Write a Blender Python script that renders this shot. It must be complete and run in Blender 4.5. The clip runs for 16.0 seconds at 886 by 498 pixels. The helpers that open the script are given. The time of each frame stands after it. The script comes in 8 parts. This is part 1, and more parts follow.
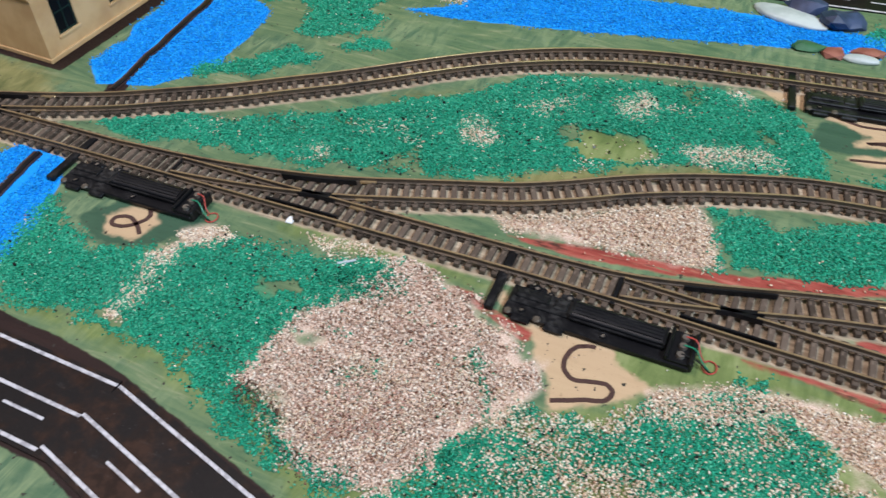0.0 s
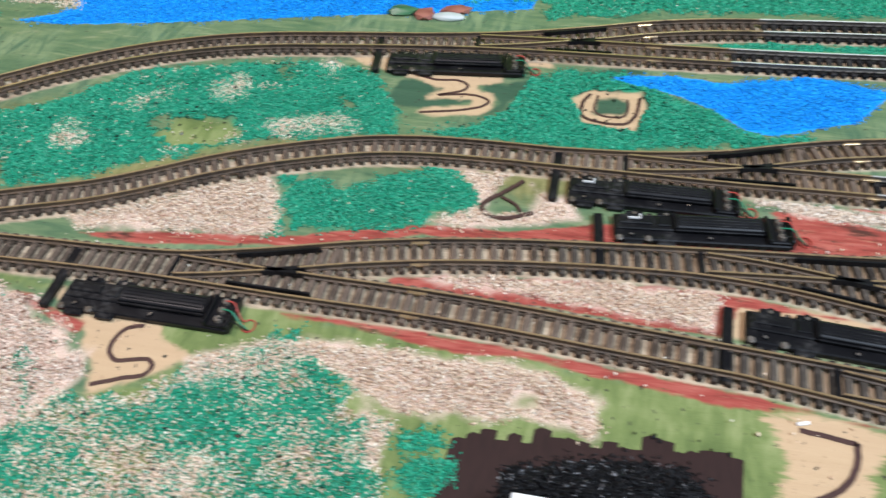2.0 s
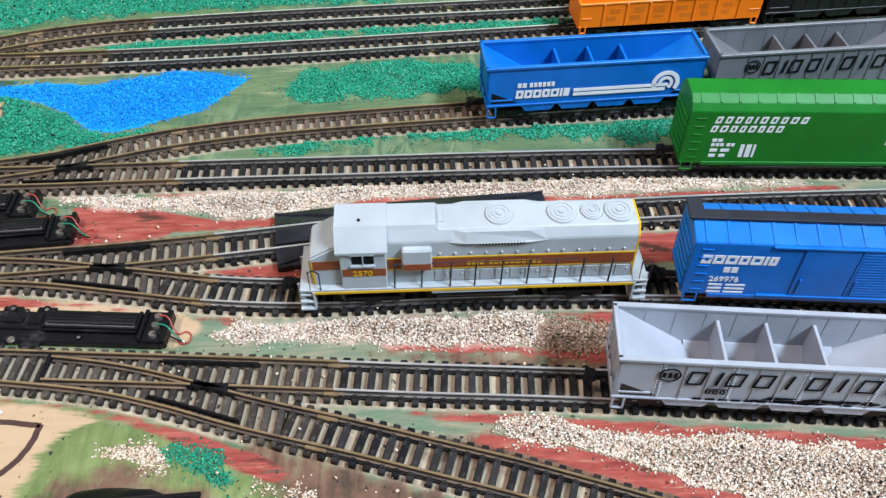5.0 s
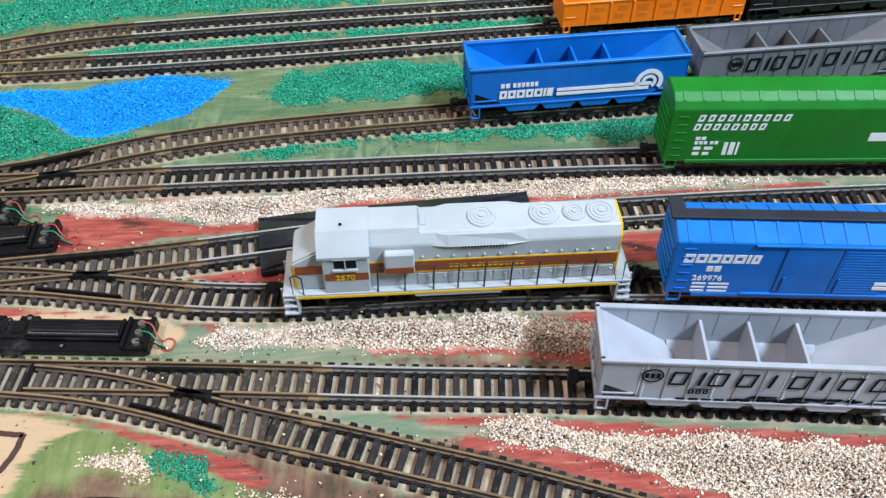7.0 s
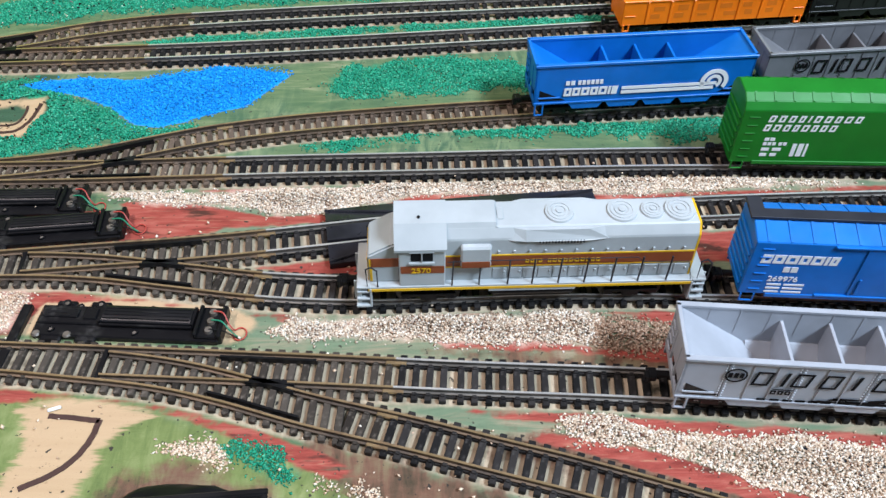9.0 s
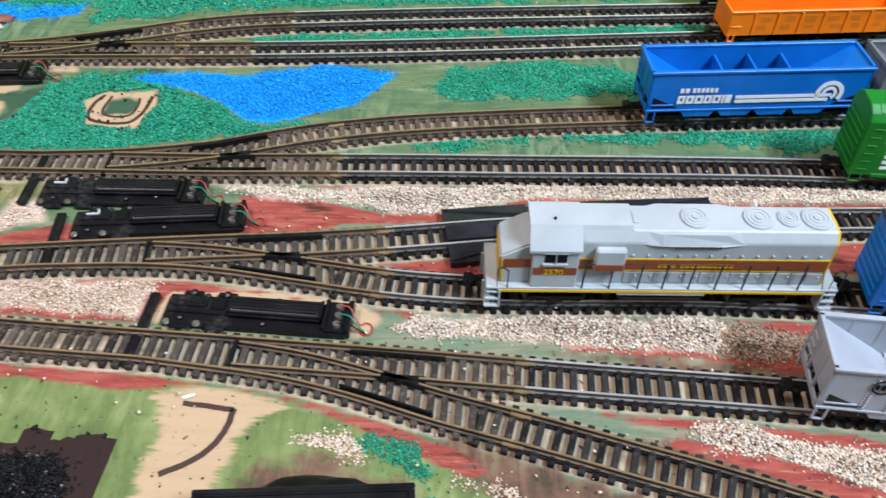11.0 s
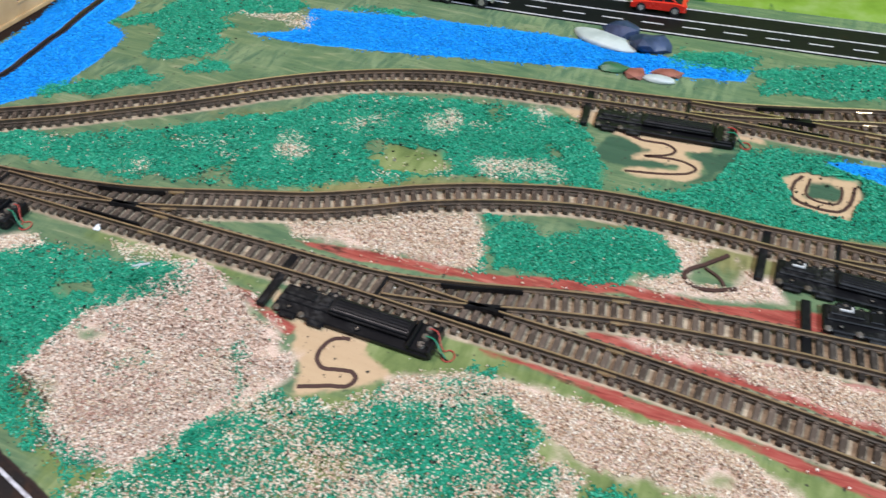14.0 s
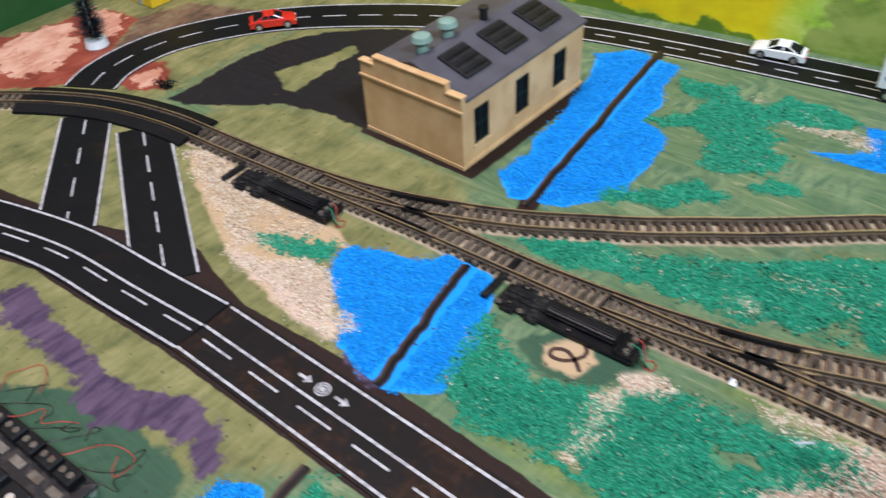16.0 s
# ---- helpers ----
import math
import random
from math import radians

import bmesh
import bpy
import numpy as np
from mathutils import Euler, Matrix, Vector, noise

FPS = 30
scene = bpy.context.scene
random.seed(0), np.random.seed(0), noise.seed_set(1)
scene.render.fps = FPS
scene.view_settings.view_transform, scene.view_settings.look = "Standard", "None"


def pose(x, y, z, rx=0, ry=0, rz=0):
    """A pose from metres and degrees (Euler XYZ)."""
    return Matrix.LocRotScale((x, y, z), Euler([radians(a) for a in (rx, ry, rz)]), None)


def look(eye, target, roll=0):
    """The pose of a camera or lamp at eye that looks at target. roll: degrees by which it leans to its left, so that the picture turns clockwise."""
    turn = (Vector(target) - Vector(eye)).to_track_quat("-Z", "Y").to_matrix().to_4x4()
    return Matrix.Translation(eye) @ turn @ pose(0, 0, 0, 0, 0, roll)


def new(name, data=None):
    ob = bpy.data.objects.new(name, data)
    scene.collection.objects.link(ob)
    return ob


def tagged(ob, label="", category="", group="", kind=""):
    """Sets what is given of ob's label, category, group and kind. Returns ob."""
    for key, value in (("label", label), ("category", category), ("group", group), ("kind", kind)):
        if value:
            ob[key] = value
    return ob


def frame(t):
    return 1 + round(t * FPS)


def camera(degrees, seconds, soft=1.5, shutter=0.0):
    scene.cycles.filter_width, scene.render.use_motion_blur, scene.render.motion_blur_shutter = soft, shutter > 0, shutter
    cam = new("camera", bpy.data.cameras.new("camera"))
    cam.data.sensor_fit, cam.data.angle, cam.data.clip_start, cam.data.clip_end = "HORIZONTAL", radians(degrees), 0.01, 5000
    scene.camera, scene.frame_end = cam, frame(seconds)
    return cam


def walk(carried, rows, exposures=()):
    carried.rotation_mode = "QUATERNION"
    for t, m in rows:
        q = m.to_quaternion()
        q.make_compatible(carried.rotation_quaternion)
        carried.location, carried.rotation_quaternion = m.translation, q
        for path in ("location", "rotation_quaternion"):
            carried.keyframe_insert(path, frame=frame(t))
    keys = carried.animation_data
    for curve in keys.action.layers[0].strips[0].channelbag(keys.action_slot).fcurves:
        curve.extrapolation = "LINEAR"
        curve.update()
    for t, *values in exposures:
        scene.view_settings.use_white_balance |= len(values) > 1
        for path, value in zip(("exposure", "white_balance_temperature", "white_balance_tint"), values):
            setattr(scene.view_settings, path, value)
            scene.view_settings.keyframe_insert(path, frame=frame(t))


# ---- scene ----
cam = camera(56.2, 16.0, soft=1.42, shutter=0.35)
PATH = [
    (0, (0.0311, 0.00895, 0.19199), (-0.06182, 0.20166, -0.01832), -1.66),
    (0.5, (0.04786, 0.016, 0.196), (-0.03618, 0.20997, -0.01687), -2.3),
    (1, (0.0691, 0.02166, 0.196), (-0.00634, 0.21828, -0.01765), -3.46),
    (1.5, (0.09177, 0.02342, 0.19276), (0.03419, 0.22408, -0.0227), -3.0),
    (2, (0.13172, 0.02752, 0.19601), (0.08367, 0.23147, -0.01868), -2.17),
    (2.5, (0.17817, 0.02463, 0.19715), (0.14037, 0.23099, -0.0173), -0.7),
    (3, (0.20704, 0.023, 0.20104), (0.17244, 0.22993, -0.01339), -0.73),
    (3.5, (0.24235, 0.0278, 0.19989), (0.22363, 0.23543, -0.01583), 0.5),
    (4, (0.27934, 0.03437, 0.19827), (0.27447, 0.24442, -0.01586), 0.65),
    (4.5, (0.3062, 0.03458, 0.1983), (0.30758, 0.2441, -0.0164), 0.82),
    (4.7, (0.31643, 0.03484, 0.19961), (0.32112, 0.24359, -0.0158), 0.57),
    (7, (0.32258, 0.03654, 0.20085), (0.32946, 0.24425, -0.01551), -0.21),
    (7.5, (0.32048, 0.03638, 0.20045), (0.32557, 0.24421, -0.01583), -0.48),
    (8, (0.3154, 0.03447, 0.19991), (0.31982, 0.24208, -0.01661), -0.27),
    (8.5, (0.30788, 0.03497, 0.19927), (0.31255, 0.2431, -0.01673), 0.14),
    (8.7, (0.30561, 0.03632, 0.19946), (0.31043, 0.24395, -0.01702), 0.41),
    (10.8, (0.27554, 0.03493, 0.19331), (0.2742, 0.2452, -0.02066), 0.74),
    (11, (0.26987, 0.03403, 0.19695), (0.26677, 0.24425, -0.01706), 0.99),
    (11.5, (0.24281, 0.03502, 0.1998), (0.22564, 0.24624, -0.01255), 0.65),
    (12, (0.21014, 0.03133, 0.19973), (0.16841, 0.24078, -0.01097), -0.33),
    (12.5, (0.18084, 0.02719, 0.20427), (0.12088, 0.23409, -0.00453), -0.96),
    (13, (0.14921, 0.02206, 0.20318), (0.07664, 0.22412, -0.00636), -1.75),
    (13.5, (0.1246, 0.02079, 0.20341), (0.04429, 0.22158, -0.00452), -1.55),
    (14, (0.10399, 0.01714, 0.2031), (0.01426, 0.21734, -0.00152), -0.92),
    (14.5, (0.07833, 0.01062, 0.20426), (-0.02586, 0.2052, 0.00109), -1.71),
    (15, (0.04507, 0.00265, 0.20956), (-0.07174, 0.193, 0.00926), -1.55),
    (15.5, (-0.00734, -0.01449, 0.21948), (-0.14376, 0.16753, 0.02388), -3.18),
    (16, (-0.06175, -0.01996, 0.22208), (-0.211, 0.1511, 0.02596), -3.69),
]

walk(cam, [(t, look(eye, target, roll)) for t, eye, target, roll in PATH], [(0.0, -0.14), (1.0, -0.12), (2.5, 0.15), (6.0, 0.15), (11.0, 0.11), (13.0, 0.06), (15.0, -0.01), (16.0, 0.02)])

# ---------------------------------------------------------------- light
MM = 0.001
world = bpy.data.worlds.new("room_air")
world.use_nodes = True
world.node_tree.nodes["Background"].inputs[0].default_value = (0.9, 0.95, 1.0, 1)
world.node_tree.nodes["Background"].inputs[1].default_value = 0.005
scene.world = world


def lamp(eye, target, sx, sy, watts, colour):
    data = bpy.data.lights.new("lamp_light", "AREA")
    data.shape, data.size, data.size_y, data.energy, data.color = "RECTANGLE", sx, sy, watts, colour
    ob = new("lamp_light", data)
    ob.matrix_world = look(eye, target)
    return ob


lamp((1.6, -0.55, 2.05), (0.15, 0.2, 0.0), 0.7, 0.4, 92, (0.825, 1.0, 1.215))
# unseen fill lamp, added to brighten and warm the left end
lamp((-0.75, 0.1, 2.27), (-0.6, 0.15, 0.0), 1.2, 0.3, 38, (1.13, 0.975, 0.965))
scene.view_settings.exposure = 0.0

# ---------------------------------------------------------------- materials


class Mat:
    """A small wrapper to write node materials briefly."""

    def __init__(self, name, rough=0.6, metal=0.0, spec=0.4):
        self.m = bpy.data.materials.new(name)
        self.m.use_nodes = True
        self.t = self.m.node_tree
        self.b = self.t.nodes["Principled BSDF"]
        self.b.inputs["Roughness"].default_value = rough
        self.b.inputs["Metallic"].default_value = metal
        self.b.inputs["Specular IOR Level"].default_value = spec
        self.c = None

    def node(self, kind, **values):
        n = self.t.nodes.new(kind)
        for k, v in values.items():
            n.inputs[k.replace("_", " ")].default_value = v
        return n

    def link(self, a, b):
        self.t.links.new(a, b)

    def coords(self):
        if self.c is None:
            self.c = self.t.nodes.new("ShaderNodeTexCoord")
        return self.c.outputs["Object"]

    def noise(self, scale, detail=3.0, rough=0.55, stretch=None, distortion=0.0):
        n = self.node("ShaderNodeTexNoise", Scale=scale, Detail=detail, Roughness=rough, Distortion=distortion)
        if stretch:
            mp = self.node("ShaderNodeMapping", Scale=stretch)
            self.link(self.coords(), mp.inputs["Vector"])
            self.link(mp.outputs[0], n.inputs["Vector"])
        else:
            self.link(self.coords(), n.inputs["Vector"])
        return n.outputs["Fac"]

    def ramp(self, fac, stops):
        r = self.t.nodes.new("ShaderNodeValToRGB")
        el = r.color_ramp.elements
        while len(el) < len(stops):
            el.new(0.5)
        for e, (p, c) in zip(el, stops):
            e.position, e.color = p, (*c, 1)
        self.link(fac, r.inputs[0])
        return r.outputs[0]

    def mix(self, fac, a, b, mode="MIX"):
        n = self.t.nodes.new("ShaderNodeMix")
        n.data_type, n.blend_type = "RGBA", mode
        for socket, v in ((n.inputs[0], fac), (n.inputs[6], a), (n.inputs[7], b)):
            if isinstance(v, (int, float)):
                socket.default_value = v
            elif isinstance(v, tuple):
                socket.default_value = (*v, 1)
            else:
                self.link(v, socket)
        return n.outputs[2]

    def math(self, op, a, b=0.0, c=None):
        n = self.t.nodes.new("ShaderNodeMath")
        n.operation = op
        for socket, v in zip(n.inputs, (a, b, c)):
            if v is None:
                continue
            if isinstance(v, (int, float)):
                socket.default_value = v
            else:
                self.link(v, socket)
        return n.outputs[0]

    def step(self, value, lo, hi):
        n = self.node("ShaderNodeMapRange", From_Min=lo, From_Max=hi)
        n.interpolation_type = "SMOOTHSTEP"
        self.link(value, n.inputs["Value"])
        return n.outputs[0]

    def attr(self, name):
        n = self.t.nodes.new("ShaderNodeAttribute")
        n.attribute_name = name
        return n.outputs["Fac"]

    def colour(self, c):
        if isinstance(c, tuple):
            self.b.inputs["Base Color"].default_value = (*c, 1)
        else:
            self.link(c, self.b.inputs["Base Color"])
        return self

    def roughness(self, socket):
        self.link(socket, self.b.inputs["Roughness"])
        return self

    def bump(self, height, strength=0.3, distance=0.0002):
        n = self.node("ShaderNodeBump", Strength=strength, Distance=distance)
        self.link(height, n.inputs["Height"])
        self.link(n.outputs[0], self.b.inputs["Normal"])
        return self


def plastic(name, colour, rough=0.45, wear=0.12, spec=0.4, scale=220.0):
    """Moulded plastic: slight mottling, dust in a second scale, fine relief."""
    m = Mat(name, rough, 0.0, spec)
    big = m.noise(scale * 0.35, 3)
    fine = m.noise(scale * 8, 2)
    dark = tuple(v * (1 - wear) for v in colour)
    light = tuple(min(1.0, v * (1 + wear * 0.6) + 0.012 * wear) for v in colour)
    c = m.mix(m.step(big, 0.3, 0.7), dark, light)
    m.colour(c)
    m.roughness(m.math("ADD", m.math("MULTIPLY", m.step(m.noise(scale, 4), 0.3, 0.7), 0.06), rough - 0.03))
    m.bump(fine, 0.12, 0.0001)
    return m.m


def grains(name, stops, rough=0.75, spec=0.25, fine=2600.0):
    """Loose scatter grains: every grain takes its own shade."""
    m = Mat(name, rough, 0.0, spec)
    g = m.t.nodes.new("ShaderNodeNewGeometry")
    c = m.ramp(g.outputs["Random Per Island"], stops)
    c = m.mix(0.2, c, m.mix(m.noise(fine, 2), (0.3, 0.3, 0.3), (1, 1, 1)), "MULTIPLY")
    m.colour(c)
    return m.m


def board_paint():
    """Plywood with hand-brushed paints; the areas come from the sheet's own paint layers (millimetres inside each outline)."""
    m = Mat("painted_plywood", 0.62, 0.0, 0.2)
    wob = m.math("MULTIPLY", m.math("SUBTRACT", m.noise(130, 4, 0.6), 0.5), 9.0)
    brush = m.noise(80, 5, 0.65, stretch=(0.4, 2.4, 1.0), distortion=1.1)
    brush2 = m.noise(190, 4, 0.65, stretch=(0.28, 2.0, 1.0), distortion=0.8)
    brush3 = m.noise(120, 4, 0.6, stretch=(1.6, 0.4, 1.0), distortion=1.2)
    blot = m.math("ADD", m.math("MULTIPLY", brush3, 0.45), m.math("MULTIPLY", m.noise(48, 5, 0.62), 0.55))
    speck = m.noise(2600, 2)
    fine = m.noise(900, 3)
    wood = m.mix(m.noise(60, 5, 0.6, stretch=(0.3, 5.0, 1.0)), (0.43, 0.29, 0.165), (0.54, 0.385, 0.235))
    wood = m.mix(m.step(fine, 0.62, 0.75), wood, (0.36, 0.24, 0.135))
    streak = m.math("MULTIPLY", m.math("SUBTRACT", m.noise(110, 5, 0.7, stretch=(0.35, 2.2, 1.0), distortion=0.6), 0.5), 15.0)
    green = m.ramp(brush, [(0.25, (0.045, 0.092, 0.052)), (0.42, (0.085, 0.145, 0.072)), (0.58, (0.135, 0.19, 0.092)), (0.75, (0.3, 0.3, 0.18))])
    green = m.mix(m.step(m.noise(24, 3), 0.45, 0.66), green, m.mix(m.step(brush3, 0.35, 0.65), (0.06, 0.12, 0.07), (0.19, 0.25, 0.13)))
    base = m.mix(m.step(brush2, 0.68, 0.82), green, wood)

    def layer(name, below, paint, soft=1.0, wobble=1.0):
        sd = m.math("ADD", m.attr(name), m.math("MULTIPLY", wob, wobble))
        return m.mix(m.step(sd, -soft, soft), below, paint)

    base = layer("olive", base, m.ramp(blot, [(0.32, (0.075, 0.087, 0.03)), (0.5, (0.19, 0.182, 0.07)), (0.68, (0.3, 0.265, 0.12))]), 6.0, 2.0)
    base = layer("lawn", base, m.ramp(blot, [(0.34, (0.08, 0.118, 0.036)), (0.5, (0.16, 0.205, 0.068)), (0.66, (0.27, 0.3, 0.128))]), 4.0, 1.6)
    base = layer("yard", base, m.mix(m.step(brush, 0.42, 0.72), m.mix(brush2, (0.09, 0.14, 0.085), (0.19, 0.25, 0.155)), (0.31, 0.255, 0.17)), 4.0, 1.6)
    base = layer("teal", base, m.mix(m.step(speck, 0.35, 0.65), (0.01, 0.15, 0.08), (0.026, 0.31, 0.165)), 3.0, 1.6)
    base = layer("darkgreen", base, m.mix(brush2, (0.022, 0.06, 0.035), (0.06, 0.12, 0.07)), 1.5, 1.2)
    base = layer("tan", base, wood, 1.2, 0.7)
    base = m.mix(m.step(m.math("ADD", m.attr("tanbrush"), streak), -1.5, 1.5), base, wood)
    base = layer("yardbed", base, m.mix(m.step(brush3, 0.35, 0.65), (0.33, 0.265, 0.185), (0.5, 0.405, 0.285)), 1.0, 0.3)
    base = layer("trackbed", base, m.mix(m.step(brush2, 0.4, 0.6), (0.29, 0.22, 0.15), (0.48, 0.375, 0.26)), 1.0, 0.3)
    base = layer("wash", base, m.ramp(blot, [(0.36, (0.045, 0.04, 0.024)), (0.5, (0.16, 0.085, 0.055)), (0.62, (0.2, 0.16, 0.09))]), 3.0, 2.0)
    red = m.ramp(brush2, [(0.25, (0.16, 0.028, 0.022)), (0.5, (0.31, 0.062, 0.046)), (0.75, (0.42, 0.13, 0.095))])
    red = m.mix(m.step(m.noise(150, 4, 0.6, stretch=(0.16, 2.2, 1)), 0.63, 0.72), red, base)
    red = m.mix(m.step(m.noise(300, 3, 0.6, stretch=(0.3, 2.5, 1)), 0.56, 0.8), red, m.mix(0.6, red, wood))
    red = m.mix(m.step(m.noise(70, 4, 0.65, stretch=(0.5, 1.6, 1)), 0.57, 0.68), red, (0.075, 0.028, 0.02))
    base = layer("navy", base, m.mix(brush2, (0.02, 0.035, 0.07), (0.06, 0.09, 0.13)), 3.0, 1.4)
    base = m.mix(m.step(m.math("ADD", m.attr("red"), m.math("ADD", m.math("MULTIPLY", streak, 0.09), m.math("MULTIPLY", wob, 0.4))), -0.7, 0.7), base, red)
    base = layer("rock", base, m.ramp(blot, [(0.3, (0.1, 0.022, 0.012)), (0.5, (0.25, 0.05, 0.03)), (0.7, (0.36, 0.1, 0.06))]), 1.5, 1.6)
    base = layer("pinkpaint", base, m.mix(m.step(blot, 0.4, 0.6), (0.46, 0.2, 0.13), (0.62, 0.36, 0.26)), 0.8, 3.4)
    base = layer("brown", base, m.mix(brush2, (0.01, 0.006, 0.006), (0.034, 0.016, 0.013)), 0.35, 0.22)
    base = layer("black", base, m.mix(brush2, (0.007, 0.0065, 0.008), (0.018, 0.015, 0.016)), 0.8, 0.8)
    base = layer("purple", base, m.mix(m.step(brush3, 0.3, 0.7), (0.045, 0.026, 0.058), (0.12, 0.075, 0.125)), 1.6, 2.2)
    base = layer("blue", base, m.mix(m.step(speck, 0.35, 0.65), (0.003, 0.22, 0.68), (0.008, 0.34, 0.9)), 0.5, 0.5)
    base = layer("grit", base, m.mix(m.step(speck, 0.35, 0.65), m.mix(brush2, (0.34, 0.2, 0.145), (0.54, 0.38, 0.29)), (0.74, 0.59, 0.48)), 2.5, 1.0)
    base = m.mix(m.step(m.noise(420, 2), 0.67, 0.71), base, (0.04, 0.035, 0.028))
    m.colour(base)
    m.roughness(m.math("ADD", m.math("MULTIPLY", brush2, 0.35), 0.42))
    m.bump(m.math("ADD", m.math("ADD", brush2, m.math("MULTIPLY", fine, 0.5)), m.math("MULTIPLY", speck, 0.35)), 0.4, 0.0006)
    return m.m


def rail_metal(name, bright, dull, amount, metal=0.9, gloss=0.42):
    m = Mat(name, 0.32, metal, 0.4)
    stain = m.step(m.math("ADD", m.math("MULTIPLY", m.noise(34, 4, 0.7), 0.7), m.math("MULTIPLY", m.noise(240, 3), 0.3)), amount - 0.12, amount + 0.12)
    m.colour(m.mix(stain, bright, dull))
    m.roughness(m.math("ADD", m.math("MULTIPLY", stain, 0.15), gloss))
    m.link(m.math("SUBTRACT", metal, m.math("MULTIPLY", stain, 0.4)), m.b.inputs["Metallic"])
    return m.m


def tie_plastic(name, dark, light):
    m = Mat(name, 0.65, 0.0, 0.15)
    info = m.t.nodes.new("ShaderNodeObjectInfo")
    c = m.mix(info.outputs["Random"], dark, light)
    c = m.mix(m.step(m.noise(700, 4), 0.5, 0.75), c, tuple(v * 1.6 + 0.008 for v in light))
    m.colour(c)
    m.bump(m.noise(1500, 2, stretch=(3, 0.3, 1)), 0.3, 0.0002)
    return m.m


M_BOARD = board_paint()
M_CREAM = grains("cream_grit", [(0, (0.5, 0.32, 0.2)), (0.22, (0.72, 0.52, 0.37)), (0.55, (0.84, 0.68, 0.5)), (0.87, (0.95, 0.87, 0.74)), (0.95, (0.42, 0.25, 0.17)), (1, (0.2, 0.11, 0.08))])
M_YARDGRIT = grains("yard_grit", [(0, (0.54, 0.38, 0.27)), (0.22, (0.72, 0.57, 0.43)), (0.55, (0.84, 0.71, 0.56)), (0.9, (0.95, 0.88, 0.78)), (0.96, (0.45, 0.29, 0.2)), (1, (0.2, 0.12, 0.09))])
M_MOUND = grains("mound_grit", [(0, (0.38, 0.24, 0.16)), (0.28, (0.69, 0.48, 0.365)), (0.58, (0.83, 0.64, 0.515)), (0.88, (0.93, 0.83, 0.7)), (0.94, (0.3, 0.15, 0.1)), (1, (0.12, 0.06, 0.04))])
M_BROWNGRIT = grains("brown_grit", [(0, (0.2, 0.11, 0.07)), (0.5, (0.42, 0.28, 0.19)), (1, (0.62, 0.46, 0.34))])
M_TEAL = grains("teal_turf", [(0, (0.011, 0.205, 0.122)), (0.4, (0.02, 0.315, 0.182)), (0.75, (0.026, 0.38, 0.215)), (0.95, (0.12, 0.5, 0.32)), (1, (0.01, 0.1, 0.06))], 0.8, 0.2)
M_BLUE = grains("blue_grit", [(0, (0.002, 0.24, 0.74)), (0.6, (0.004, 0.35, 0.9)), (0.95, (0.03, 0.47, 0.97)), (1, (0.004, 0.12, 0.45))], 0.75, 0.2)
# The few pale coal grains put glints into the colour.
M_COAL = grains("coal_grit", [(0, (0.003, 0.003, 0.0035)), (0.8, (0.008, 0.008, 0.009)), (0.95, (0.025, 0.025, 0.028)), (1, (0.3, 0.3, 0.31))], 0.5, 0.22)
M_PINK = grains("pink_grit", [(0, (0.5, 0.26, 0.19)), (0.5, (0.66, 0.42, 0.33)), (1, (0.78, 0.56, 0.46))])
M_DARKGRIT = grains("dark_grit", [(0, (0.05, 0.03, 0.022)), (0.7, (0.14, 0.075, 0.05)), (1, (0.3, 0.15, 0.1))])
# Between the tarnish, the bright stretches also carry rail glints in their colour.
M_BRASS = rail_metal("weathered_brass_rail", (0.66, 0.47, 0.25), (0.2, 0.13, 0.075), 0.53, 0.85, 0.28)
M_NICKEL = rail_metal("nickel_rail", (0.86, 0.84, 0.8), (0.42, 0.38, 0.33), 0.58, 0.8, 0.34)
M_RAIL_SIDE = rail_metal("tarnished_rail_side", (0.125, 0.082, 0.05), (0.045, 0.031, 0.022), 0.5, 0.3, 0.5)
M_NICKEL_SIDE = rail_metal("dull_nickel_side", (0.15, 0.135, 0.12), (0.06, 0.051, 0.042), 0.5, 0.4, 0.45)
M_TIE_BROWN = tie_plastic("brown_tie", (0.04, 0.029, 0.021), (0.125, 0.092, 0.069))
M_TIE_BLACK = tie_plastic("black_tie", (0.005, 0.005, 0.0055), (0.03, 0.027, 0.026))
M_TIE_GREY = tie_plastic("dusty_grey_tie", (0.02, 0.016, 0.013), (0.075, 0.062, 0.05))
M_BLACK = plastic("black_plastic", (0.005, 0.005, 0.006), 0.36, 0.3, 0.25)
M_MOTOR = plastic("satin_black_plastic", (0.005, 0.005, 0.0065), 0.38, 0.3, 0.3)
M_SCREW = rail_metal("steel_screw", (0.72, 0.7, 0.66), (0.4, 0.33, 0.25), 0.6)
M_WHITE = plastic("white_plastic", (0.8, 0.8, 0.79), 0.4, 0.06)

# ---------------------------------------------------------------- mesh helpers


def mesh_of(name, bm, material, smooth=None):
    """Turns a bmesh in millimetres into mesh data in metres."""
    bm.transform(Matrix.Scale(MM, 4))
    me = bpy.data.meshes.new(name)
    bm.to_mesh(me)
    bm.free()
    for mat in material if isinstance(material, (list, tuple)) else [material]:
        me.materials.append(mat)
    if smooth is not None:
        me.set_sharp_from_angle(angle=radians(smooth))
    else:
        me.polygons.foreach_set("use_smooth", [False] * len(me.polygons))
    return me


def part(name, bm, material, parent, label="", smooth=None):
    ob = new(name, mesh_of(name, bm, material, smooth))
    ob.parent = parent
    if label:
        ob["label"] = label
    return ob


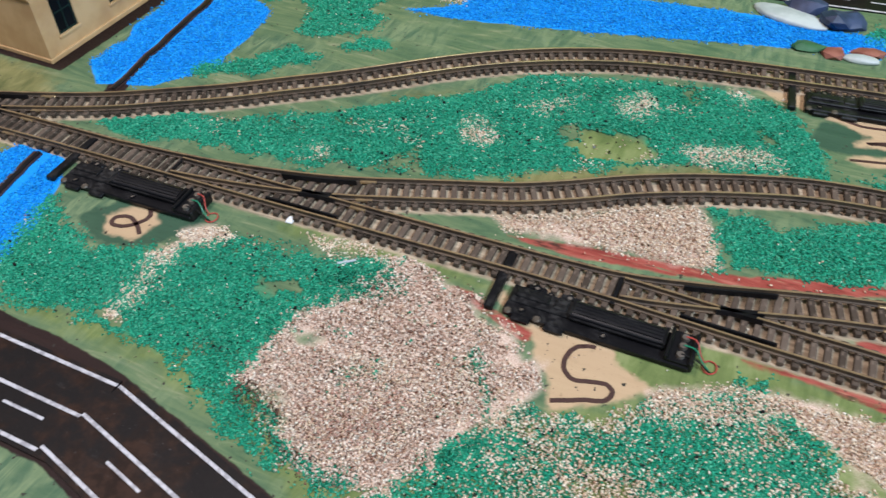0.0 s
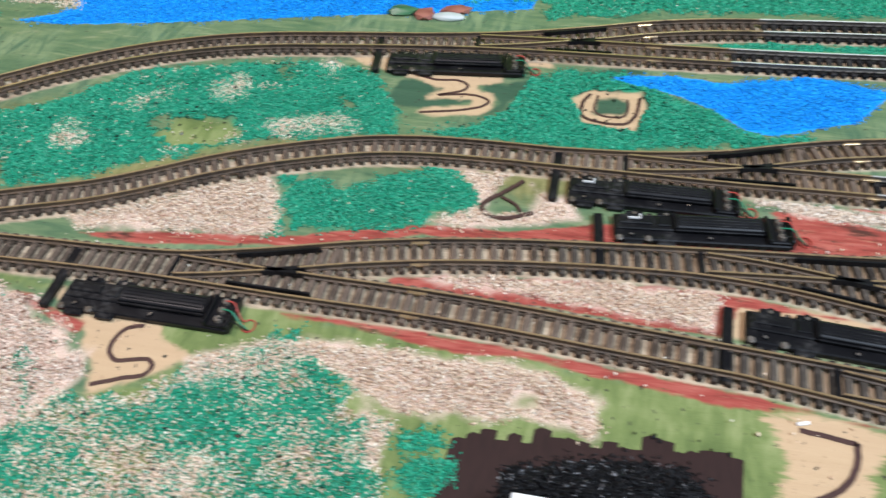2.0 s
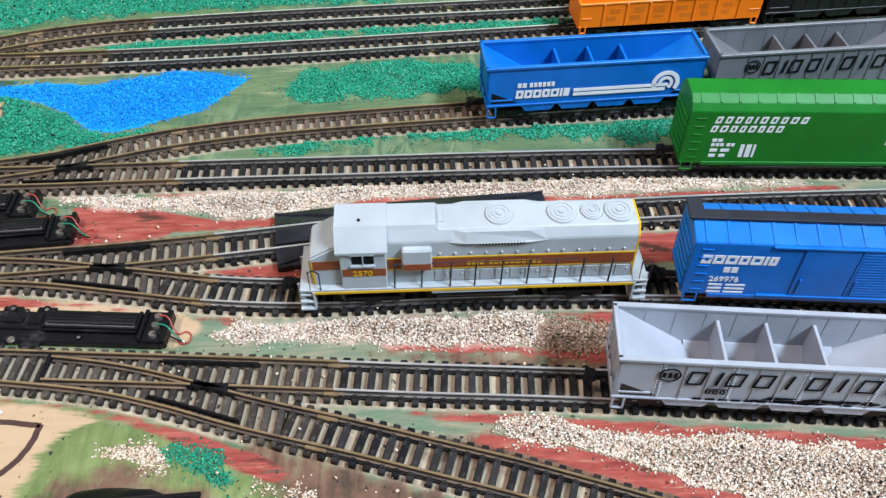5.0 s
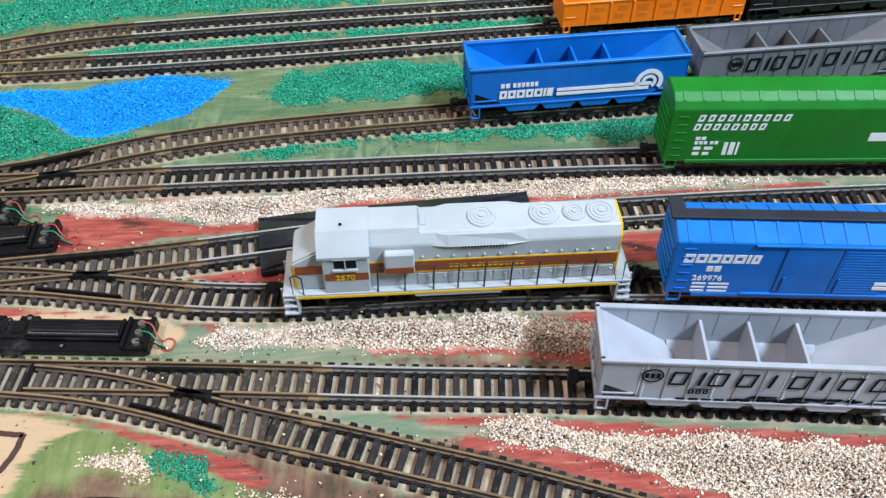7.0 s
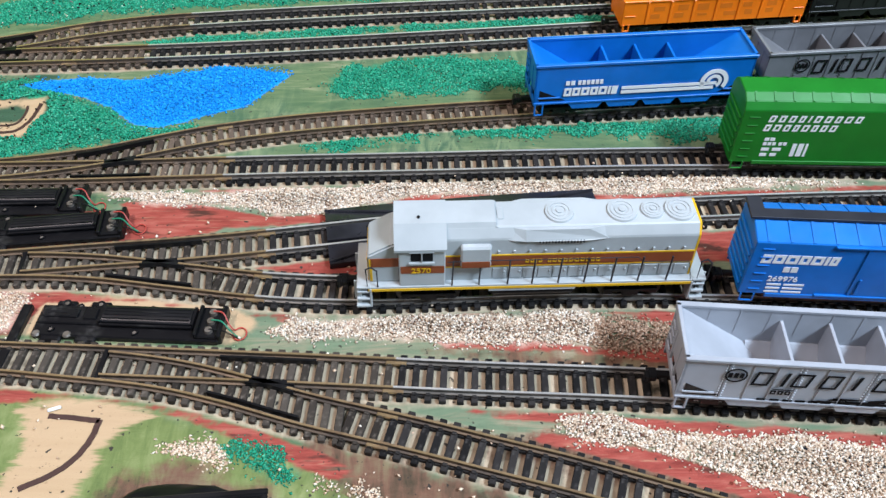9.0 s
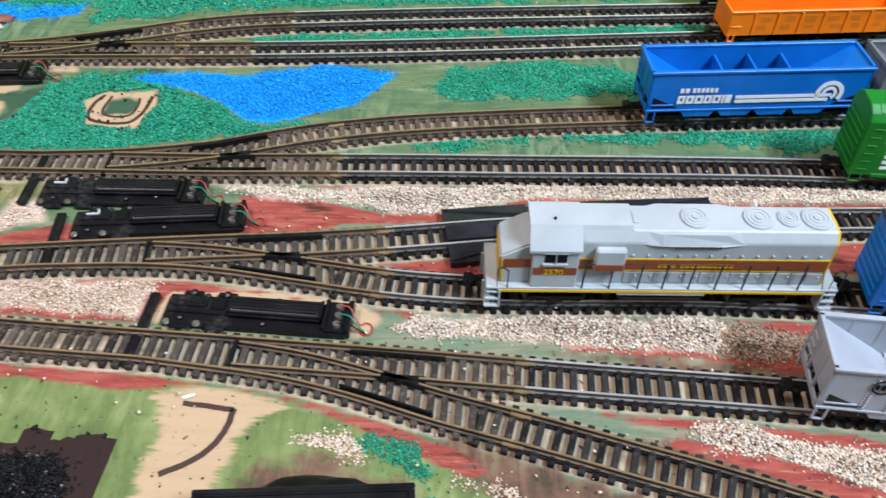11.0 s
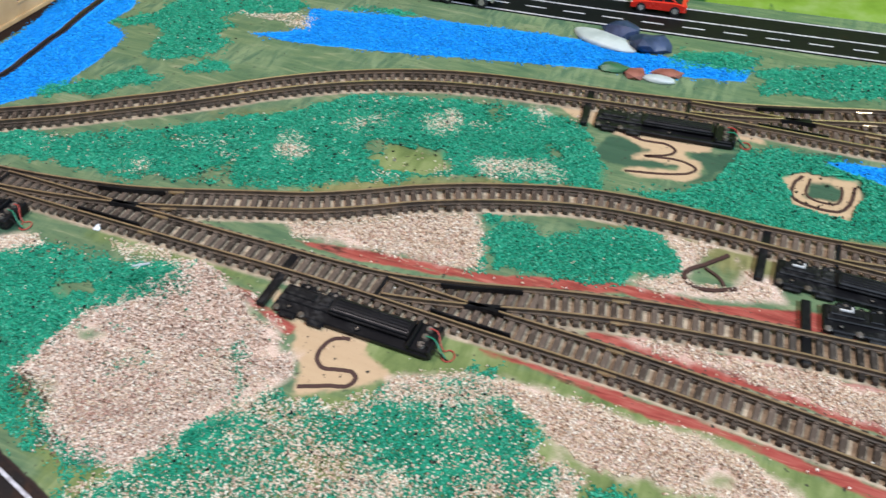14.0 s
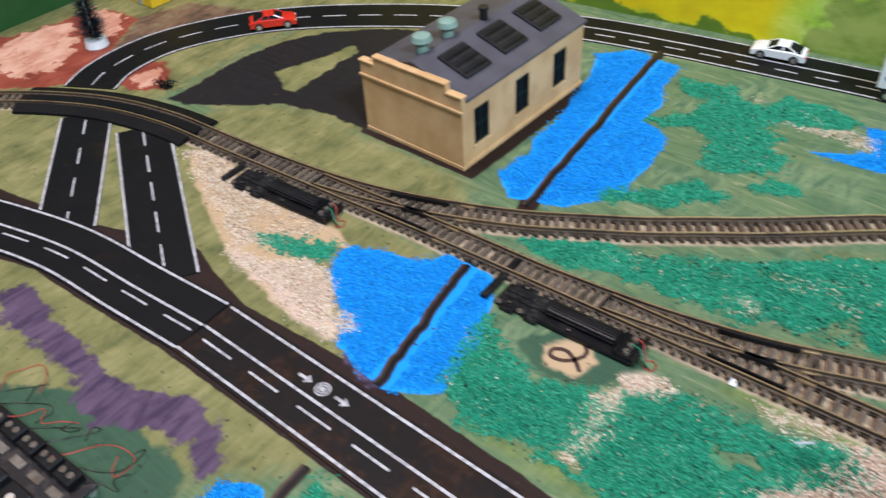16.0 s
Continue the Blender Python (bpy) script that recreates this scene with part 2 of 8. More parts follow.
def thing(name, x=0, y=0, z=0, rz=0, label="", category="", group="", kind=""):
    ob = new(name)
    ob.empty_display_size = 0.01
    ob.matrix_world = pose(x * MM, y * MM, z * MM, 0, 0, rz)
    return tagged(ob, label, category, group, kind)


def box(bm, x0, x1, y0, y1, z0, z1, bevel=0.0):
    """A box in millimetres, with its edges bevelled."""
    ret = bmesh.ops.create_cube(bm, size=1.0, matrix=Matrix.Translation(((x0 + x1) / 2, (y0 + y1) / 2, (z0 + z1) / 2)) @ Matrix.Diagonal((x1 - x0, y1 - y0, z1 - z0, 1)))
    if bevel:
        edges = list({e for v in ret["verts"] for e in v.link_edges})
        bmesh.ops.bevel(bm, geom=edges, offset=bevel, segments=1, affect="EDGES", profile=0.5)
    return bm


def cyl(bm, m, r, depth, seg=16, r2=None):
    bmesh.ops.create_cone(bm, cap_ends=True, segments=seg, radius1=r, radius2=r if r2 is None else r2, depth=depth, matrix=m)
    return bm


def prism(bm, outline, x0, x1):
    """A solid with the outline (y, z), in order, drawn out from x0 to x1."""
    a = [bm.verts.new((x0, y, z)) for y, z in outline]
    b = [bm.verts.new((x1, y, z)) for y, z in outline]
    n = len(outline)
    faces = [bm.faces.new(a), bm.faces.new(b[::-1])]
    faces += [bm.faces.new((a[i], b[i], b[(i + 1) % n], a[(i + 1) % n])) for i in range(n)]
    bmesh.ops.recalc_face_normals(bm, faces=faces)
    return bm


def plate(bm, outline, z0, z1):
    """A flat solid with the outline (x, y) between two heights."""
    a = [bm.verts.new((x, y, z0)) for x, y in outline]
    b = [bm.verts.new((x, y, z1)) for x, y in outline]
    n = len(outline)
    faces = [bm.faces.new(a), bm.faces.new(b)]
    faces += [bm.faces.new((a[i], a[(i + 1) % n], b[(i + 1) % n], b[i])) for i in range(n)]
    bmesh.ops.recalc_face_normals(bm, faces=faces)
    return bm


def tube(bm, points, r, seg=6):
    """A round wire along points in millimetres."""
    pts = [Vector(p) for p in points]
    rings = []
    for i, p in enumerate(pts):
        d = (pts[min(i + 1, len(pts) - 1)] - pts[max(i - 1, 0)]).normalized()
        u = d.cross(Vector((0, 0, 1)))
        u = u.normalized() if u.length > 1e-4 else Vector((1, 0, 0))
        v = u.cross(d)
        rings.append([bm.verts.new(p + r * (math.cos(a) * u + math.sin(a) * v)) for a in (2 * math.pi * k / seg for k in range(seg))])
    for a, b in zip(rings, rings[1:]):
        for k in range(seg):
            bm.faces.new((a[k], a[(k + 1) % seg], b[(k + 1) % seg], b[k]))
    bm.faces.new(rings[0][::-1])
    bm.faces.new(rings[-1])
    return bm


def spline(points, step=1.0):
    """A smooth line (Catmull-Rom) through the points, resampled at even steps."""
    p = np.array(points, float)
    p = np.vstack([2 * p[0] - p[1], p, 2 * p[-1] - p[-2]])
    out = []
    for i in range(1, len(p) - 2):
        a, b, c, d = p[i - 1 : i + 3]
        t0, t1 = 0.0, np.linalg.norm(b - a) ** 0.5
        t2 = t1 + np.linalg.norm(c - b) ** 0.5
        t3 = t2 + np.linalg.norm(d - c) ** 0.5
        t = np.linspace(t1, t2, 24, endpoint=False)[:, None]
        a1 = (t1 - t) / (t1 - t0) * a + (t - t0) / (t1 - t0) * b
        a2 = (t2 - t) / (t2 - t1) * b + (t - t1) / (t2 - t1) * c
        a3 = (t3 - t) / (t3 - t2) * c + (t - t2) / (t3 - t2) * d
        b1 = (t2 - t) / (t2 - t0) * a1 + (t - t0) / (t2 - t0) * a2
        b2 = (t3 - t) / (t3 - t1) * a2 + (t - t1) / (t3 - t1) * a3
        out.append((t2 - t) / (t2 - t1) * b1 + (t - t1) / (t2 - t1) * b2)
    line = np.vstack(out + [p[-2:-1]])
    s = np.r_[0, np.cumsum(np.linalg.norm(np.diff(line, axis=0), axis=1))]
    n = max(2, int(round(s[-1] / step)) + 1)
    at = np.linspace(0, s[-1], n)
    return np.stack([np.interp(at, s, line[:, k]) for k in range(line.shape[1])], 1)


def tangents(line):
    d = np.gradient(line, axis=0)
    return d / np.linalg.norm(d, axis=1)[:, None]


def beside(line, off):
    """The line shifted by off to its left."""
    d = tangents(line)
    return line + off * np.stack([-d[:, 1], d[:, 0]], 1)


def sweep(bm, line, profile, z=0.0):
    """The profile (across, height), drawn along the plan line."""
    d = tangents(line)
    nrm = np.stack([-d[:, 1], d[:, 0]], 1)
    rings = [[bm.verts.new((p[0] + u * n[0], p[1] + u * n[1], z + h)) for u, h in profile] for p, n in zip(line, nrm)]
    k = len(profile)
    for a, b in zip(rings, rings[1:]):
        for i in range(k):
            bm.faces.new((a[i], b[i], b[(i + 1) % k], a[(i + 1) % k]))
    bm.faces.new(rings[0][::-1])
    bm.faces.new(rings[-1])
    bmesh.ops.recalc_face_normals(bm, faces=list(bm.faces))
    return bm


def hash_noise(x, y, cell, seed=0):
    """Smooth value noise in the plan, 0 to 1."""
    u, v = x / cell, y / cell
    i, j = np.floor(u).astype(np.int64), np.floor(v).astype(np.int64)
    f, g = u - i, v - j
    f, g = f * f * (3 - 2 * f), g * g * (3 - 2 * g)

    def h(a, b):
        n = (a * 374761393 + b * 668265263 + seed * 2147483647) & 0xFFFFFFFF
        n = ((n ^ (n >> 13)) * 1274126177) & 0xFFFFFFFF
        return ((n ^ (n >> 16)) & 0xFFFF) / 65535.0

    return (h(i, j) * (1 - f) + h(i + 1, j) * f) * (1 - g) + (h(i, j + 1) * (1 - f) + h(i + 1, j + 1) * f) * g


def inside(x, y, outline):
    """Distance in millimetres to the outline, positive inside it."""
    p = np.array(outline, float)
    q = np.roll(p, -1, 0)
    best, odd = np.full(x.shape, 1e9), np.zeros(x.shape, bool)
    for (ax, ay), (bx, by) in zip(p, q):
        ex, ey = bx - ax, by - ay
        t = np.clip(((x - ax) * ex + (y - ay) * ey) / (ex * ex + ey * ey + 1e-9), 0, 1)
        best = np.minimum(best, np.hypot(x - ax - t * ex, y - ay - t * ey))
        cross = (ay > y) != (by > y)
        odd ^= cross & (x < ax + (y - ay) / (by - ay + 1e-12) * ex)
    return np.where(odd, best, -best)


# ---------------------------------------------------------------- the plan of the railway, in millimetres
GAUGE, TIE_PITCH, TIE_TOP, RAIL_TOP = 9.8, 4.15, 2.0, 4.0
MAIN = spline([(-610, 20), (-570, 65), (-535, 103), (-502, 130), (-473, 148), (-443, 161), (-406, 169), (-363, 171.5), (-300, 175.5), (-240, 179.3), (-160, 182.3), (-110, 184), (-60, 185.7),
               (-28, 187), (0, 187.5), (47, 187), (82, 187), (115, 186), (146, 184), (208, 180.4), (265, 177), (313, 173.8), (362, 171), (450, 164), (600, 152)])
FAR = spline([(-338, 173), (-300, 177.6), (-270, 184), (-241, 193.6), (-212, 206), (-191, 218), (-171, 229.8), (-152, 243), (-133, 256), (-114, 270.5), (-95, 285), (-75, 297.9), (-53.6, 308.7),
              (-31.5, 317), (-9, 322.6), (13.4, 326.3), (45, 330.8), (71, 334), (96, 336), (119, 337.3), (168, 339.7), (217, 342.9), (266, 347.2), (315, 352), (376, 358), (600, 380)])
FAR_UP = spline([(50, 331.4), (71, 335), (96, 340.3), (130, 350.5), (150, 357.3), (176, 363.5), (212, 368), (262, 373), (317, 377.7), (381, 383), (600, 402)])
MIDDLE = spline([(-190, 181.2), (-150, 185.3), (-115, 191.8), (-96, 197), (-78, 203.4), (-60, 210), (-41, 217), (-23.5, 226), (-6, 236.3), (12, 245), (31.5, 252.6), (51, 258.6), (71, 261.8),
                 (91, 263), (130, 263.6), (182, 264.4), (212, 265.6), (252, 267), (293, 268), (334, 269.2), (396, 270.2), (490, 268), (600, 263)])
MIDDLE_UP = spline([(118, 263.4), (150, 266.2), (180, 272), (198, 278), (218, 284.2), (248, 290.6), (291, 296.2), (335, 300.6), (414, 307.5), (600, 324)])
INNER = spline([(-22, 187.2), (5, 189.3), (29.5, 194.8), (45, 199.2), (61, 203.8), (87.4, 209.8), (113, 213.9), (147, 217.8), (195, 222.6), (213, 224.2), (239, 227.2), (266, 231), (285, 233.8),
                (330, 238.8), (405, 244), (485, 246.5), (600, 248)])
INNER_LOW = spline([(140, 217), (170, 218.6), (196, 217.3), (224, 213), (251, 209), (278, 207.3), (300, 207.6), (335, 208.9), (370, 208.8), (401, 207.9), (440, 205.8), (480, 202.8), (600, 192)])
NEAR_LOW = spline([(182, 181.9), (225, 176), (245, 170.8), (267, 163.6), (298, 155.1), (321, 148.3), (343, 141.8), (400, 122), (460, 98), (520, 70)])
ROUTES = [MAIN, FAR, FAR_UP, MIDDLE, MIDDLE_UP, INNER, INNER_LOW, NEAR_LOW]

# ---------------------------------------------------------------- room shell
def back_y(x):
    """The backdrop stands aslant to the yard."""
    return 402 + 0.115 * (x + 290)


def wall(name, a, b, z0, z1, thick, material, label):
    d = Vector((b[0] - a[0], b[1] - a[1], 0)).normalized() * 1.0
    n = Vector((-d.y, d.x, 0)) * thick
    bm = bmesh.new()
    plate(bm, [a, b, (b[0] + n.x, b[1] + n.y), (a[0] + n.x, a[1] + n.y)], z0, z1)
    ob = new(name, mesh_of(name, bm, material))
    return tagged(ob, label, "wall", kind="structure")


def backdrop_paint():
    """A brushed landscape: yellow fields, light green hills and dark green bushes."""
    m = Mat("painted_backdrop", 0.6, 0.0, 0.3)
    sep = m.t.nodes.new("ShaderNodeSeparateXYZ")
    m.link(m.coords(), sep.inputs[0])
    x, z = sep.outputs["X"], sep.outputs["Z"]
    brush = m.noise(40, 4, 0.6, stretch=(1, 1, 2.0))
    low = m.noise(9, 3)
    field = m.ramp(brush, [(0.25, (0.22, 0.4, 0.03)), (0.5, (0.4, 0.6, 0.07)), (0.75, (0.62, 0.75, 0.25))])
    yellow = m.ramp(brush, [(0.25, (0.7, 0.5, 0.01)), (0.6, (0.85, 0.68, 0.01)), (0.85, (0.88, 0.8, 0.12))])
    east = m.step(m.math("ADD", x, m.math("MULTIPLY", low, 0.12)), -0.09, -0.13)
    c = m.mix(east, field, m.mix(m.step(m.math("ADD", z, m.math("MULTIPLY", brush, 0.03)), 0.008, 0.018), field, yellow))
    spot = m.math("ABSOLUTE", m.math("ADD", x, 0.005))
    hedge = m.math("ADD", m.noise(38, 4, 0.6), m.math("MULTIPLY", m.math("SUBTRACT", 0.009, z), 20.0))
    hedge = m.math("SUBTRACT", hedge, m.math("MULTIPLY", m.step(x, -0.13, -0.08), 0.6))
    c = m.mix(m.step(hedge, 0.58, 0.64), c, m.mix(brush, (0.07, 0.14, 0.012), (0.2, 0.3, 0.035)))
    dx, dz = m.math("ADD", x, 0.15), m.math("SUBTRACT", z, 0.014)
    far = m.math("SQRT", m.math("ADD", m.math("MULTIPLY", dx, dx), m.math("MULTIPLY", m.math("MULTIPLY", dz, dz), 0.7)))
    c = m.mix(m.step(m.math("ADD", far, m.math("MULTIPLY", m.noise(70, 4), 0.05)), 0.05, 0.043), c, m.mix(m.step(brush, 0.3, 0.7), (0.17, 0.26, 0.04), (0.36, 0.42, 0.1)))
    bush = m.math("SUBTRACT", m.math("ADD", m.noise(22, 4, 0.65), m.math("MULTIPLY", m.math("SUBTRACT", 0.055, spot), 2.2)), m.math("MULTIPLY", z, 3.0))
    c = m.mix(m.step(bush, 0.42, 0.46), c, m.mix(brush, (0.01, 0.07, 0.02), (0.06, 0.22, 0.06)))
    west = m.step(x, -0.44, -0.5)
    c = m.mix(west, c, m.mix(brush, (0.008, 0.05, 0.01), (0.03, 0.11, 0.03)))
    m.colour(c)
    m.bump(brush, 0.3, 0.001)
    return m.m


M_BACKDROP = backdrop_paint()
# Unseen walls and ceiling, toned dim so that they bounce little light back.
m = Mat("dim_room_shell", 0.8)
M_ROOM = m.colour(m.mix(m.noise(3, 3), (0.125, 0.12, 0.115), (0.16, 0.155, 0.15))).m
wall("wall_north", (-640, back_y(-640)), (652, back_y(652)), -8, 130, 12, M_BACKDROP, "backdrop board painted with yellow fields and green bushes")
wall("wall_west", (-584, 100), (-584, back_y(-584)), -8, 130, 12, M_BACKDROP, "dark green painted end board of the layout")
wall("wall_west_end", (-634, 112), (-584, 112), -8, 130, 12, M_BACKDROP, "dark green painted return of the end board")
bm = bmesh.new()
for x0, x1, y0, y1, z0, z1 in ((-1700, -1600, -1700, 1700, -900, 2300), (1800, 1900, -1700, 1700, -900, 2300), (-1600, 1800, 1600, 1700, -900, 2300), (-1600, 1800, -1700, -1600, -900, 2300)):
    box(bm, x0, x1, y0, y1, z0, z1)
tagged(new("room_walls", mesh_of("room_walls", bm, M_ROOM)), "unseen grey room walls, added and kept dim to limit bounced light", "wall", kind="structure")
bm = bmesh.new()
box(bm, -1700, 1900, -1700, 1700, 2300, 2360)
tagged(new("ceiling", mesh_of("ceiling", bm, M_ROOM)), "unseen grey ceiling, added and kept dim to limit bounced light", "ceiling", kind="structure")
bm = bmesh.new()
box(bm, -1700, 1900, -1700, 1700, -940, -900)
m = Mat("floor_screed", 0.7)
tagged(new("floor", mesh_of("floor", bm, m.colour(m.mix(m.noise(8, 4), (0.2, 0.19, 0.18), (0.3, 0.28, 0.26))).m)), "grey floor under the layout table", "floor", kind="structure")

# ---------------------------------------------------------------- painted areas and loose scatter, outlines in millimetres
TAN = {
    "five": [(-35, 182), (-29, 171), (-15, 163), (-10, 154), (-3, 145), (-2, 138), (11, 146), (23, 157), (13, 161), (7, 170), (-7, 171), (-26, 173)],
    "seven": [(184.6, 168), (196.7, 169.6), (211.8, 168.4), (223.5, 164.6), (217.3, 159.7), (213, 151.5), (209.4, 138.6), (203, 122), (190, 124), (189.2, 140.7), (192, 150.5), (190, 160)],
    "three": [(44.6, 312.4), (65.7, 316.3), (76.2, 313.2), (92.2, 316.7), (92.5, 311.8), (83, 307.7), (84.2, 304.8), (89.7, 302.3), (92.1, 298.3), (91.2, 292.8), (84, 287), (67, 283.9), (61.5, 285.8), (62.9, 288.8), (81.6, 293.9), (83.1, 297.4), (77.8, 297.5), (64.8, 294.7), (63.9, 297.7), (67.7, 300.3), (70.8, 304.3), (65.3, 304.5), (54.7, 308.2)],
    "four": [(121, 305), (128, 311), (148, 314), (151, 304), (147, 287), (127, 290)],
    "two": [(-169, 154), (-157, 166), (-149, 158), (-152, 147), (-163, 146)],
    "machine_seven": [(174, 193), (177, 208), (205, 208), (242, 203), (250, 196), (243, 189), (200, 191)],
    "machine_three": [(26, 320), (30, 326), (50, 328), (110, 332), (112, 326), (60, 320), (44, 312), (34, 314)],
    "bank": [(-378, 158), (-366, 168), (-340, 162), (-300, 158), (-276, 158), (-262, 152), (-287, 138), (-262, 134), (-240, 118), (-232, 111), (-255, 110), (-277, 114), (-305, 121), (-350, 142)],
}
RED = {
    "red_1": [(72, 196), (78, 202), (119, 208), (166, 210), (177, 209), (211, 213), (237, 205), (240, 201), (202, 207), (177, 205), (176, 193), (154, 193), (122, 195), (90, 195)],
    "red_2": [(191.9, 252), (222, 249.5), (246.7, 243.5), (281.6, 245.9), (297, 255), (370, 254), (469, 258), (469, 252), (404, 250), (343, 250), (300, 247), (289.7, 241.4), (260.8, 239.7), (232.2, 238), (194, 238), (199.8, 244.6)],
    "red_2_upper": [(203.6, 260.4), (228, 259.5), (264.4, 259.7), (292.7, 262), (371, 267.5), (469, 267), (456, 262), (366.8, 264), (292.8, 259.5), (264.6, 257.6), (228.7, 255.9)],
    "red_3": [(240, 201), (256.9, 201.3), (295.4, 202.2), (338, 204.1), (373.1, 201), (520, 190), (520, 184), (372.4, 195), (350.2, 201.4), (309.6, 199), (285.2, 197), (256, 199)],
    "red_3_lower": [(300, 190.5), (331.8, 190), (360.2, 185), (371.1, 189), (460, 182), (460, 176), (369.9, 181.2), (340.1, 185), (309.7, 186.2)],
    "red_4": [(302, 168.2), (325.8, 166), (349.4, 163), (366.5, 161), (403.7, 158), (444, 153.6), (520, 146), (520, 138), (442.6, 148), (402.9, 153), (365.9, 155.5), (341.4, 160), (322.5, 161.5)],
    "red_4_lower": [(330, 158.5), (348.5, 155), (367.7, 149.6), (384.6, 143.2), (402.5, 137), (470, 118), (520, 104), (520, 92), (440, 114), (380.5, 136.4), (362.3, 142), (345, 148.4), (331, 154.1)],
    "red_5": [(36, 184), (92, 184), (131, 184), (180, 179), (192.7, 175), (209.8, 173.4), (226.6, 169.8), (238, 166.6), (250.5, 160.8), (264, 155.2), (276, 150), (284, 145), (276, 143.5), (259.3, 151.3), (247.3, 156.7), (234.8, 162.3), (221.7, 166.9), (211.7, 168.8), (196.6, 169.8), (178.3, 167.8), (157.1, 170), (135.3, 172.1), (118, 175.2), (100.9, 172.4), (85.1, 174), (64.7, 176.6), (45.5, 176.1)],
    "red_6": [(-38, 199), (-8, 205), (15, 208), (34, 210), (52, 216), (80, 224), (110, 226), (130, 232), (180, 247), (215, 246), (232, 236), (190, 228), (150, 223), (80, 219), (45, 208), (16, 203), (-16, 198)],
    "red_7": [(-48, 170), (-38, 171), (-25, 166), (-15, 163), (-13, 157), (-22, 161), (-36, 166)],
    "red_8": [(-26, 127), (-21, 130), (-17, 127), (-21, 123)],
    "red_9": [(-89, 119), (-84, 117), (-80, 112), (-84, 110), (-89, 113)],
    "red_12": [(172, 194), (175, 214), (214, 215.5), (244, 208.5), (262, 201), (262, 196), (240, 201.5), (214, 206), (182, 205), (178, 194)],
    "red_13": [(240, 222), (300, 228), (420, 238), (520, 240), (520, 228), (420, 222), (320, 217), (262, 213)],
}
ROCK = [[(-600, 165), (-575, 172), (-567.5, 190), (-562, 226), (-548.9, 234), (-525.6, 235), (-511, 212), (-496, 188), (-488, 160), (-516, 136), (-600, 120)], [(-480, 188), (-479, 200), (-462.6, 209), (-449, 203), (-438, 188), (-452, 177), (-467, 179)]]
DARKGREEN = {
    "darkgreen_1": [(-178, 149), (-167, 166), (-148, 170), (-134, 166), (-140, 150), (-160, 140)],
    "darkgreen_2": [(49, 302), (55, 309), (66, 306), (80, 300), (84, 296), (63, 288), (55, 287), (50, 291)],
    "darkgreen_3": [(83, 306), (91, 310), (95, 310), (103, 314), (140, 330), (150, 328), (100, 302), (96, 292), (89, 287), (92, 294), (92, 300), (87, 303)],
    "darkgreen_4": [(123, 306), (133, 316), (152, 312), (154, 300), (146, 286), (128, 288)],
    "darkgreen_5": [(-320, 20), (-280, 45), (-228, 42), (-210, -40), (-330, -40)],
}
FOUR_HOLE = [(131, 296), (131.5, 305), (138, 308.5), (144, 305), (142.5, 297)]
BROWN = {
    "brown_1": [(-470, 80), (-420, 88), (-372, 96), (-330, 110), (-314, 114), (-298, 109), (-272, 103.5), (-245, 105), (-209, 107), (-169, 105.3), (-140, 104.3), (-118, 101.5), (-56, 86), (30, 62), (30, 30), (-98, 63), (-118, 68.5), (-177, 69), (-223, 69.5), (-281, 69.5), (-329, 66.5), (-361, 65.5), (-390, 57), (-450, 36)],
    # shade along the engine house's right wall, laid in as a brown strip
    "brown_house_shade": [(-259, 219), (-250, 219), (-246, 320), (-256, 320)],
    "brown_3": [(-320, 219), (-252, 219), (-252, 223), (-320, 223)],
    "brown_4": [(-239, 372), (-225, 222), (-221, 212), (-214, 214), (-215, 222), (-219, 256), (-233, 372)],
    "brown_5": [(-219, 178), (-208, 104), (-200, 104), (-209, 150), (-213, 178)],
    "brown_6": [(-222, 268), (-217, 246), (-230, 240), (-238, 250), (-232, 266)],
}
BLACKPAINT = [[(119, 137), (134, 142), (152, 145), (166, 146), (172, 141), (175, 105), (112, 100)], [(-428, 184), (-427, 194), (-428, 215), (-429, 238), (-424, 264), (-412, 286), (-386, 309), (-366, 319), (-330, 332), (-318, 300), (-318, 222), (-345, 222), (-370, 216), (-396, 197), (-416, 185)]]
DRIVE_ISLANDS = [[(-400, 237), (-398, 245), (-390, 264), (-385, 284), (-377, 281), (-378, 264), (-376, 245), (-376, 227), (-382, 226), (-392, 232)]]
PURPLE = [[(-359, 50), (-356, 58), (-348, 60), (-335, 55), (-317, 54), (-303, 54), (-293, 50), (-278, 52), (-266, 55), (-252, 64), (-243, 61), (-232, 59), (-224, 51), (-221, 41), (-227, 41), (-238, 50), (-247, 46), (-263, 40), (-270, 33), (-284, 37), (-297, 42), (-312, 43), (-327, 41), (-342, 40)], [(-228, 116), (-212, 112), (-206, 104), (-222, 104)], [(-239, 250), (-232, 236), (-226, 244), (-232, 264)]]
OLIVE = {
    "olive_1": [(-430, 200), (-430, 280), (-380, 330), (-320, 330), (-320, 215), (-370, 214), (-400, 190)],
    "olive_2": [(-402, 176), (-394, 198), (-372, 215), (-345, 221), (-318, 217), (-300, 218), (-262, 218), (-248, 214), (-236, 192), (-330, 176)],
    "olive_3": [(-640, -170), (-330, -170), (-225, 40), (-200, 66), (-200, 104), (-232, 170), (-330, 176), (-390, 180), (-432, 180), (-432, 280), (-380, 330), (-300, 380), (-640, 330)],
    "olive_4": [(-60, 230), (20, 262), (60, 268), (120, 262), (150, 252), (120, 240), (60, 254), (20, 244), (-40, 214)],
    "olive_5": [(-110, 257), (-102, 242), (-56, 261), (-63, 279)],
}
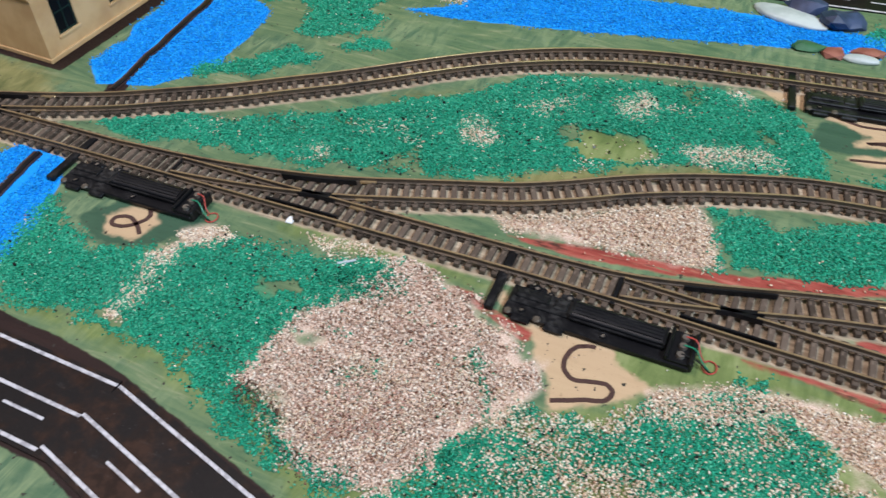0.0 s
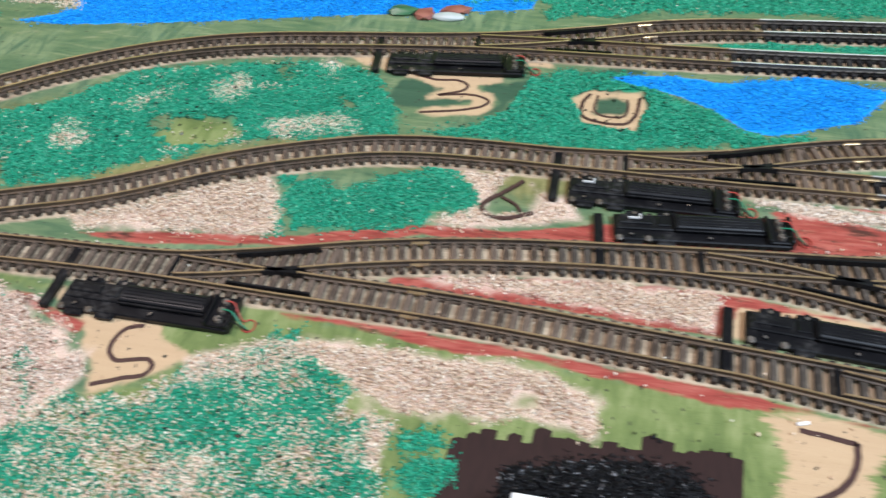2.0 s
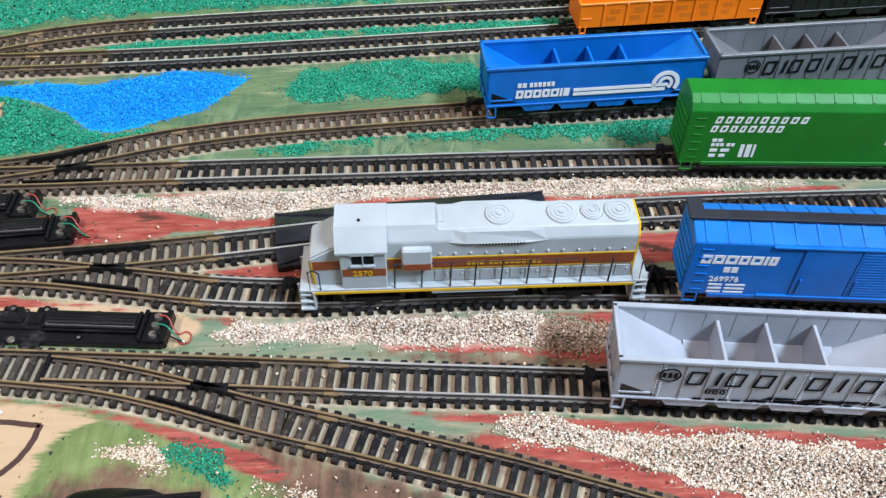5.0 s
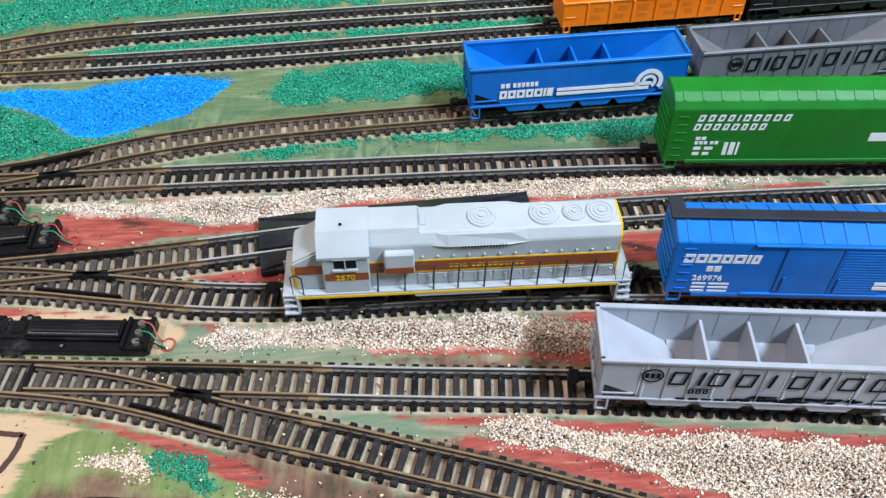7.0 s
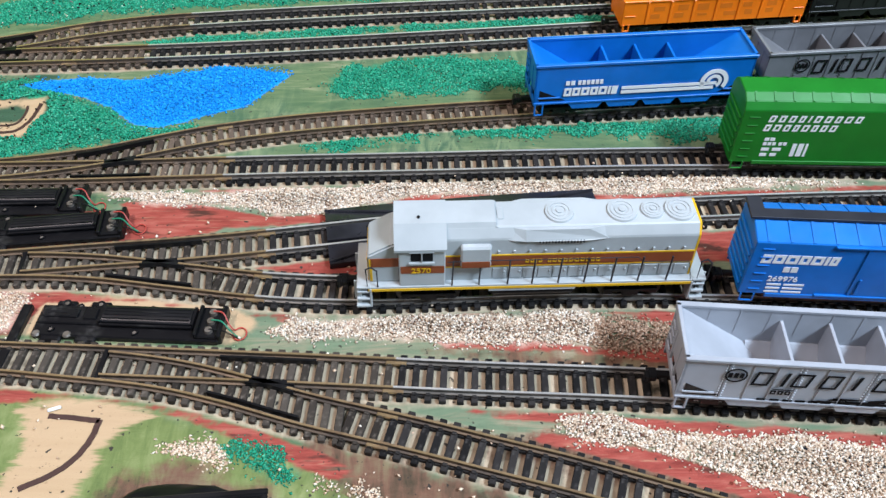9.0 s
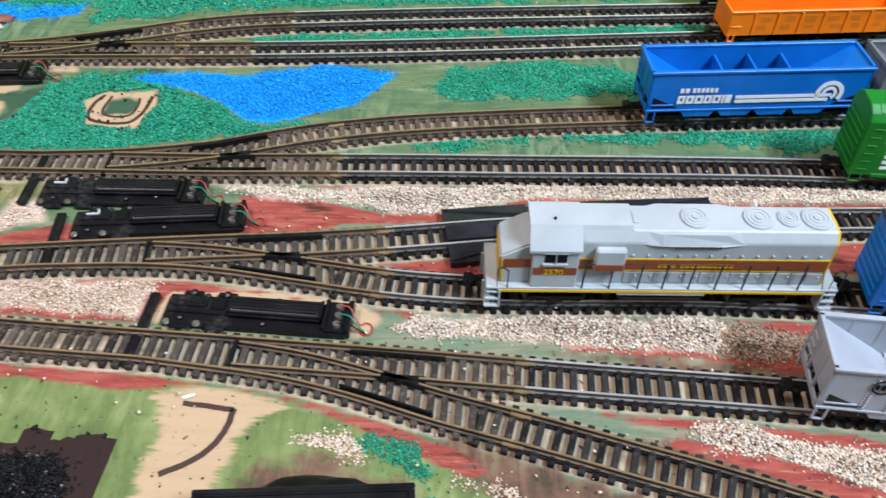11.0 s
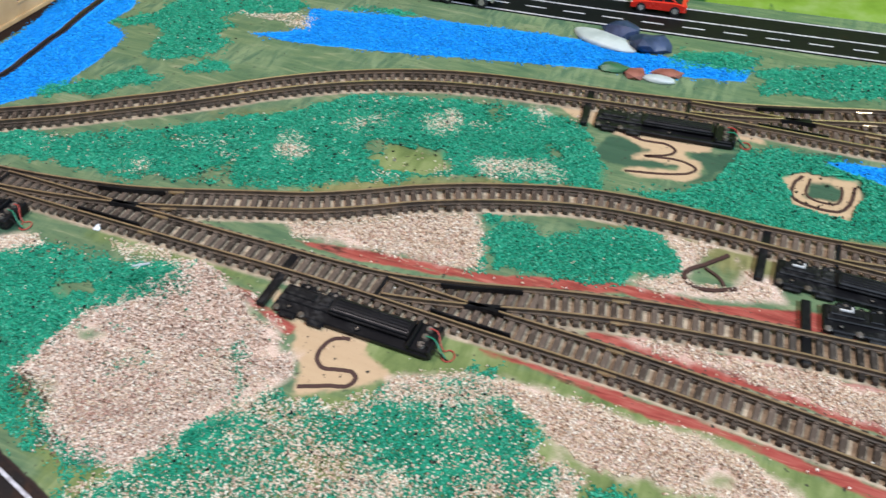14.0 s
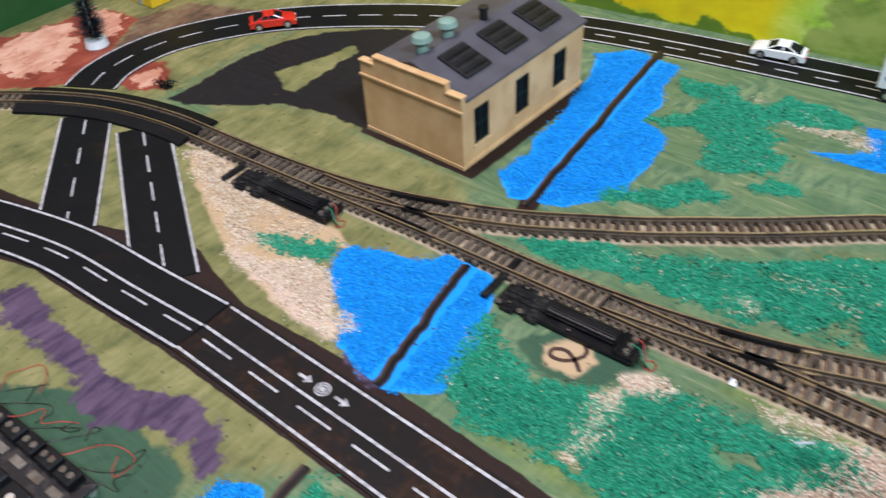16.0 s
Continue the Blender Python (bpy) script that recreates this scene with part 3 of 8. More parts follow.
WASH = {
    "wash_1": [(224, 147), (240, 149), (262, 139), (276, 128), (270, 112), (220, 112), (206, 128)],
    "wash_2": [(268, 157), (282, 153.6), (301, 146.6), (330, 135), (400, 108), (520, 66), (520, 40), (400, 80), (300, 122), (277.8, 140.7), (267, 150)],
    "wash_3": [(300, 158), (330, 158), (380, 142), (430, 130), (400, 128), (350, 142)],
    "wash_4": [(380, 146), (450, 138), (520, 128), (520, 112), (440, 122)],
    "wash_6": [(-527, 235), (-511, 212), (-497, 187), (-484, 225), (-462, 262), (-470, 285), (-518, 267)],
    "wash_5": [(300, 186), (370, 184), (420, 180), (420, 176), (330, 180)],
}
BETWEEN_LAWN = [(-36, 254), (-28, 266), (-9, 269), (0, 261), (-8, 251), (-26, 246)]
LAWN = {
    "lawn_1": [(60, 178), (142, 174), (190, 174), (260, 156), (300, 130), (280, 80), (60, 80), (0, 110), (-20, 100), (-30, 60), (-40, 80), (-60, 92), (-110, 108), (-170, 108), (-170, 114), (-100, 114), (-30, 100), (0, 140), (20, 150)],
    "lawn_2": [(-110, 178), (-60, 182), (-30, 176), (-60, 172), (-110, 172)],
    "lawn_between": BETWEEN_LAWN,
    "lawn_3": [(-14, 172), (20, 178), (40, 184), (60, 184), (62, 170), (45, 166), (26, 154), (10, 158)],
}
NAVY = [(392, 156), (443.3, 150.3), (520, 142), (520, 116), (437.2, 133), (427, 135.6), (417.3, 141), (404, 148)]
YARD = [(268, 156), (240, 200), (200, 215), (190, 250), (260, 262), (600, 262), (600, 60), (430, 90), (340, 130), (304, 142)]
TEAL = {  # outline, cover 0 to 1
    "meadow": ([(-190, 118), (-198, 158), (-180, 146), (-164, 138), (-139, 148), (-121, 165), (-88, 166), (-64, 174), (-68, 160), (-80, 143), (-84, 128), (-86, 116), (-84, 107), (-68, 99), (-60, 93), (-66, 93), (-82, 99), (-97, 106), (-111, 111), (-129, 112), (-147, 112), (-161, 112), (-173, 110)], 0.86),
    "front_a": ([(-20, 115), (-16, 126), (-4, 129), (1, 118), (-9, 110), (-17, 110)], 1.0),
    "front_b": ([(41, 137), (48, 146), (64, 151), (72, 148), (74, 137), (65, 129), (45, 129)], 0.9),
    "front_c": ([(45, 167), (52, 172), (56, 165), (46, 158)], 0.75),
    "front_d": ([(88, 142), (101, 147), (105, 142), (94, 136)], 1.0),
    "front_e": ([(94, 135), (106, 138), (108, 129), (100, 124), (91, 129)], 0.95),
    "front": ([(-45, 84), (-29, 100), (-20, 118), (-13.5, 132), (-4, 138), (14, 143), (23, 154), (34, 158), (41, 162.6), (50, 165), (61, 163), (73, 156), (80, 150), (84, 140), (88, 128), (96, 118), (108, 120), (110, 112), (104, 70), (-30, 60)], 0.6),
    "slope": ([(19, 241), (34, 241), (46, 237), (58, 246), (73, 250), (74, 254), (83, 256), (90, 247), (96, 238), (96, 233), (82, 230), (84, 226), (77, 222), (53, 215), (32, 211), (30, 224)], 0.97),
    "corner": ([(-214, 199), (-196, 210), (-177, 218), (-160, 205), (-185, 192), (-201, 191)], 0.8),
    "between": ([(-184, 208), (-155, 222), (-106, 255), (-79, 275), (-54, 297), (-20, 309), (17, 315), (36, 312), (56, 288), (58, 270), (7, 258), (-12, 250), (-54, 224), (-90, 212), (-120, 205), (-160, 200)], 0.66),
    "shore": ([(88, 282), (98, 300), (103, 317), (120, 325), (150, 326), (160, 314), (176, 306), (190, 294), (222, 292), (190, 284), (135, 274), (98, 272), (60, 272)], 0.95),
    "hillside": ([(-214, 352), (-201, 354), (-187, 357), (-178, 349), (-169, 350), (-161, 364), (-146, 366), (-136, 363), (-127, 358), (-131, 350), (-145, 343), (-155, 339), (-164, 330), (-149, 326), (-155, 315), (-141, 314), (-140, 305), (-149, 296), (-161, 287), (-172, 288), (-177, 304), (-188, 314), (-195, 309), (-208, 306), (-211, 310), (-195, 325), (-194, 338), (-206, 340)], 0.96),
    "hill_low": ([(-186, 252), (-176, 267), (-167, 277), (-162, 271), (-154, 270), (-152, 264), (-160, 262), (-169, 253), (-180, 247), (-196, 239), (-197, 248)], 0.96),
    "hill_right": ([(-148, 284), (-137, 296), (-129, 297), (-126, 290), (-133, 284), (-145, 280)], 0.96),
    "hill_top": ([(-112, 362), (-90, 372), (-70, 372), (-92, 366)], 0.7),
    "verge": ([(100, 384), (136, 402), (176, 412), (300, 424), (420, 432), (500, 430), (480, 410), (284, 390), (218, 384), (167, 380), (108, 366)], 0.86),
    "river_end": ([(62, 374), (66, 389), (106, 399), (100, 385), (99, 375), (80, 375)], 0.62),
    "strip_a": ([(180, 351), (207, 352), (242, 355), (297, 361), (379, 368), (500, 380), (500, 386), (364, 375), (297, 370), (242, 364), (194, 359)], 0.75),
    "strip_b": ([(258, 322), (270, 334), (289, 338), (322, 340), (345, 334), (420, 345), (420, 325), (341, 318), (313, 316), (278, 313), (262, 316)], 0.93),
    "strip_c": ([(250, 283), (278, 290), (311, 293), (355, 297), (410, 298), (480, 302), (480, 285), (411, 285), (356, 287), (308, 287), (281, 281), (254, 279)], 0.86),
    "fleck": ([(246, 154), (252, 155), (262, 151), (271, 143), (266, 142), (253, 148)], 0.95),
    "bank": ([(-300, 135), (-292, 144), (-276, 150), (-264, 146), (-264, 139), (-284, 131)], 0.85),
    "road_edge": ([(-196, 66), (-175, 63), (-150, 60), (-120, 52), (-90, 30), (-150, 10), (-190, 20)], 0.95),
}
CREAM = {
    "mound": ([(-64, 178), (-66, 171), (-74, 160), (-82, 144), (-86, 129), (-88, 117), (-86, 111), (-78, 108), (-70, 105), (-61, 98), (-48, 95), (-29, 98), (-29, 105), (-24, 112), (-20, 118), (-18, 125), (-9, 135), (-5, 147), (-6, 154), (-14, 152), (-18, 160), (-31, 166), (-49, 171)], 0.82, 1.5),
    "b": ([(-99, 174), (-82, 176), (-62, 177), (-66, 166), (-91, 166)], 0.6, 0.8),
    "c": ([(-140, 157), (-137, 161), (-130, 164.5), (-122, 162.5), (-122.5, 155), (-133, 152)], 1.0, 0.8),
    "d": ([(-139, 118), (-143, 132), (-143.5, 143), (-137.5, 151.5), (-131, 150), (-130, 132), (-130.5, 119)], 0.95, 1.0),
    "wedge": ([(-50, 209), (-24, 222), (-1, 234), (17, 239), (28, 226), (31, 211), (15, 208), (-8, 206), (-37, 202)], 0.97, 1.6),
    "six": ([(85, 254), (96, 258), (110, 255), (112, 247), (127, 246), (131, 236), (113, 229), (84, 224), (80, 226), (96, 237), (93, 245)], 0.8, 0.8),
    "front": ([(22.8, 156), (35.3, 163), (49.9, 168.5), (63, 170.8), (80.7, 170.4), (97.7, 170.2), (114.7, 171.6), (129.2, 170), (140.8, 165), (143.5, 161.8), (142, 149.8), (132.8, 152.5), (123.3, 154.3), (114.2, 152.6), (102.3, 150), (88, 150), (77, 153), (68.4, 159.4), (58, 160), (51, 152), (40.7, 151), (33.4, 147), (27.8, 145)], 0.88, 1.7),
    "front_low": ([(25.6, 116.4), (30.8, 125.9), (37.7, 129), (44.9, 123.5), (42.3, 114.8), (30.8, 112.2)], 0.95, 1.6),
    "front_mid": ([(77.9, 150), (87.5, 144), (86.1, 131.4), (77.8, 128.1), (77.9, 138.4)], 0.9, 1.4),
    "between": ([(80, 202), (104, 205), (149, 211), (155, 208), (176, 210), (174, 195), (163, 196), (143, 197), (119, 199), (89, 198)], 0.9, 1.6),
    "yard_a": ([(190, 255), (198, 259), (221.4, 254), (236.4, 257.7), (268.6, 258), (292.7, 260.5), (321.3, 263.5), (350, 264.5), (412.6, 264.5), (454, 263), (456.7, 259.3), (410.8, 257), (369.6, 254.3), (297, 254.5), (281.3, 250.2), (269.8, 246.3), (250.5, 244.2), (242.2, 247.3), (221.8, 250.5), (206.2, 250)], 1.0, 2.0),
    "yard_b": ([(254.7, 193.6), (261, 197.8), (278.3, 197.4), (295.5, 199.9), (309.6, 199.4), (327, 198), (339.6, 202.2), (350, 200.2), (354, 196), (354, 187), (338.6, 187.8), (313, 188.2), (296, 190), (279, 190.6), (262, 190.4)], 1.0, 3.0),
    "yard_c": ([(336.7, 162), (351, 162), (366, 158), (379.7, 156.2), (403, 155.4), (421, 153.4), (442.6, 150), (520, 144), (520, 112), (437, 127), (401, 136.5), (384.6, 142.2), (371, 148.8), (353, 154), (339.5, 157.4)], 0.72, 2.0),
    "fleck": ([(229, 156), (242, 157), (249, 151), (246, 148.5), (236, 150), (228, 152)], 0.58, 0.6),
    "fleck_b": ([(272, 144), (283, 143), (290, 138), (287, 135), (277, 136), (271, 140)], 0.62, 0.6),
    "bank": ([(-380, 157), (-371, 168), (-351, 164), (-340, 161), (-315, 153), (-292, 159), (-280, 156), (-287, 138), (-301, 124), (-329, 134), (-353, 144)], 0.72, 0.8),
    "spots_a": ([(-75, 247), (-77, 260), (-67, 260), (-57, 250), (-60, 237), (-68, 239)], 0.72, 0.8),
    "spots_b": ([(-24, 280), (-25, 294), (-19, 301.5), (-7, 297), (-7, 283), (-14.6, 277.8)], 0.85, 0.9),
    "spots_c": ([(-60, 270), (-55, 279), (-38.7, 288), (-38, 276), (-48.5, 266)], 0.7, 0.8),
    "spots_d": ([(2, 265.8), (5, 274), (23, 279), (31, 284), (43, 276), (41, 268), (23, 264), (10.5, 261.5)], 1.0, 0.9),
    "spots_e": ([(13, 311.3), (18.7, 317), (26, 309), (25, 299), (18.5, 301.6)], 1.0, 0.9),
    "spots_f": ([(-130, 213), (-118, 219), (-110, 212), (-122, 206)], 0.6, 0.5),
    "spots_g": ([(-162, 338), (-154, 344), (-134, 345), (-128, 352), (-113, 348), (-110, 339), (-119, 337), (-130, 341), (-145, 337)], 0.5, 0.4),
    "spots_h": ([(170, 396), (240, 404), (280, 402), (210, 394)], 0.3, 0.4),
    "spots_i": ([(-75, 273.6), (-57, 293), (-41, 304), (-30, 304), (-43, 287), (-59, 268)], 0.32, 0.5),
    "bank_b": ([(-305, 121), (-298, 125), (-285, 126), (-269, 138), (-254, 132), (-244, 124), (-231, 112), (-235, 109), (-255, 110), (-276, 116), (-292, 116)], 0.78, 0.8),
    "bank_c": ([(-241, 121), (-234, 127), (-228, 119), (-233, 115)], 0.8, 0.9),
    "spots_j": ([(-177, 356), (-170, 362), (-168, 357), (-174, 353)], 0.55, 0.5),
}
BLUE = {
    "pond": [(135, 321), (147, 325), (162, 327), (181, 325), (219, 335), (245, 328), (229, 307), (199, 294), (188, 295), (176, 307), (166, 312), (151, 317)],
    "river": [(-135, 324), (-113, 337), (-122, 357), (-83, 367), (-43, 373), (13, 380), (45, 378), (97, 381), (97, 371), (56, 361), (7, 351), (-57, 335), (-113, 324)],
    "brook_north": [(-264, 352), (-250, 366), (-220, 363), (-218, 338), (-210, 323), (-211, 305), (-194, 298), (-190, 273), (-191, 257), (-188, 249), (-195, 239), (-206, 226), (-213, 222), (-220, 222), (-228, 216.5), (-243, 229.5), (-240, 251), (-246, 262), (-245, 283), (-256, 332)],
    "brook_south": [(-259, 137), (-265, 150), (-252, 158), (-233, 162), (-224, 176), (-206, 174), (-196, 160), (-187, 140), (-184, 114), (-192, 109), (-202, 104), (-218, 107), (-229, 110), (-240, 124), (-252, 131)],
    "ditch": [(-222, 20), (-217, 39), (-218, 45), (-212, 50), (-206, 53), (-202, 51), (-196, 40), (-192, -10), (-215, -20)],
}
COAL = [(119, 138), (134, 143), (152, 146), (166, 147), (173, 142), (176, 105), (112, 100)]
PINK = [[(-566, 161), (-568, 188), (-560, 206), (-540, 200), (-522, 188), (-511, 166), (-522, 148), (-545, 150)], [(-566, 226), (-548, 232), (-532, 230), (-518, 215), (-521, 204), (-534, 210)], [(-466, 186), (-468, 197), (-458, 201), (-446, 193), (-450, 184)]]
SIX_HOLE = [(97.9, 236.9), (100.6, 244.8), (102.0, 252.6), (110.7, 258.7), (115.4, 244.9), (114.2, 237.5), (110.1, 234.4), (101.9, 232.7)]
MEADOW_HOLES = [[(-100, 149), (-95, 146), (-88, 149), (-90, 152)], [(-148, 117), (-138, 120), (-130, 116)]]
MOUND_HOLES = [[(-80, 134), (-75, 131.5), (-70, 134.5), (-73, 137.5)], [(-86, 111), (-83, 114), (-75, 112), (-69, 113), (-69, 109.5), (-77, 106), (-82, 104)], [(-72, 106), (-66, 104), (-64, 107), (-70, 109)], [(-34, 166), (-26, 164), (-24, 160), (-32, 162)]]
FRONT_HOLES = [[(119, 157), (121, 161), (125, 161), (125, 158)], [(72, 149), (76, 153), (82, 150), (77, 145)], [(97, 149), (104, 153), (109, 148), (98, 143)]]
BETWEEN_HOLES = [[(-33, 254.2), (-28, 264.2), (-10.3, 267.2), (-3.2, 261.1), (-9.2, 253.1), (-25.4, 247.8)]]
JOINT_HOLES = [[(-239, 372), (-223, 222), (-218, 222), (-221, 256), (-232, 372)], [(-219, 178), (-208, 104), (-200, 104), (-212, 178)], [(-203, 66), (-194, -20), (-186, -20), (-196, 66)]]

# the board, one sheet with its paint layers
STEP = 2.2
gx = np.arange(-640, 640 + STEP, STEP)
gy = np.arange(-170, 500 + STEP, STEP)
BX, BY = np.meshgrid(gx, gy)
near_track = np.full(BX.shape, 99.0)
for line in ROUTES:
    for px, py in line[::2]:
        i0, j0 = int((px - gx[0]) / STEP) - 9, int((py - gy[0]) / STEP) - 9
        i1, j1 = i0 + 20, j0 + 20
        i0, j0 = max(i0, 0), max(j0, 0)
        if i1 <= i0 or j1 <= j0:
            continue
        sl = (slice(j0, j1), slice(i0, i1))
        near_track[sl] = np.minimum(near_track[sl], np.hypot(BX[sl] - px, BY[sl] - py))


def layer(outlines, start=None):
    out = np.full(BX.shape, -30.0) if start is None else start
    for o in outlines:
        p = np.array(o, float)
        sel = (BX > p[:, 0].min() - 12) & (BX < p[:, 0].max() + 12) & (BY > p[:, 1].min() - 12) & (BY < p[:, 1].max() + 12)
        out[sel] = np.maximum(out[sel], inside(BX[sel], BY[sel], o))
    return np.clip(out, -12, 12)


black = layer(BLACKPAINT)
black = np.minimum(black, -layer(DRIVE_ISLANDS))
teal_under = np.full(BX.shape, -30.0)
for o, cover in TEAL.values():
    if cover > 0.6:
        teal_under = layer([o], teal_under)
grit_under = np.full(BX.shape, -30.0)
for o, cover, rise in CREAM.values():
    if cover > 0.75:
        grit_under = layer([o], grit_under)
for o in MEADOW_HOLES + FRONT_HOLES + BETWEEN_HOLES + MOUND_HOLES:
    teal_under = np.minimum(teal_under, -layer([o]))
    grit_under = np.minimum(grit_under, -layer([o, SIX_HOLE]))
LAYERS = {"rock": layer(ROCK), "navy": layer([NAVY]), "olive": layer(OLIVE.values()), "lawn": layer(LAWN.values()), "yard": layer([YARD]), "darkgreen": layer(DARKGREEN.values()), "tan": np.minimum(layer([o for k, o in TAN.items() if k != "seven"]), -layer([FOUR_HOLE])), "tanbrush": layer([TAN["seven"]]), "yardbed": np.where(BX > 150, 8.1 - near_track, -12), "trackbed": np.minimum(8.8 - near_track, (185 - BX) * 0.4), "red": np.minimum(layer(RED.values()), near_track - 8.8),
          "brown": layer(BROWN.values()), "grit": np.minimum(grit_under - 0.4, near_track - 9.5), "black": black, "wash": layer(WASH.values()), "purple": layer(PURPLE), "pinkpaint": layer(PINK), "blue": np.minimum(layer(BLUE.values()), near_track - 7.5), "teal": np.minimum(teal_under - 2.2, near_track - 10.0) - 60 * np.clip(0.6 * hash_noise(BX, BY * 1.3, 17, 220) + 0.4 * hash_noise(BX, BY, 5, 221) - 0.56, 0, 1)}
ny, nx = BX.shape
co = np.stack([BX, BY, 0 * BX], -1).reshape(-1, 3) * MM
idx = np.arange(nx * ny).reshape(ny, nx)
quads = np.stack([idx[:-1, :-1], idx[:-1, 1:], idx[1:, 1:], idx[1:, :-1]], -1).reshape(-1, 4)
me = bpy.data.meshes.new("board")
me.from_pydata(co.tolist(), [], quads.tolist())
for key, values in LAYERS.items():
    me.attributes.new(key, "FLOAT", "POINT").data.foreach_set("value", values.ravel().astype(np.float32))
me.materials.append(M_BOARD)
tagged(new("ground", me), "plywood layout board brushed with green, red and tan paint", "ground", kind="structure")
bm = bmesh.new()
box(bm, -640, 640, -170, 500, -18, -0.4)
box(bm, -600, 600, -130, 460, -900, -18.0)
m = Mat("raw_plywood", 0.7)
tagged(new("table_top", mesh_of("table_top", bm, m.colour(m.mix(m.noise(40, 4, stretch=(0.3, 5, 1)), (0.5, 0.36, 0.2), (0.62, 0.47, 0.28))).m)), "plywood table top on a plain boxed base", "table top", kind="structure")

# ---------------------------------------------------------------- loose scatter: one heap of grains for each patch
rng = np.random.default_rng(7)
CHIP = np.array([(1, 0, 0), (-1, 0, 0), (0, 1, 0), (0, -1, 0), (0, 0, 1), (0, 0, -1)], float)
CHIP_FACES = np.array([(0, 2, 4), (2, 1, 4), (1, 3, 4), (3, 0, 4), (2, 0, 5), (1, 2, 5), (3, 1, 5), (0, 3, 5)])


def track_distance(x, y):
    i = np.clip(((x - gx[0]) / STEP).round().astype(int), 0, nx - 1)
    j = np.clip(((y - gy[0]) / STEP).round().astype(int), 0, ny - 1)
    return near_track[j, i]


TETRA = np.array([(1, 1, 1), (1, -1, -1), (-1, 1, -1), (-1, -1, 1)], float) * 0.8
TETRA_FACES = np.array([(0, 1, 2), (0, 3, 1), (0, 2, 3), (1, 3, 2)])


def heap_mesh(name, x, y, z, size, material, shape=0):
    CHIPV, CHIPF = ((CHIP, CHIP_FACES), (TETRA, TETRA_FACES))[shape]
    nv, nf = len(CHIPV), len(CHIPF)
    n = len(x)
    s = size * rng.uniform(0.75, 1.25, (n, 1, 3)) * rng.uniform(0.55, 1.3, (n, 1, 1)) * np.array([1.25, 1.0, 0.55])
    q = rng.normal(size=(n, 4)) * np.array([1.0, 0.5, 0.5, 1.0])  # tilted little, turned any way
    q /= np.linalg.norm(q, axis=1)[:, None]
    w, a, b, c = q.T
    rot = np.stack([1 - 2 * (b * b + c * c), 2 * (a * b - c * w), 2 * (a * c + b * w), 2 * (a * b + c * w), 1 - 2 * (a * a + c * c), 2 * (b * c - a * w),
                    2 * (a * c - b * w), 2 * (b * c + a * w), 1 - 2 * (a * a + b * b)], -1).reshape(n, 3, 3)
    v = np.einsum("nij,nkj->nki", rot, CHIPV[None] * s)
    v += np.stack([x, y, z], -1)[:, None]
    f = CHIPF[None] + nv * np.arange(n)[:, None, None]
    me = bpy.data.meshes.new(name)
    me.vertices.add(nv * n)
    me.vertices.foreach_set("co", (v.reshape(-1) * MM).astype(np.float32))
    me.loops.add(3 * nf * n)
    me.loops.foreach_set("vertex_index", f.reshape(-1).astype(np.int32))
    me.polygons.add(nf * n)
    me.polygons.foreach_set("loop_start", (3 * np.arange(nf * n)).astype(np.int32))
    me.update(calc_edges=True)
    me.materials.append(material)
    return me


def scatter(name, outline, per_mm2, size, material, label, category, cover=1.0, rise=0.8, ragged=5.0, seed=0, fine=9.0, clear=8.6, holes=(), field=None, swap=False, shape=0, soft=0.3, least=0.02, torn=3.0, halo=3.5, fall=2.5):
    """Grains inside an uneven outline, thinner where the cover gives out, never on the track."""
    p = np.array(outline, float)
    lo, hi = p.min(0) - 4 - halo, p.max(0) + 4 + halo
    n = int((hi[0] - lo[0]) * (hi[1] - lo[1]) * per_mm2)
    x, y = rng.uniform(lo[0], hi[0], n), rng.uniform(lo[1], hi[1], n)
    sd = inside(x, y, outline)
    nz = 0.6 * hash_noise(x, y, fine, seed) + 0.4 * hash_noise(x, y, fine / 3, seed + 5)
    sd = sd + (nz - 0.5) * ragged * 2
    patchy = 0.65 * hash_noise(x * 0.6, y * 1.2, 14, seed + 11) + 0.35 * hash_noise(x, y, 4.5, seed + 3)
    if field is not None:
        patchy = 0.6 * hash_noise(x, y * 1.3, 17, field) + 0.4 * hash_noise(x, y, 5.0, field + 1)
        patchy = 1 - patchy if swap else patchy
    edge = np.where(sd > 0, np.clip(sd / fall + 0.22, 0, 1), 0.16 * np.clip(1 + sd / max(halo, 0.01), 0, 1) ** 2)
    keep = (rng.uniform(size=n) < edge) & (rng.uniform(size=n) < np.clip((cover * 1.25 - patchy) / soft + 0.06 * (least > 0.01), least, 1))
    keep &= track_distance(x, y) > clear
    for h in holes:
        keep &= inside(x, y, h) + (nz - 0.5) * torn < -0.5
    x, y, sd = x[keep], y[keep], sd[keep]
    z = 0.15 + rng.uniform(0, 1, len(x)) * np.clip(sd / 6, 0.08, 1) * rise * (0.5 + hash_noise(x, y, 7, seed + 2))
    ob = new(name, heap_mesh(name, x, y, z, size, material, shape))
    return tagged(ob, label, category, kind="stuff")


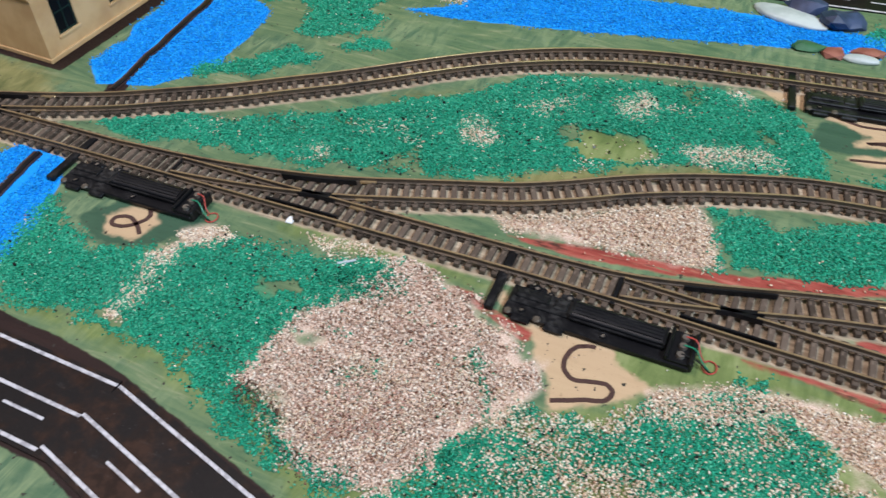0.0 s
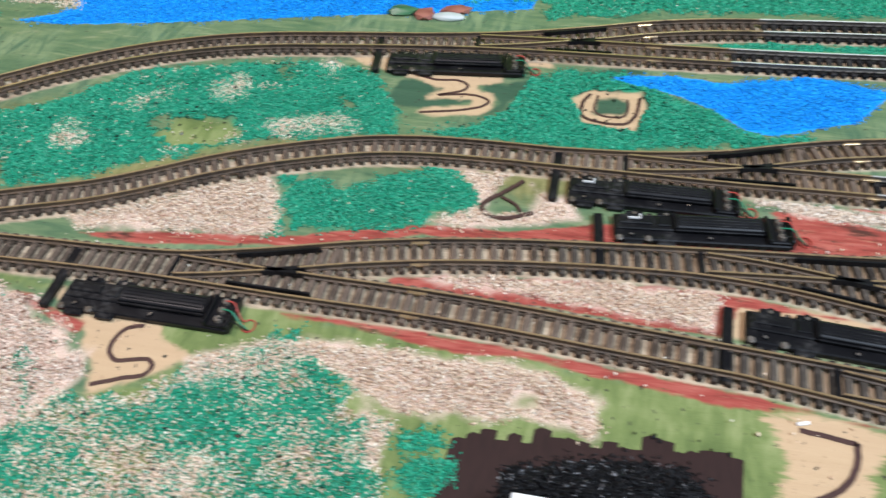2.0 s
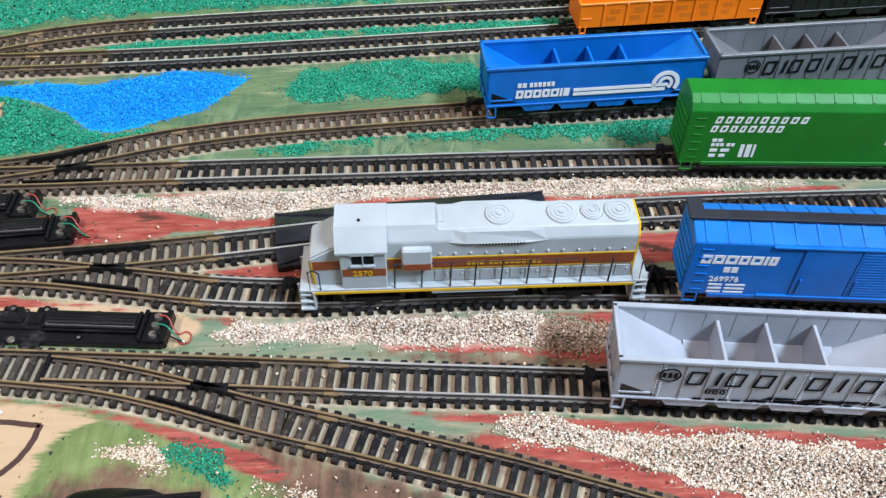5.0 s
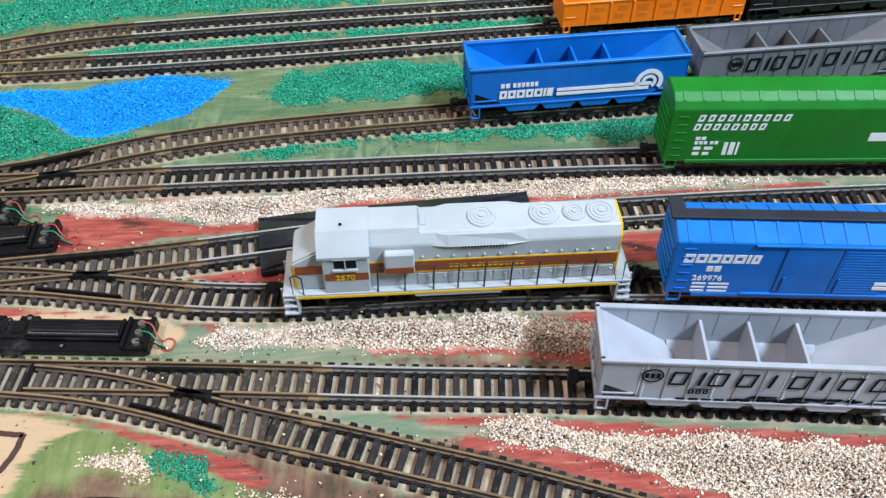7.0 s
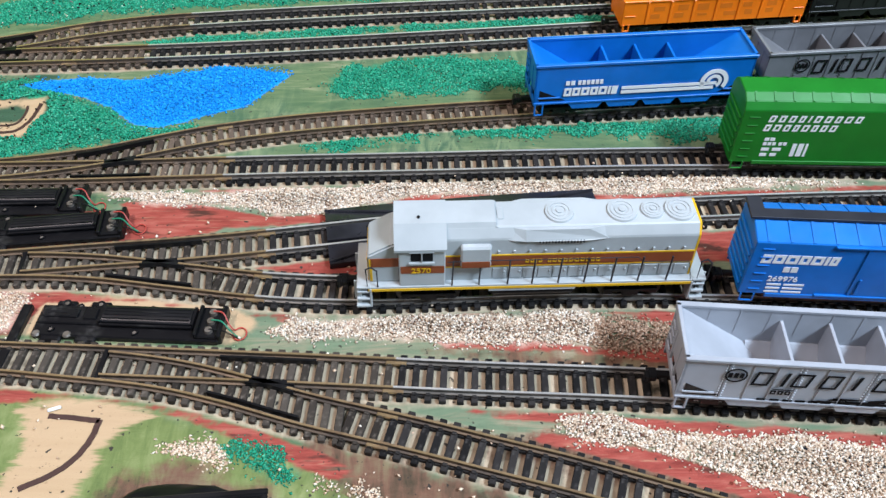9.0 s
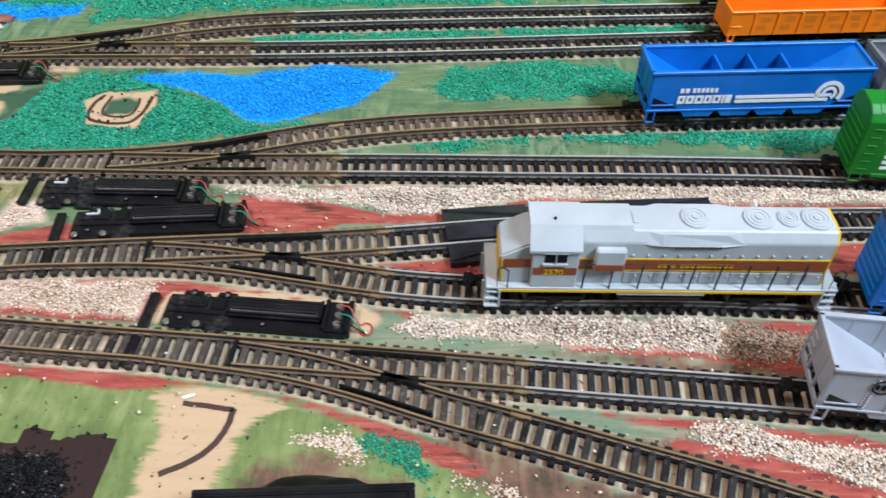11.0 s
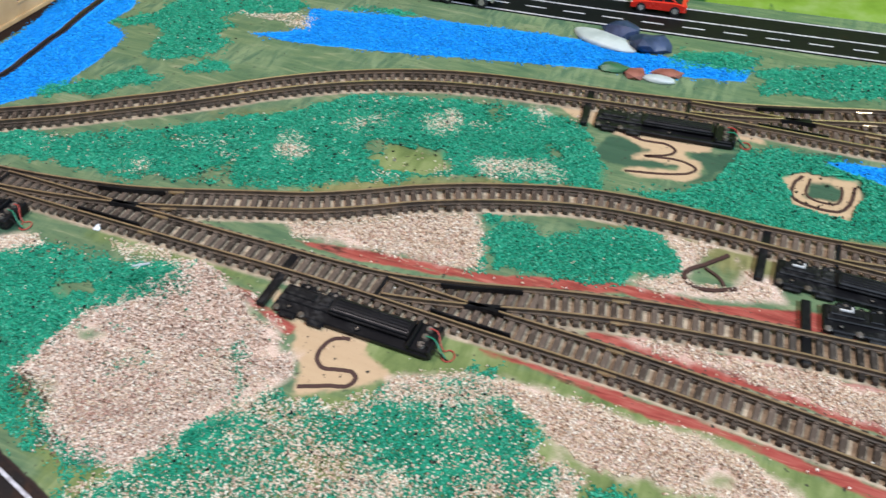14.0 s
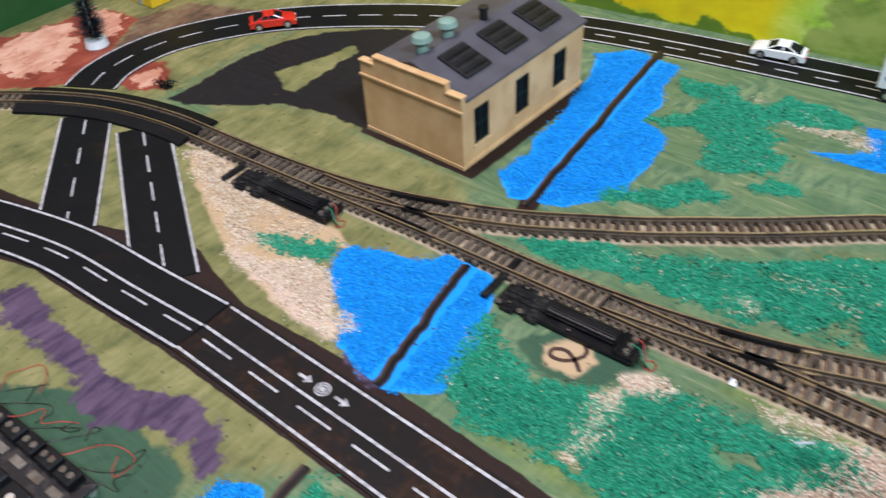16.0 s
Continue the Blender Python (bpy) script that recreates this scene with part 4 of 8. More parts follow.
THREE_PLACE = [(44, 313), (66, 317), (92, 318), (103, 316), (96, 292), (84, 285), (62, 285), (56, 288), (50, 293), (49, 303)]
keep_out = [TAN["five"], TAN["seven"], THREE_PLACE, TAN["four"], TAN["two"]]
for k, (name, (o, cover)) in enumerate(TEAL.items()):
    far = min(q[1] for q in o) > 230
    holes = keep_out + {"shore": [BLUE["pond"]], "meadow": MEADOW_HOLES, "front": FRONT_HOLES, "between": BETWEEN_HOLES}.get(name, [])
    scatter("turf_scatter", o, 4.4 if far else 5.6, 0.46 if far else 0.34 if name == "fleck" else 0.42, M_TEAL, "teal green scatter turf glued on the board", "turf", cover, 0.55, 5.5, k, holes=holes, shape=1, soft=0.6 if name.startswith("hill") else 0.36 if name == "between" else 0.32, torn=12.0 if name in ("meadow", "front", "between", "hillside") else 3.0, field=220 if name in ("front", "between", "meadow") else None)
for k, (name, (o, cover, rise)) in enumerate(CREAM.items()):
    in_yard = name.startswith("yard")
    small = in_yard or name.startswith("fleck")
    scatter("gravel_scatter", o, 7.4 if small else 3.9, 0.4 if small else 0.44 if name == "mound" else 0.38, M_MOUND if name == "mound" else M_YARDGRIT if in_yard else M_CREAM, "cream and pink fine gravel strewn on the board", "gravel", cover * 1.25 if in_yard else cover, rise, 10.0 if name == "mound" else 2.4 if in_yard else 3.8, 40 + k, holes=[SIX_HOLE, TAN["five"]] + FRONT_HOLES + MOUND_HOLES, torn=6.0, soft=0.34 if rise > 1 else 0.5, shape=1 if small else 0, fall=4.5 if name == "mound" else 0.9 if in_yard or name.startswith("spots") or name in "bcd" else 2.5)
# mixed places: one scatter strewn thinly over the other
MIXED = {  # seed: outline, grains, cover, rise, softness
    60: (TEAL['front'][0], M_CREAM, 0.58, 1.2, 0.42),
    79: (TEAL['hillside'][0], M_CREAM, 0.2, 0.8, 0.6),
    80: (TEAL['verge'][0], M_CREAM, 0.12, 0.8, 0.6),
    61: (TEAL['meadow'][0], M_CREAM, 0.2, 1.1, 0.6),
    62: (TEAL['between'][0], M_CREAM, 0.27, 1.0, 0.6),
    59: (TEAL['slope'][0], M_CREAM, 0.1, 1.0, 0.6),
    65: ([(-32, 152), (-28, 156), (-22, 148), (-15, 138), (-15, 130), (-23, 136), (-30, 144)], M_TEAL, 0.62, 3.0, 0.4),
    66: ([(-62, 126), (-57, 120), (-50, 124), (-55, 131)], M_TEAL, 0.55, 3.0, 0.5),
    67: ([(-90, 162), (-66, 174), (-58, 168), (-62, 156), (-76, 144), (-86, 146)], M_TEAL, 0.7, 2.4, 0.4),
    68: ([(-88, 117), (-78, 112), (-60, 102), (-40, 98), (-40, 92), (-62, 94), (-82, 103)], M_TEAL, 0.62, 2.2, 0.4),
    69: ([(-24, 112), (-12, 130), (-6, 142), (2, 140), (-6, 128), (-16, 110)], M_TEAL, 0.6, 2.0, 0.5),
    71: (CREAM['mound'][0], M_PINK, 0.24, 1.9, 0.4),
    78: (CREAM['mound'][0], M_CREAM, 0.52, 2.1, 0.4),
    72: (CREAM['mound'][0], M_DARKGRIT, 0.2, 2.0, 0.5),
    76: (CREAM['mound'][0], M_TEAL, 0.19, 2.0, 0.45),
    77: ([(-62, 126), (-36, 132), (-28, 114), (-50, 102), (-64, 110)], M_PINK, 0.62, 2.9, 0.5),
    75: ([(-89, 120), (-78, 114), (-62, 106), (-50, 100), (-50, 95), (-66, 97), (-84, 106)], M_DARKGRIT, 0.66, 2.0, 0.4),
    73: (CREAM['wedge'][0], M_PINK, 0.3, 2.0, 0.6),
    74: (CREAM['front'][0], M_PINK, 0.2, 2.0, 0.6),
}
for seed, (o, material, cover, rise, soft) in MIXED.items():
    kind = {M_CREAM: ("gravel_scatter", "cream fine gravel sprinkled over turf", "gravel"), M_TEAL: ("turf_scatter", "teal green turf strewn on gravel", "turf"), M_PINK: ("gravel_scatter", "pink gravel grains among cream gravel", "gravel"), M_DARKGRIT: ("gravel_scatter", "dark brown grains among cream gravel", "gravel")}[material]
    scatter(kind[0], o, 3.6 if material in (M_CREAM, M_TEAL) else 2.6, 0.37, material, kind[1], kind[2], cover, rise, 4.5, seed, holes=keep_out + FRONT_HOLES + MEADOW_HOLES, soft=soft, least=0.12 if seed == 60 else 0.008, torn=6.0, field=220 if seed == 60 else None, swap=seed == 60, shape=0 if material is M_CREAM else 1)
scatter("gravel_scatter", [(350, 199), (362, 198), (378, 194), (378, 186), (357, 183), (350, 188)], 6.5, 0.4, M_BROWNGRIT, "brown fine gravel beside the cream strip", "gravel", 0.97, 1.6, 2.0, 90, shape=1)
for k, (name, o) in enumerate(BLUE.items()):
    scatter("water_scatter", o, 4.0 if name in ("pond", "brook_south", "ditch") else 3.0, 0.42, M_BLUE, "bright blue grit laid as water", "water", 1.0, 0.4, 3.2, 100 + k, clear=7.8, shape=1, holes=JOINT_HOLES)
# dark crumbs among the turf, and grains that strayed over yard and track
for k, name in enumerate(("meadow", "front", "between", "shore", "verge", "hillside")):
    scatter("crumb_scatter", TEAL[name][0], 0.045, 0.55, M_COAL, "sparse black crumbs lying on turf", "crumbs", 1.0, 1.2, 3.0, 140 + k, soft=1.0, halo=6.0)
scatter("gravel_scatter", [(-40, 140), (-40, 200), (60, 215), (190, 270), (440, 275), (440, 130), (280, 130), (150, 165)], 0.012, 0.45, M_CREAM, "stray pale grains strewn over yard and track", "gravel", 1.0, 2.2, 3.0, 150, clear=-1.0, soft=1.0)
scatter("coal_scatter", COAL, 6.4, 0.5, M_COAL, "black coal grit on brown paint", "coal", 1.3, 1.2, 2.4, 120, shape=1, soft=0.5)
scatter("crumb_scatter", [(138, 150), (150, 158), (176, 160), (176, 152), (156, 151)], 0.06, 0.8, M_COAL, "sparse black crumbs on painted grass", "crumbs", 1.0, 0.6, 2.0, 121, soft=1.0)

# ---------------------------------------------------------------- tracks
RAIL = [(-0.8, 0.0), (0.8, 0.0), (0.8, 0.3), (0.25, 0.5), (0.25, 1.3), (0.36, 1.45), (0.36, 1.85), (0.26, 2.0), (-0.26, 2.0), (-0.36, 1.85), (-0.36, 1.45), (-0.25, 1.3), (-0.25, 0.5), (-0.8, 0.3)]


def tie_mesh(material, half=7.7):
    bm = bmesh.new()
    box(bm, -1.0, 1.0, -half, half, 0.25, TIE_TOP, 0.18)
    for y in (-GAUGE / 2, GAUGE / 2):
        for s in (-1, 1):
            box(bm, -0.6, 0.6, y + s * 1.0 - 0.45, y + s * 1.0 + 0.45, TIE_TOP - 0.1, TIE_TOP + 0.55, 0.1)
    return mesh_of("tie", bm, material)


TIES = {"brown": tie_mesh(M_TIE_BROWN), "black": tie_mesh(M_TIE_BLACK), "grey": tie_mesh(M_TIE_GREY)}


def long_tie(material, lo, hi):
    bm = bmesh.new()
    box(bm, -1.0, 1.0, lo, hi, 0.25, TIE_TOP, 0.18)
    return mesh_of("tie", bm, material)


def lay_ties(parent, line, data, first=0.0, last=None):
    d = tangents(line)
    length = len(line) - 1
    n = int(round((length - 2 * first) / TIE_PITCH))
    for k in range(n):
        s = first + (k + 0.5) * (length - 2 * first) / n
        i = min(int(s), length)
        p, t = line[i], d[i]
        ob = new("tie", data)
        ob.parent = parent
        jig = random.uniform(-0.8, 0.8)
        ob.matrix_basis = pose(p[0] * MM, p[1] * MM, 0, 0, 0, math.degrees(math.atan2(t[1], t[0])) + jig)


def lay_rail(parent, line, off, material, name="rail"):
    every = line[:: 4] if (len(line) - 1) % 4 == 0 else np.vstack([line[::4], line[-1:]])
    bm = bmesh.new()
    sweep(bm, beside(every, off), RAIL, TIE_TOP)
    bm.normal_update()
    for f in bm.faces:  # the running surface is worn bright, the rest tarnished
        f.material_index = 0 if f.normal.z > 0.3 and f.calc_center_median().z > TIE_TOP + 1.5 else 1
    return part(name, bm, [material, M_NICKEL_SIDE if material is M_NICKEL else M_RAIL_SIDE], parent)


def joiner(parent, p, t, material):
    """The two folded sleeves that join the rails of neighbouring sections."""
    for s in (-1, 1):
        bm = bmesh.new()
        box(bm, -3.0, 3.0, s * GAUGE / 2 - 1.15, s * GAUGE / 2 + 1.15, TIE_TOP - 0.25, TIE_TOP + 0.75, 0.15)
        ob = part("rail_joiner", bm, material, parent)
        ob.matrix_basis = pose(p[0] * MM, p[1] * MM, 0, 0, 0, math.degrees(math.atan2(t[1], t[0])))


def track_section(line, rail, ties, gap=0.5):
    yard = ties == "black"
    label = "straight track section with bright rails on black plastic ties" if yard else "track section with weathered brass rails on brown plastic ties"
    ob = thing("track_section", label=label, category="model track", group="track sections")
    for s in (-1, 1):
        lay_rail(ob, line, s * GAUGE / 2, rail)
    lay_ties(ob, line, TIES[ties], gap)
    for s in (-1, 1):
        bm = bmesh.new()
        sweep(bm, beside(line[2:-2:4], s * GAUGE / 2), [(-1.0, 0.3), (1.0, 0.3), (0.9, 1.3), (-0.9, 1.3)])
        part("tie_web", bm, TIES[ties].materials[0], ob)
    joiner(ob, line[-1], tangents(line)[-1], M_NICKEL_SIDE if yard else M_RAIL_SIDE)
    return ob


def nearest(line, p):
    return int(np.argmin(np.hypot(line[:, 0] - p[0], line[:, 1] - p[1])))


def at_x(line, x):
    return int(np.argmin(np.abs(line[:, 0] - x)))


M_WIRE = {"red": plastic("red_wire", (0.42, 0.06, 0.045), 0.5), "green": plastic("green_wire", (0.02, 0.22, 0.12), 0.4), "black": plastic("black_wire", (0.01, 0.01, 0.01), 0.4)}


M_TERMINAL = rail_metal("dull_terminal_screw", (0.3, 0.27, 0.24), (0.1, 0.08, 0.06), 0.5, 0.8, 0.4)
M_WHITE_LEVER = plastic("white_lever", (0.5, 0.5, 0.49), 0.4, 0.06)


def dusty_black():
    """Black moulded plastic with grey dust rubbed into its relief."""
    m = Mat("dusty_black_plastic", 0.4, 0.0, 0.3)
    dust = m.math("MULTIPLY", m.step(m.noise(90, 5, 0.65), 0.48, 0.72), m.step(m.noise(700, 3), 0.3, 0.7))
    m.colour(m.mix(dust, (0.004, 0.004, 0.005), (0.026, 0.025, 0.025)))
    m.roughness(m.math("ADD", m.math("MULTIPLY", dust, 0.3), 0.36))
    m.bump(m.noise(1500, 2), 0.12, 0.0001)
    return m.m


M_DUSTY = dusty_black()


def switch_machine(parent, x, y, ang, side, length=57.5, white_lever=False):
    """The flat switch motor beside the points: plate with mounting tabs, slide with its slot, coil cover, terminal block with three screws.
    It fills 0 to 12 across, from the track outwards for side 1, and the same way round on the other side of the track."""
    m = parent.matrix_world.inverted() @ pose(x * MM, y * MM, 0, 0, 0, ang)
    y0 = 0.6 if side > 0 else -12.4
    bm = bmesh.new()
    box(bm, 0, length - 1.0, y0, y0 + 11.8, 0.3, 2.4, 0.4)
    for a in (4.0, 14.5):
        box(bm, a, a + 6.2, y0 + 11.4, y0 + 13.6, 0.3, 2.6, 0.5)
        box(bm, a - 1.0, a + 5.2, y0 - 1.6, y0 + 0.5, 0.3, 2.0, 0.5)
    body = part("switch_machine", bm, M_DUSTY, parent, "dusty black plastic switch motor with screw terminals")
    body.matrix_basis = m

    def piece(name, shape, material, label="", smooth=None):
        return part(name, shape, material, body, label, smooth)

    bm = bmesh.new()  # raised deck under slide and coil
    box(bm, 0.8, 49.0, y0 + 4.2, y0 + 11.0, 2.3, 3.2, 0.35)
    piece("deck", bm, M_DUSTY)
    bm = bmesh.new()
    c, h = y0 + 7.7, 3.0
    arc = [(c + 3.3 * math.cos(a), h + 0.2 + 1.7 * max(0.0, math.sin(a)) ** 0.4) for a in np.linspace(0, math.pi, 15)]
    prism(bm, arc + [(c - 3.3, h), (c + 3.3, h)], 20.5, 47.5)
    cover = piece("coil_cover", bm, M_MOTOR, "rounded black coil cover", smooth=35)
    bm = bmesh.new()
    prism(bm, [(c - 3.7, h), (c + 3.7, h), (c + 3.4, h + 1.6), (c - 3.4, h + 1.6)], 19.6, 20.5)
    part("cover_end", bm, M_DUSTY, cover)
    bm = bmesh.new()
    prism(bm, [(c - 3.7, h), (c + 3.7, h), (c + 3.4, h + 1.5), (c - 3.4, h + 1.5)], 47.5, 48.4)
    part("cover_end", bm, M_DUSTY, cover)
    for b in (-2.2, -0.9, 0.4, 1.7):
        bm = bmesh.new()
        box(bm, 20.9, 47.1, c + b - 0.2, c + b + 0.2, h + 1.5, h + 2.05, 0.1)
        part("cover_rib", bm, M_DUSTY, cover)
    bm = bmesh.new()
    box(bm, 20.0, 48.0, c - 4.2, c - 3.5, h, h + 0.9, 0.15)
    part("cover_ledge", bm, M_DUSTY, cover)
    # slide, its keyhole slot's shade laid on as a black plate, square boss beside it
    bm = bmesh.new()
    box(bm, 1.8, 12.6, y0 + 6.2, y0 + 9.6, 3.1, 3.9, 0.3)
    slide = piece("slide", bm, M_DUSTY)
    bm = bmesh.new()
    box(bm, 3.0, 10.6, y0 + 7.5, y0 + 8.3, 3.88, 3.98)
    cyl(bm, pose(10.4, y0 + 7.9, 3.94), 1.15, 0.12, 14)
    cyl(bm, pose(3.2, y0 + 7.9, 3.94), 0.7, 0.12, 12)
    part("slot", bm, M_BLACK, slide, "black plate standing for the shaded keyhole slot")
    if white_lever:
        bm = bmesh.new()
        box(bm, 4.6, 8.8, y0 + 7.7, y0 + 8.4, 3.9, 4.7, 0.15)
        box(bm, 8.2, 8.9, y0 + 7.7, y0 + 10.0, 3.9, 4.7, 0.15)
        part("lever", bm, M_WHITE_LEVER, slide, "bent white lever")
    bm = bmesh.new()
    box(bm, 14.2, 18.4, y0 + 5.8, y0 + 10.0, 3.1, 3.7, 0.3)
    piece("boss", bm, M_DUSTY)
    for a, b, r in ((7.1, 12.3, 1.1), (17.6, 12.3, 1.1), (5.6, 2.2, 0.9), (31.0, 2.0, 0.9), (34.0, 11.4, 0.7), (11.8, 11.3, 0.7)):
        n = 14
        ring = np.array([(a + r * math.cos(2 * math.pi * q / n), y0 + b + r * math.sin(2 * math.pi * q / n)) for q in range(n + 1)])
        bm = bmesh.new()
        sweep(bm, ring, [(-0.28, 0), (0.28, 0), (0.2, 0.45), (-0.2, 0.45)], 2.4)
        eye = piece("mount_eyelet", bm, M_DUSTY)
        bm = bmesh.new()
        cyl(bm, pose(a, y0 + b, 2.5), r * 0.6, 0.25, 10)
        part("screw_head", bm, M_TERMINAL, eye)
    for a in (11.0, 1.6):
        bm = bmesh.new()
        cyl(bm, pose(a, y0 + 0.6, 2.5), 1.3, 0.5, 14, 0.9)
        piece("mount_screw", bm, M_TERMINAL, "dull tan screw head")
    # terminal block: tray with raised rim, dividers and screws
    bm = bmesh.new()
    box(bm, 49.2, length - 0.6, y0 + 0.6, y0 + 12.2, 2.2, 3.4, 0.3)
    box(bm, length - 1.6, length, y0 + 0.4, y0 + 12.4, 0.3, 4.6, 0.4)
    box(bm, 49.0, 50.2, y0 + 0.6, y0 + 12.2, 2.2, 4.6, 0.3)
    tray = piece("terminal_block", bm, M_DUSTY)
    for b in (2.9, 6.3, 9.7):
        bm = bmesh.new()
        cyl(bm, pose(53.4, y0 + b, 3.9), 1.25, 1.1, 16, 1.1)
        box(bm, 52.6, 54.2, y0 + b - 0.15, y0 + b + 0.15, 4.4, 4.5)
        part("terminal_screw", bm, M_TERMINAL, tray, "slotted dull steel screw head")
    e = length
    curl = [(e + 4.4 + 2.0 * math.cos(a), y0 + 4.6 + 2.4 * math.sin(a), 0.5) for a in np.linspace(2.6, -3.4, 16)]
    for colour, w in (("red", [(53.6, y0 + 9.7, 4.6), (e - 1, y0 + 9.0, 4.9), (e + 1.2, y0 + 6.4, 2.4)] + curl),
                      ("green", [(53.6, y0 + 6.3, 4.6), (e - 0.6, y0 + 5.6, 5.0), (e + 2.0, y0 + 4.0, 2.6), (e + 4.2, y0 + 3.2, 0.8)]),
                      ("black", [(53.6, y0 + 2.9, 4.6), (e + 0.5, y0 + 3.0, 3.6), (e + 4.0, y0 + 2.8, 1.0), (e + 6.6, y0 + 3.2, -0.6)])):
        bm = bmesh.new()
        tube(bm, spline(w, 0.8), 0.24, 6)
        piece("wire", bm, M_WIRE[colour], colour + " insulated wire")
    return body


def turnout(main, div, x0, side_machine, rail, ties, machine_at, white_lever=False):
    """A switch 124 mm long: two routes, points, frog, guard rails, long ties, and its motor."""
    i0 = at_x(main, x0)
    a = main[i0 : i0 + 125]
    ob = thing("track_switch", label="track switch with black plastic frog and a side motor", category="model track", group="track switches")
    start = nearest(a, div[0])
    b = np.vstack([a[:start], div])[:125]
    ta = tangents(a)
    left = np.stack([-ta[:, 1], ta[:, 0]], 1)
    off = np.einsum("ij,ij->i", b[: len(a)] - a[: len(b)], left[: len(b)])
    f = 1 if off[-1] > 0 else -1
    off = np.abs(off)
    point = int(np.argmax(off > 1.7))
    frog = int(np.argmax(off > GAUGE))
    g = GAUGE / 2
    lay_rail(ob, a, -f * g, rail, "stock_rail")
    lay_rail(ob, b, f * g, rail, "stock_rail")
    for line, s in ((a, f), (b, -f)):
        lay_rail(ob, line[point : frog - 4], s * g, rail, "point_rail")
        lay_rail(ob, line[frog + 6 :], s * g, rail, "frog_rail")
        bm = bmesh.new()
        sweep(bm, beside(line[frog - 6 : frog + 9], s * g), [(-0.9, 0), (0.9, 0), (0.75, 1.75), (-0.75, 1.75)], TIE_TOP)
        part("frog", bm, M_BLACK, ob, "black plastic frog")
    for line, s in ((a, -f), (b, f)):
        bm = bmesh.new()
        sweep(bm, beside(line[frog - 15 : frog + 15 : 2], s * (g - 1.9)), [(-0.35, 0), (0.35, 0), (0.35, 1.9), (-0.35, 1.9)], TIE_TOP)
        part("guard_rail", bm, M_BLACK, ob, "black guard rail")
    # ties grow longer with the spread of the two routes
    n = 31
    mat = TIES[ties].materials[0]
    for k in range(n):
        i = int(0.8 + (k + 0.5) * 123.4 / n)
        o = float(off[min(i, len(off) - 1)])
        ang = math.degrees(math.atan2(ta[i, 1], ta[i, 0]))
        if o > 15.2:
            pieces = [(TIES[ties], a[i], ang), (TIES[ties], b[i], math.degrees(math.atan2(*(tangents(b)[i][::-1]))))]
        else:
            lo, hi = (-7.7, 7.7 + o) if f > 0 else (-7.7 - o, 7.7)
            if o < 0.4:
                pieces = [(TIES[ties], a[i], ang)]
            else:
                pieces = [(long_tie(mat, lo, hi), a[i], ang)]
        for data, p, q in pieces:
            t = new("tie", data)
            t.parent = ob
            t.matrix_basis = pose(p[0] * MM, p[1] * MM, 0, 0, 0, q)
    mi = nearest(a, (machine_at, a[0, 1]))
    k = max(mi - 5, 1)
    bm = bmesh.new()
    lo, hi = (-7, 21) if side_machine > 0 else (-21, 7)
    box(bm, -1.5, 1.5, lo, hi, 0.2, TIE_TOP + 0.3, 0.3)
    head = part("head_tie", bm, M_DUSTY, ob)
    head.matrix_basis = pose(a[k, 0] * MM, a[k, 1] * MM, 0, 0, 0, math.degrees(math.atan2(ta[k, 1], ta[k, 0])))
    bm = bmesh.new()
    box(bm, -0.7, 0.7, -6, 6, TIE_TOP + 0.1, TIE_TOP + 0.6, 0.1)
    bar = part("throw_bar", bm, M_BLACK, ob)
    bar.matrix_basis = pose(a[point - 1, 0] * MM, a[point - 1, 1] * MM, 0, 0, 0, math.degrees(math.atan2(ta[point, 1], ta[point, 0])))
    joiner(ob, a[-1], ta[-1], rail)
    joiner(ob, b[-1], tangents(b)[-1], rail)
    i = nearest(a, (machine_at, a[0, 1]))
    p = beside(a, side_machine * 8.6)[i]
    j = min(i + 63, len(a) - 1)
    ang = math.degrees(math.atan2(a[j, 1] - a[i, 1], a[j, 0] - a[i, 0]))
    switch_machine(ob, p[0], p[1], ang, side_machine, white_lever=white_lever)
    return ob, i0 + 125 - 1, len(b) - start - 1


CUT = {}
for key, main, div, x0, side, mx, rail, ties in (
    ("one", MAIN, FAR, -357, -1, -343, M_BRASS, "brown"),
    ("two", MAIN, MIDDLE, -212, -1, -200, M_BRASS, "brown"),
    ("five", MAIN, INNER, -40, -1, -30, M_BRASS, "brown"),
    ("seven", MAIN, NEAR_LOW, 168, 1, 177, M_BRASS, "grey"),
    ("three", FAR, FAR_UP, 28, -1, 38, M_BRASS, "brown"),
    ("six", MIDDLE, MIDDLE_UP, 104, -1, 121, M_BRASS, "brown"),
    ("eight", INNER, INNER_LOW, 125, 1, 140, M_BRASS, "grey"),
):
    ob, end, dlen = turnout(main, div, x0, side, rail, ties, mx + (5 if key == "seven" else 4), key in ("six", "eight"))
    CUT[key] = (at_x(main, x0), end, dlen)


def lay_route(line, i0, i1, style):
    """Sections of about 124 mm from index i0 to i1."""
    n = max(1, int(round((i1 - i0) / 124.0)))
    for k in range(n):
        a, b = i0 + (i1 - i0) * k // n, i0 + (i1 - i0) * (k + 1) // n
        x = line[(a + b) // 2, 0]
        rail, ties = style(x)
        track_section(line[a : b + 1], rail, ties)


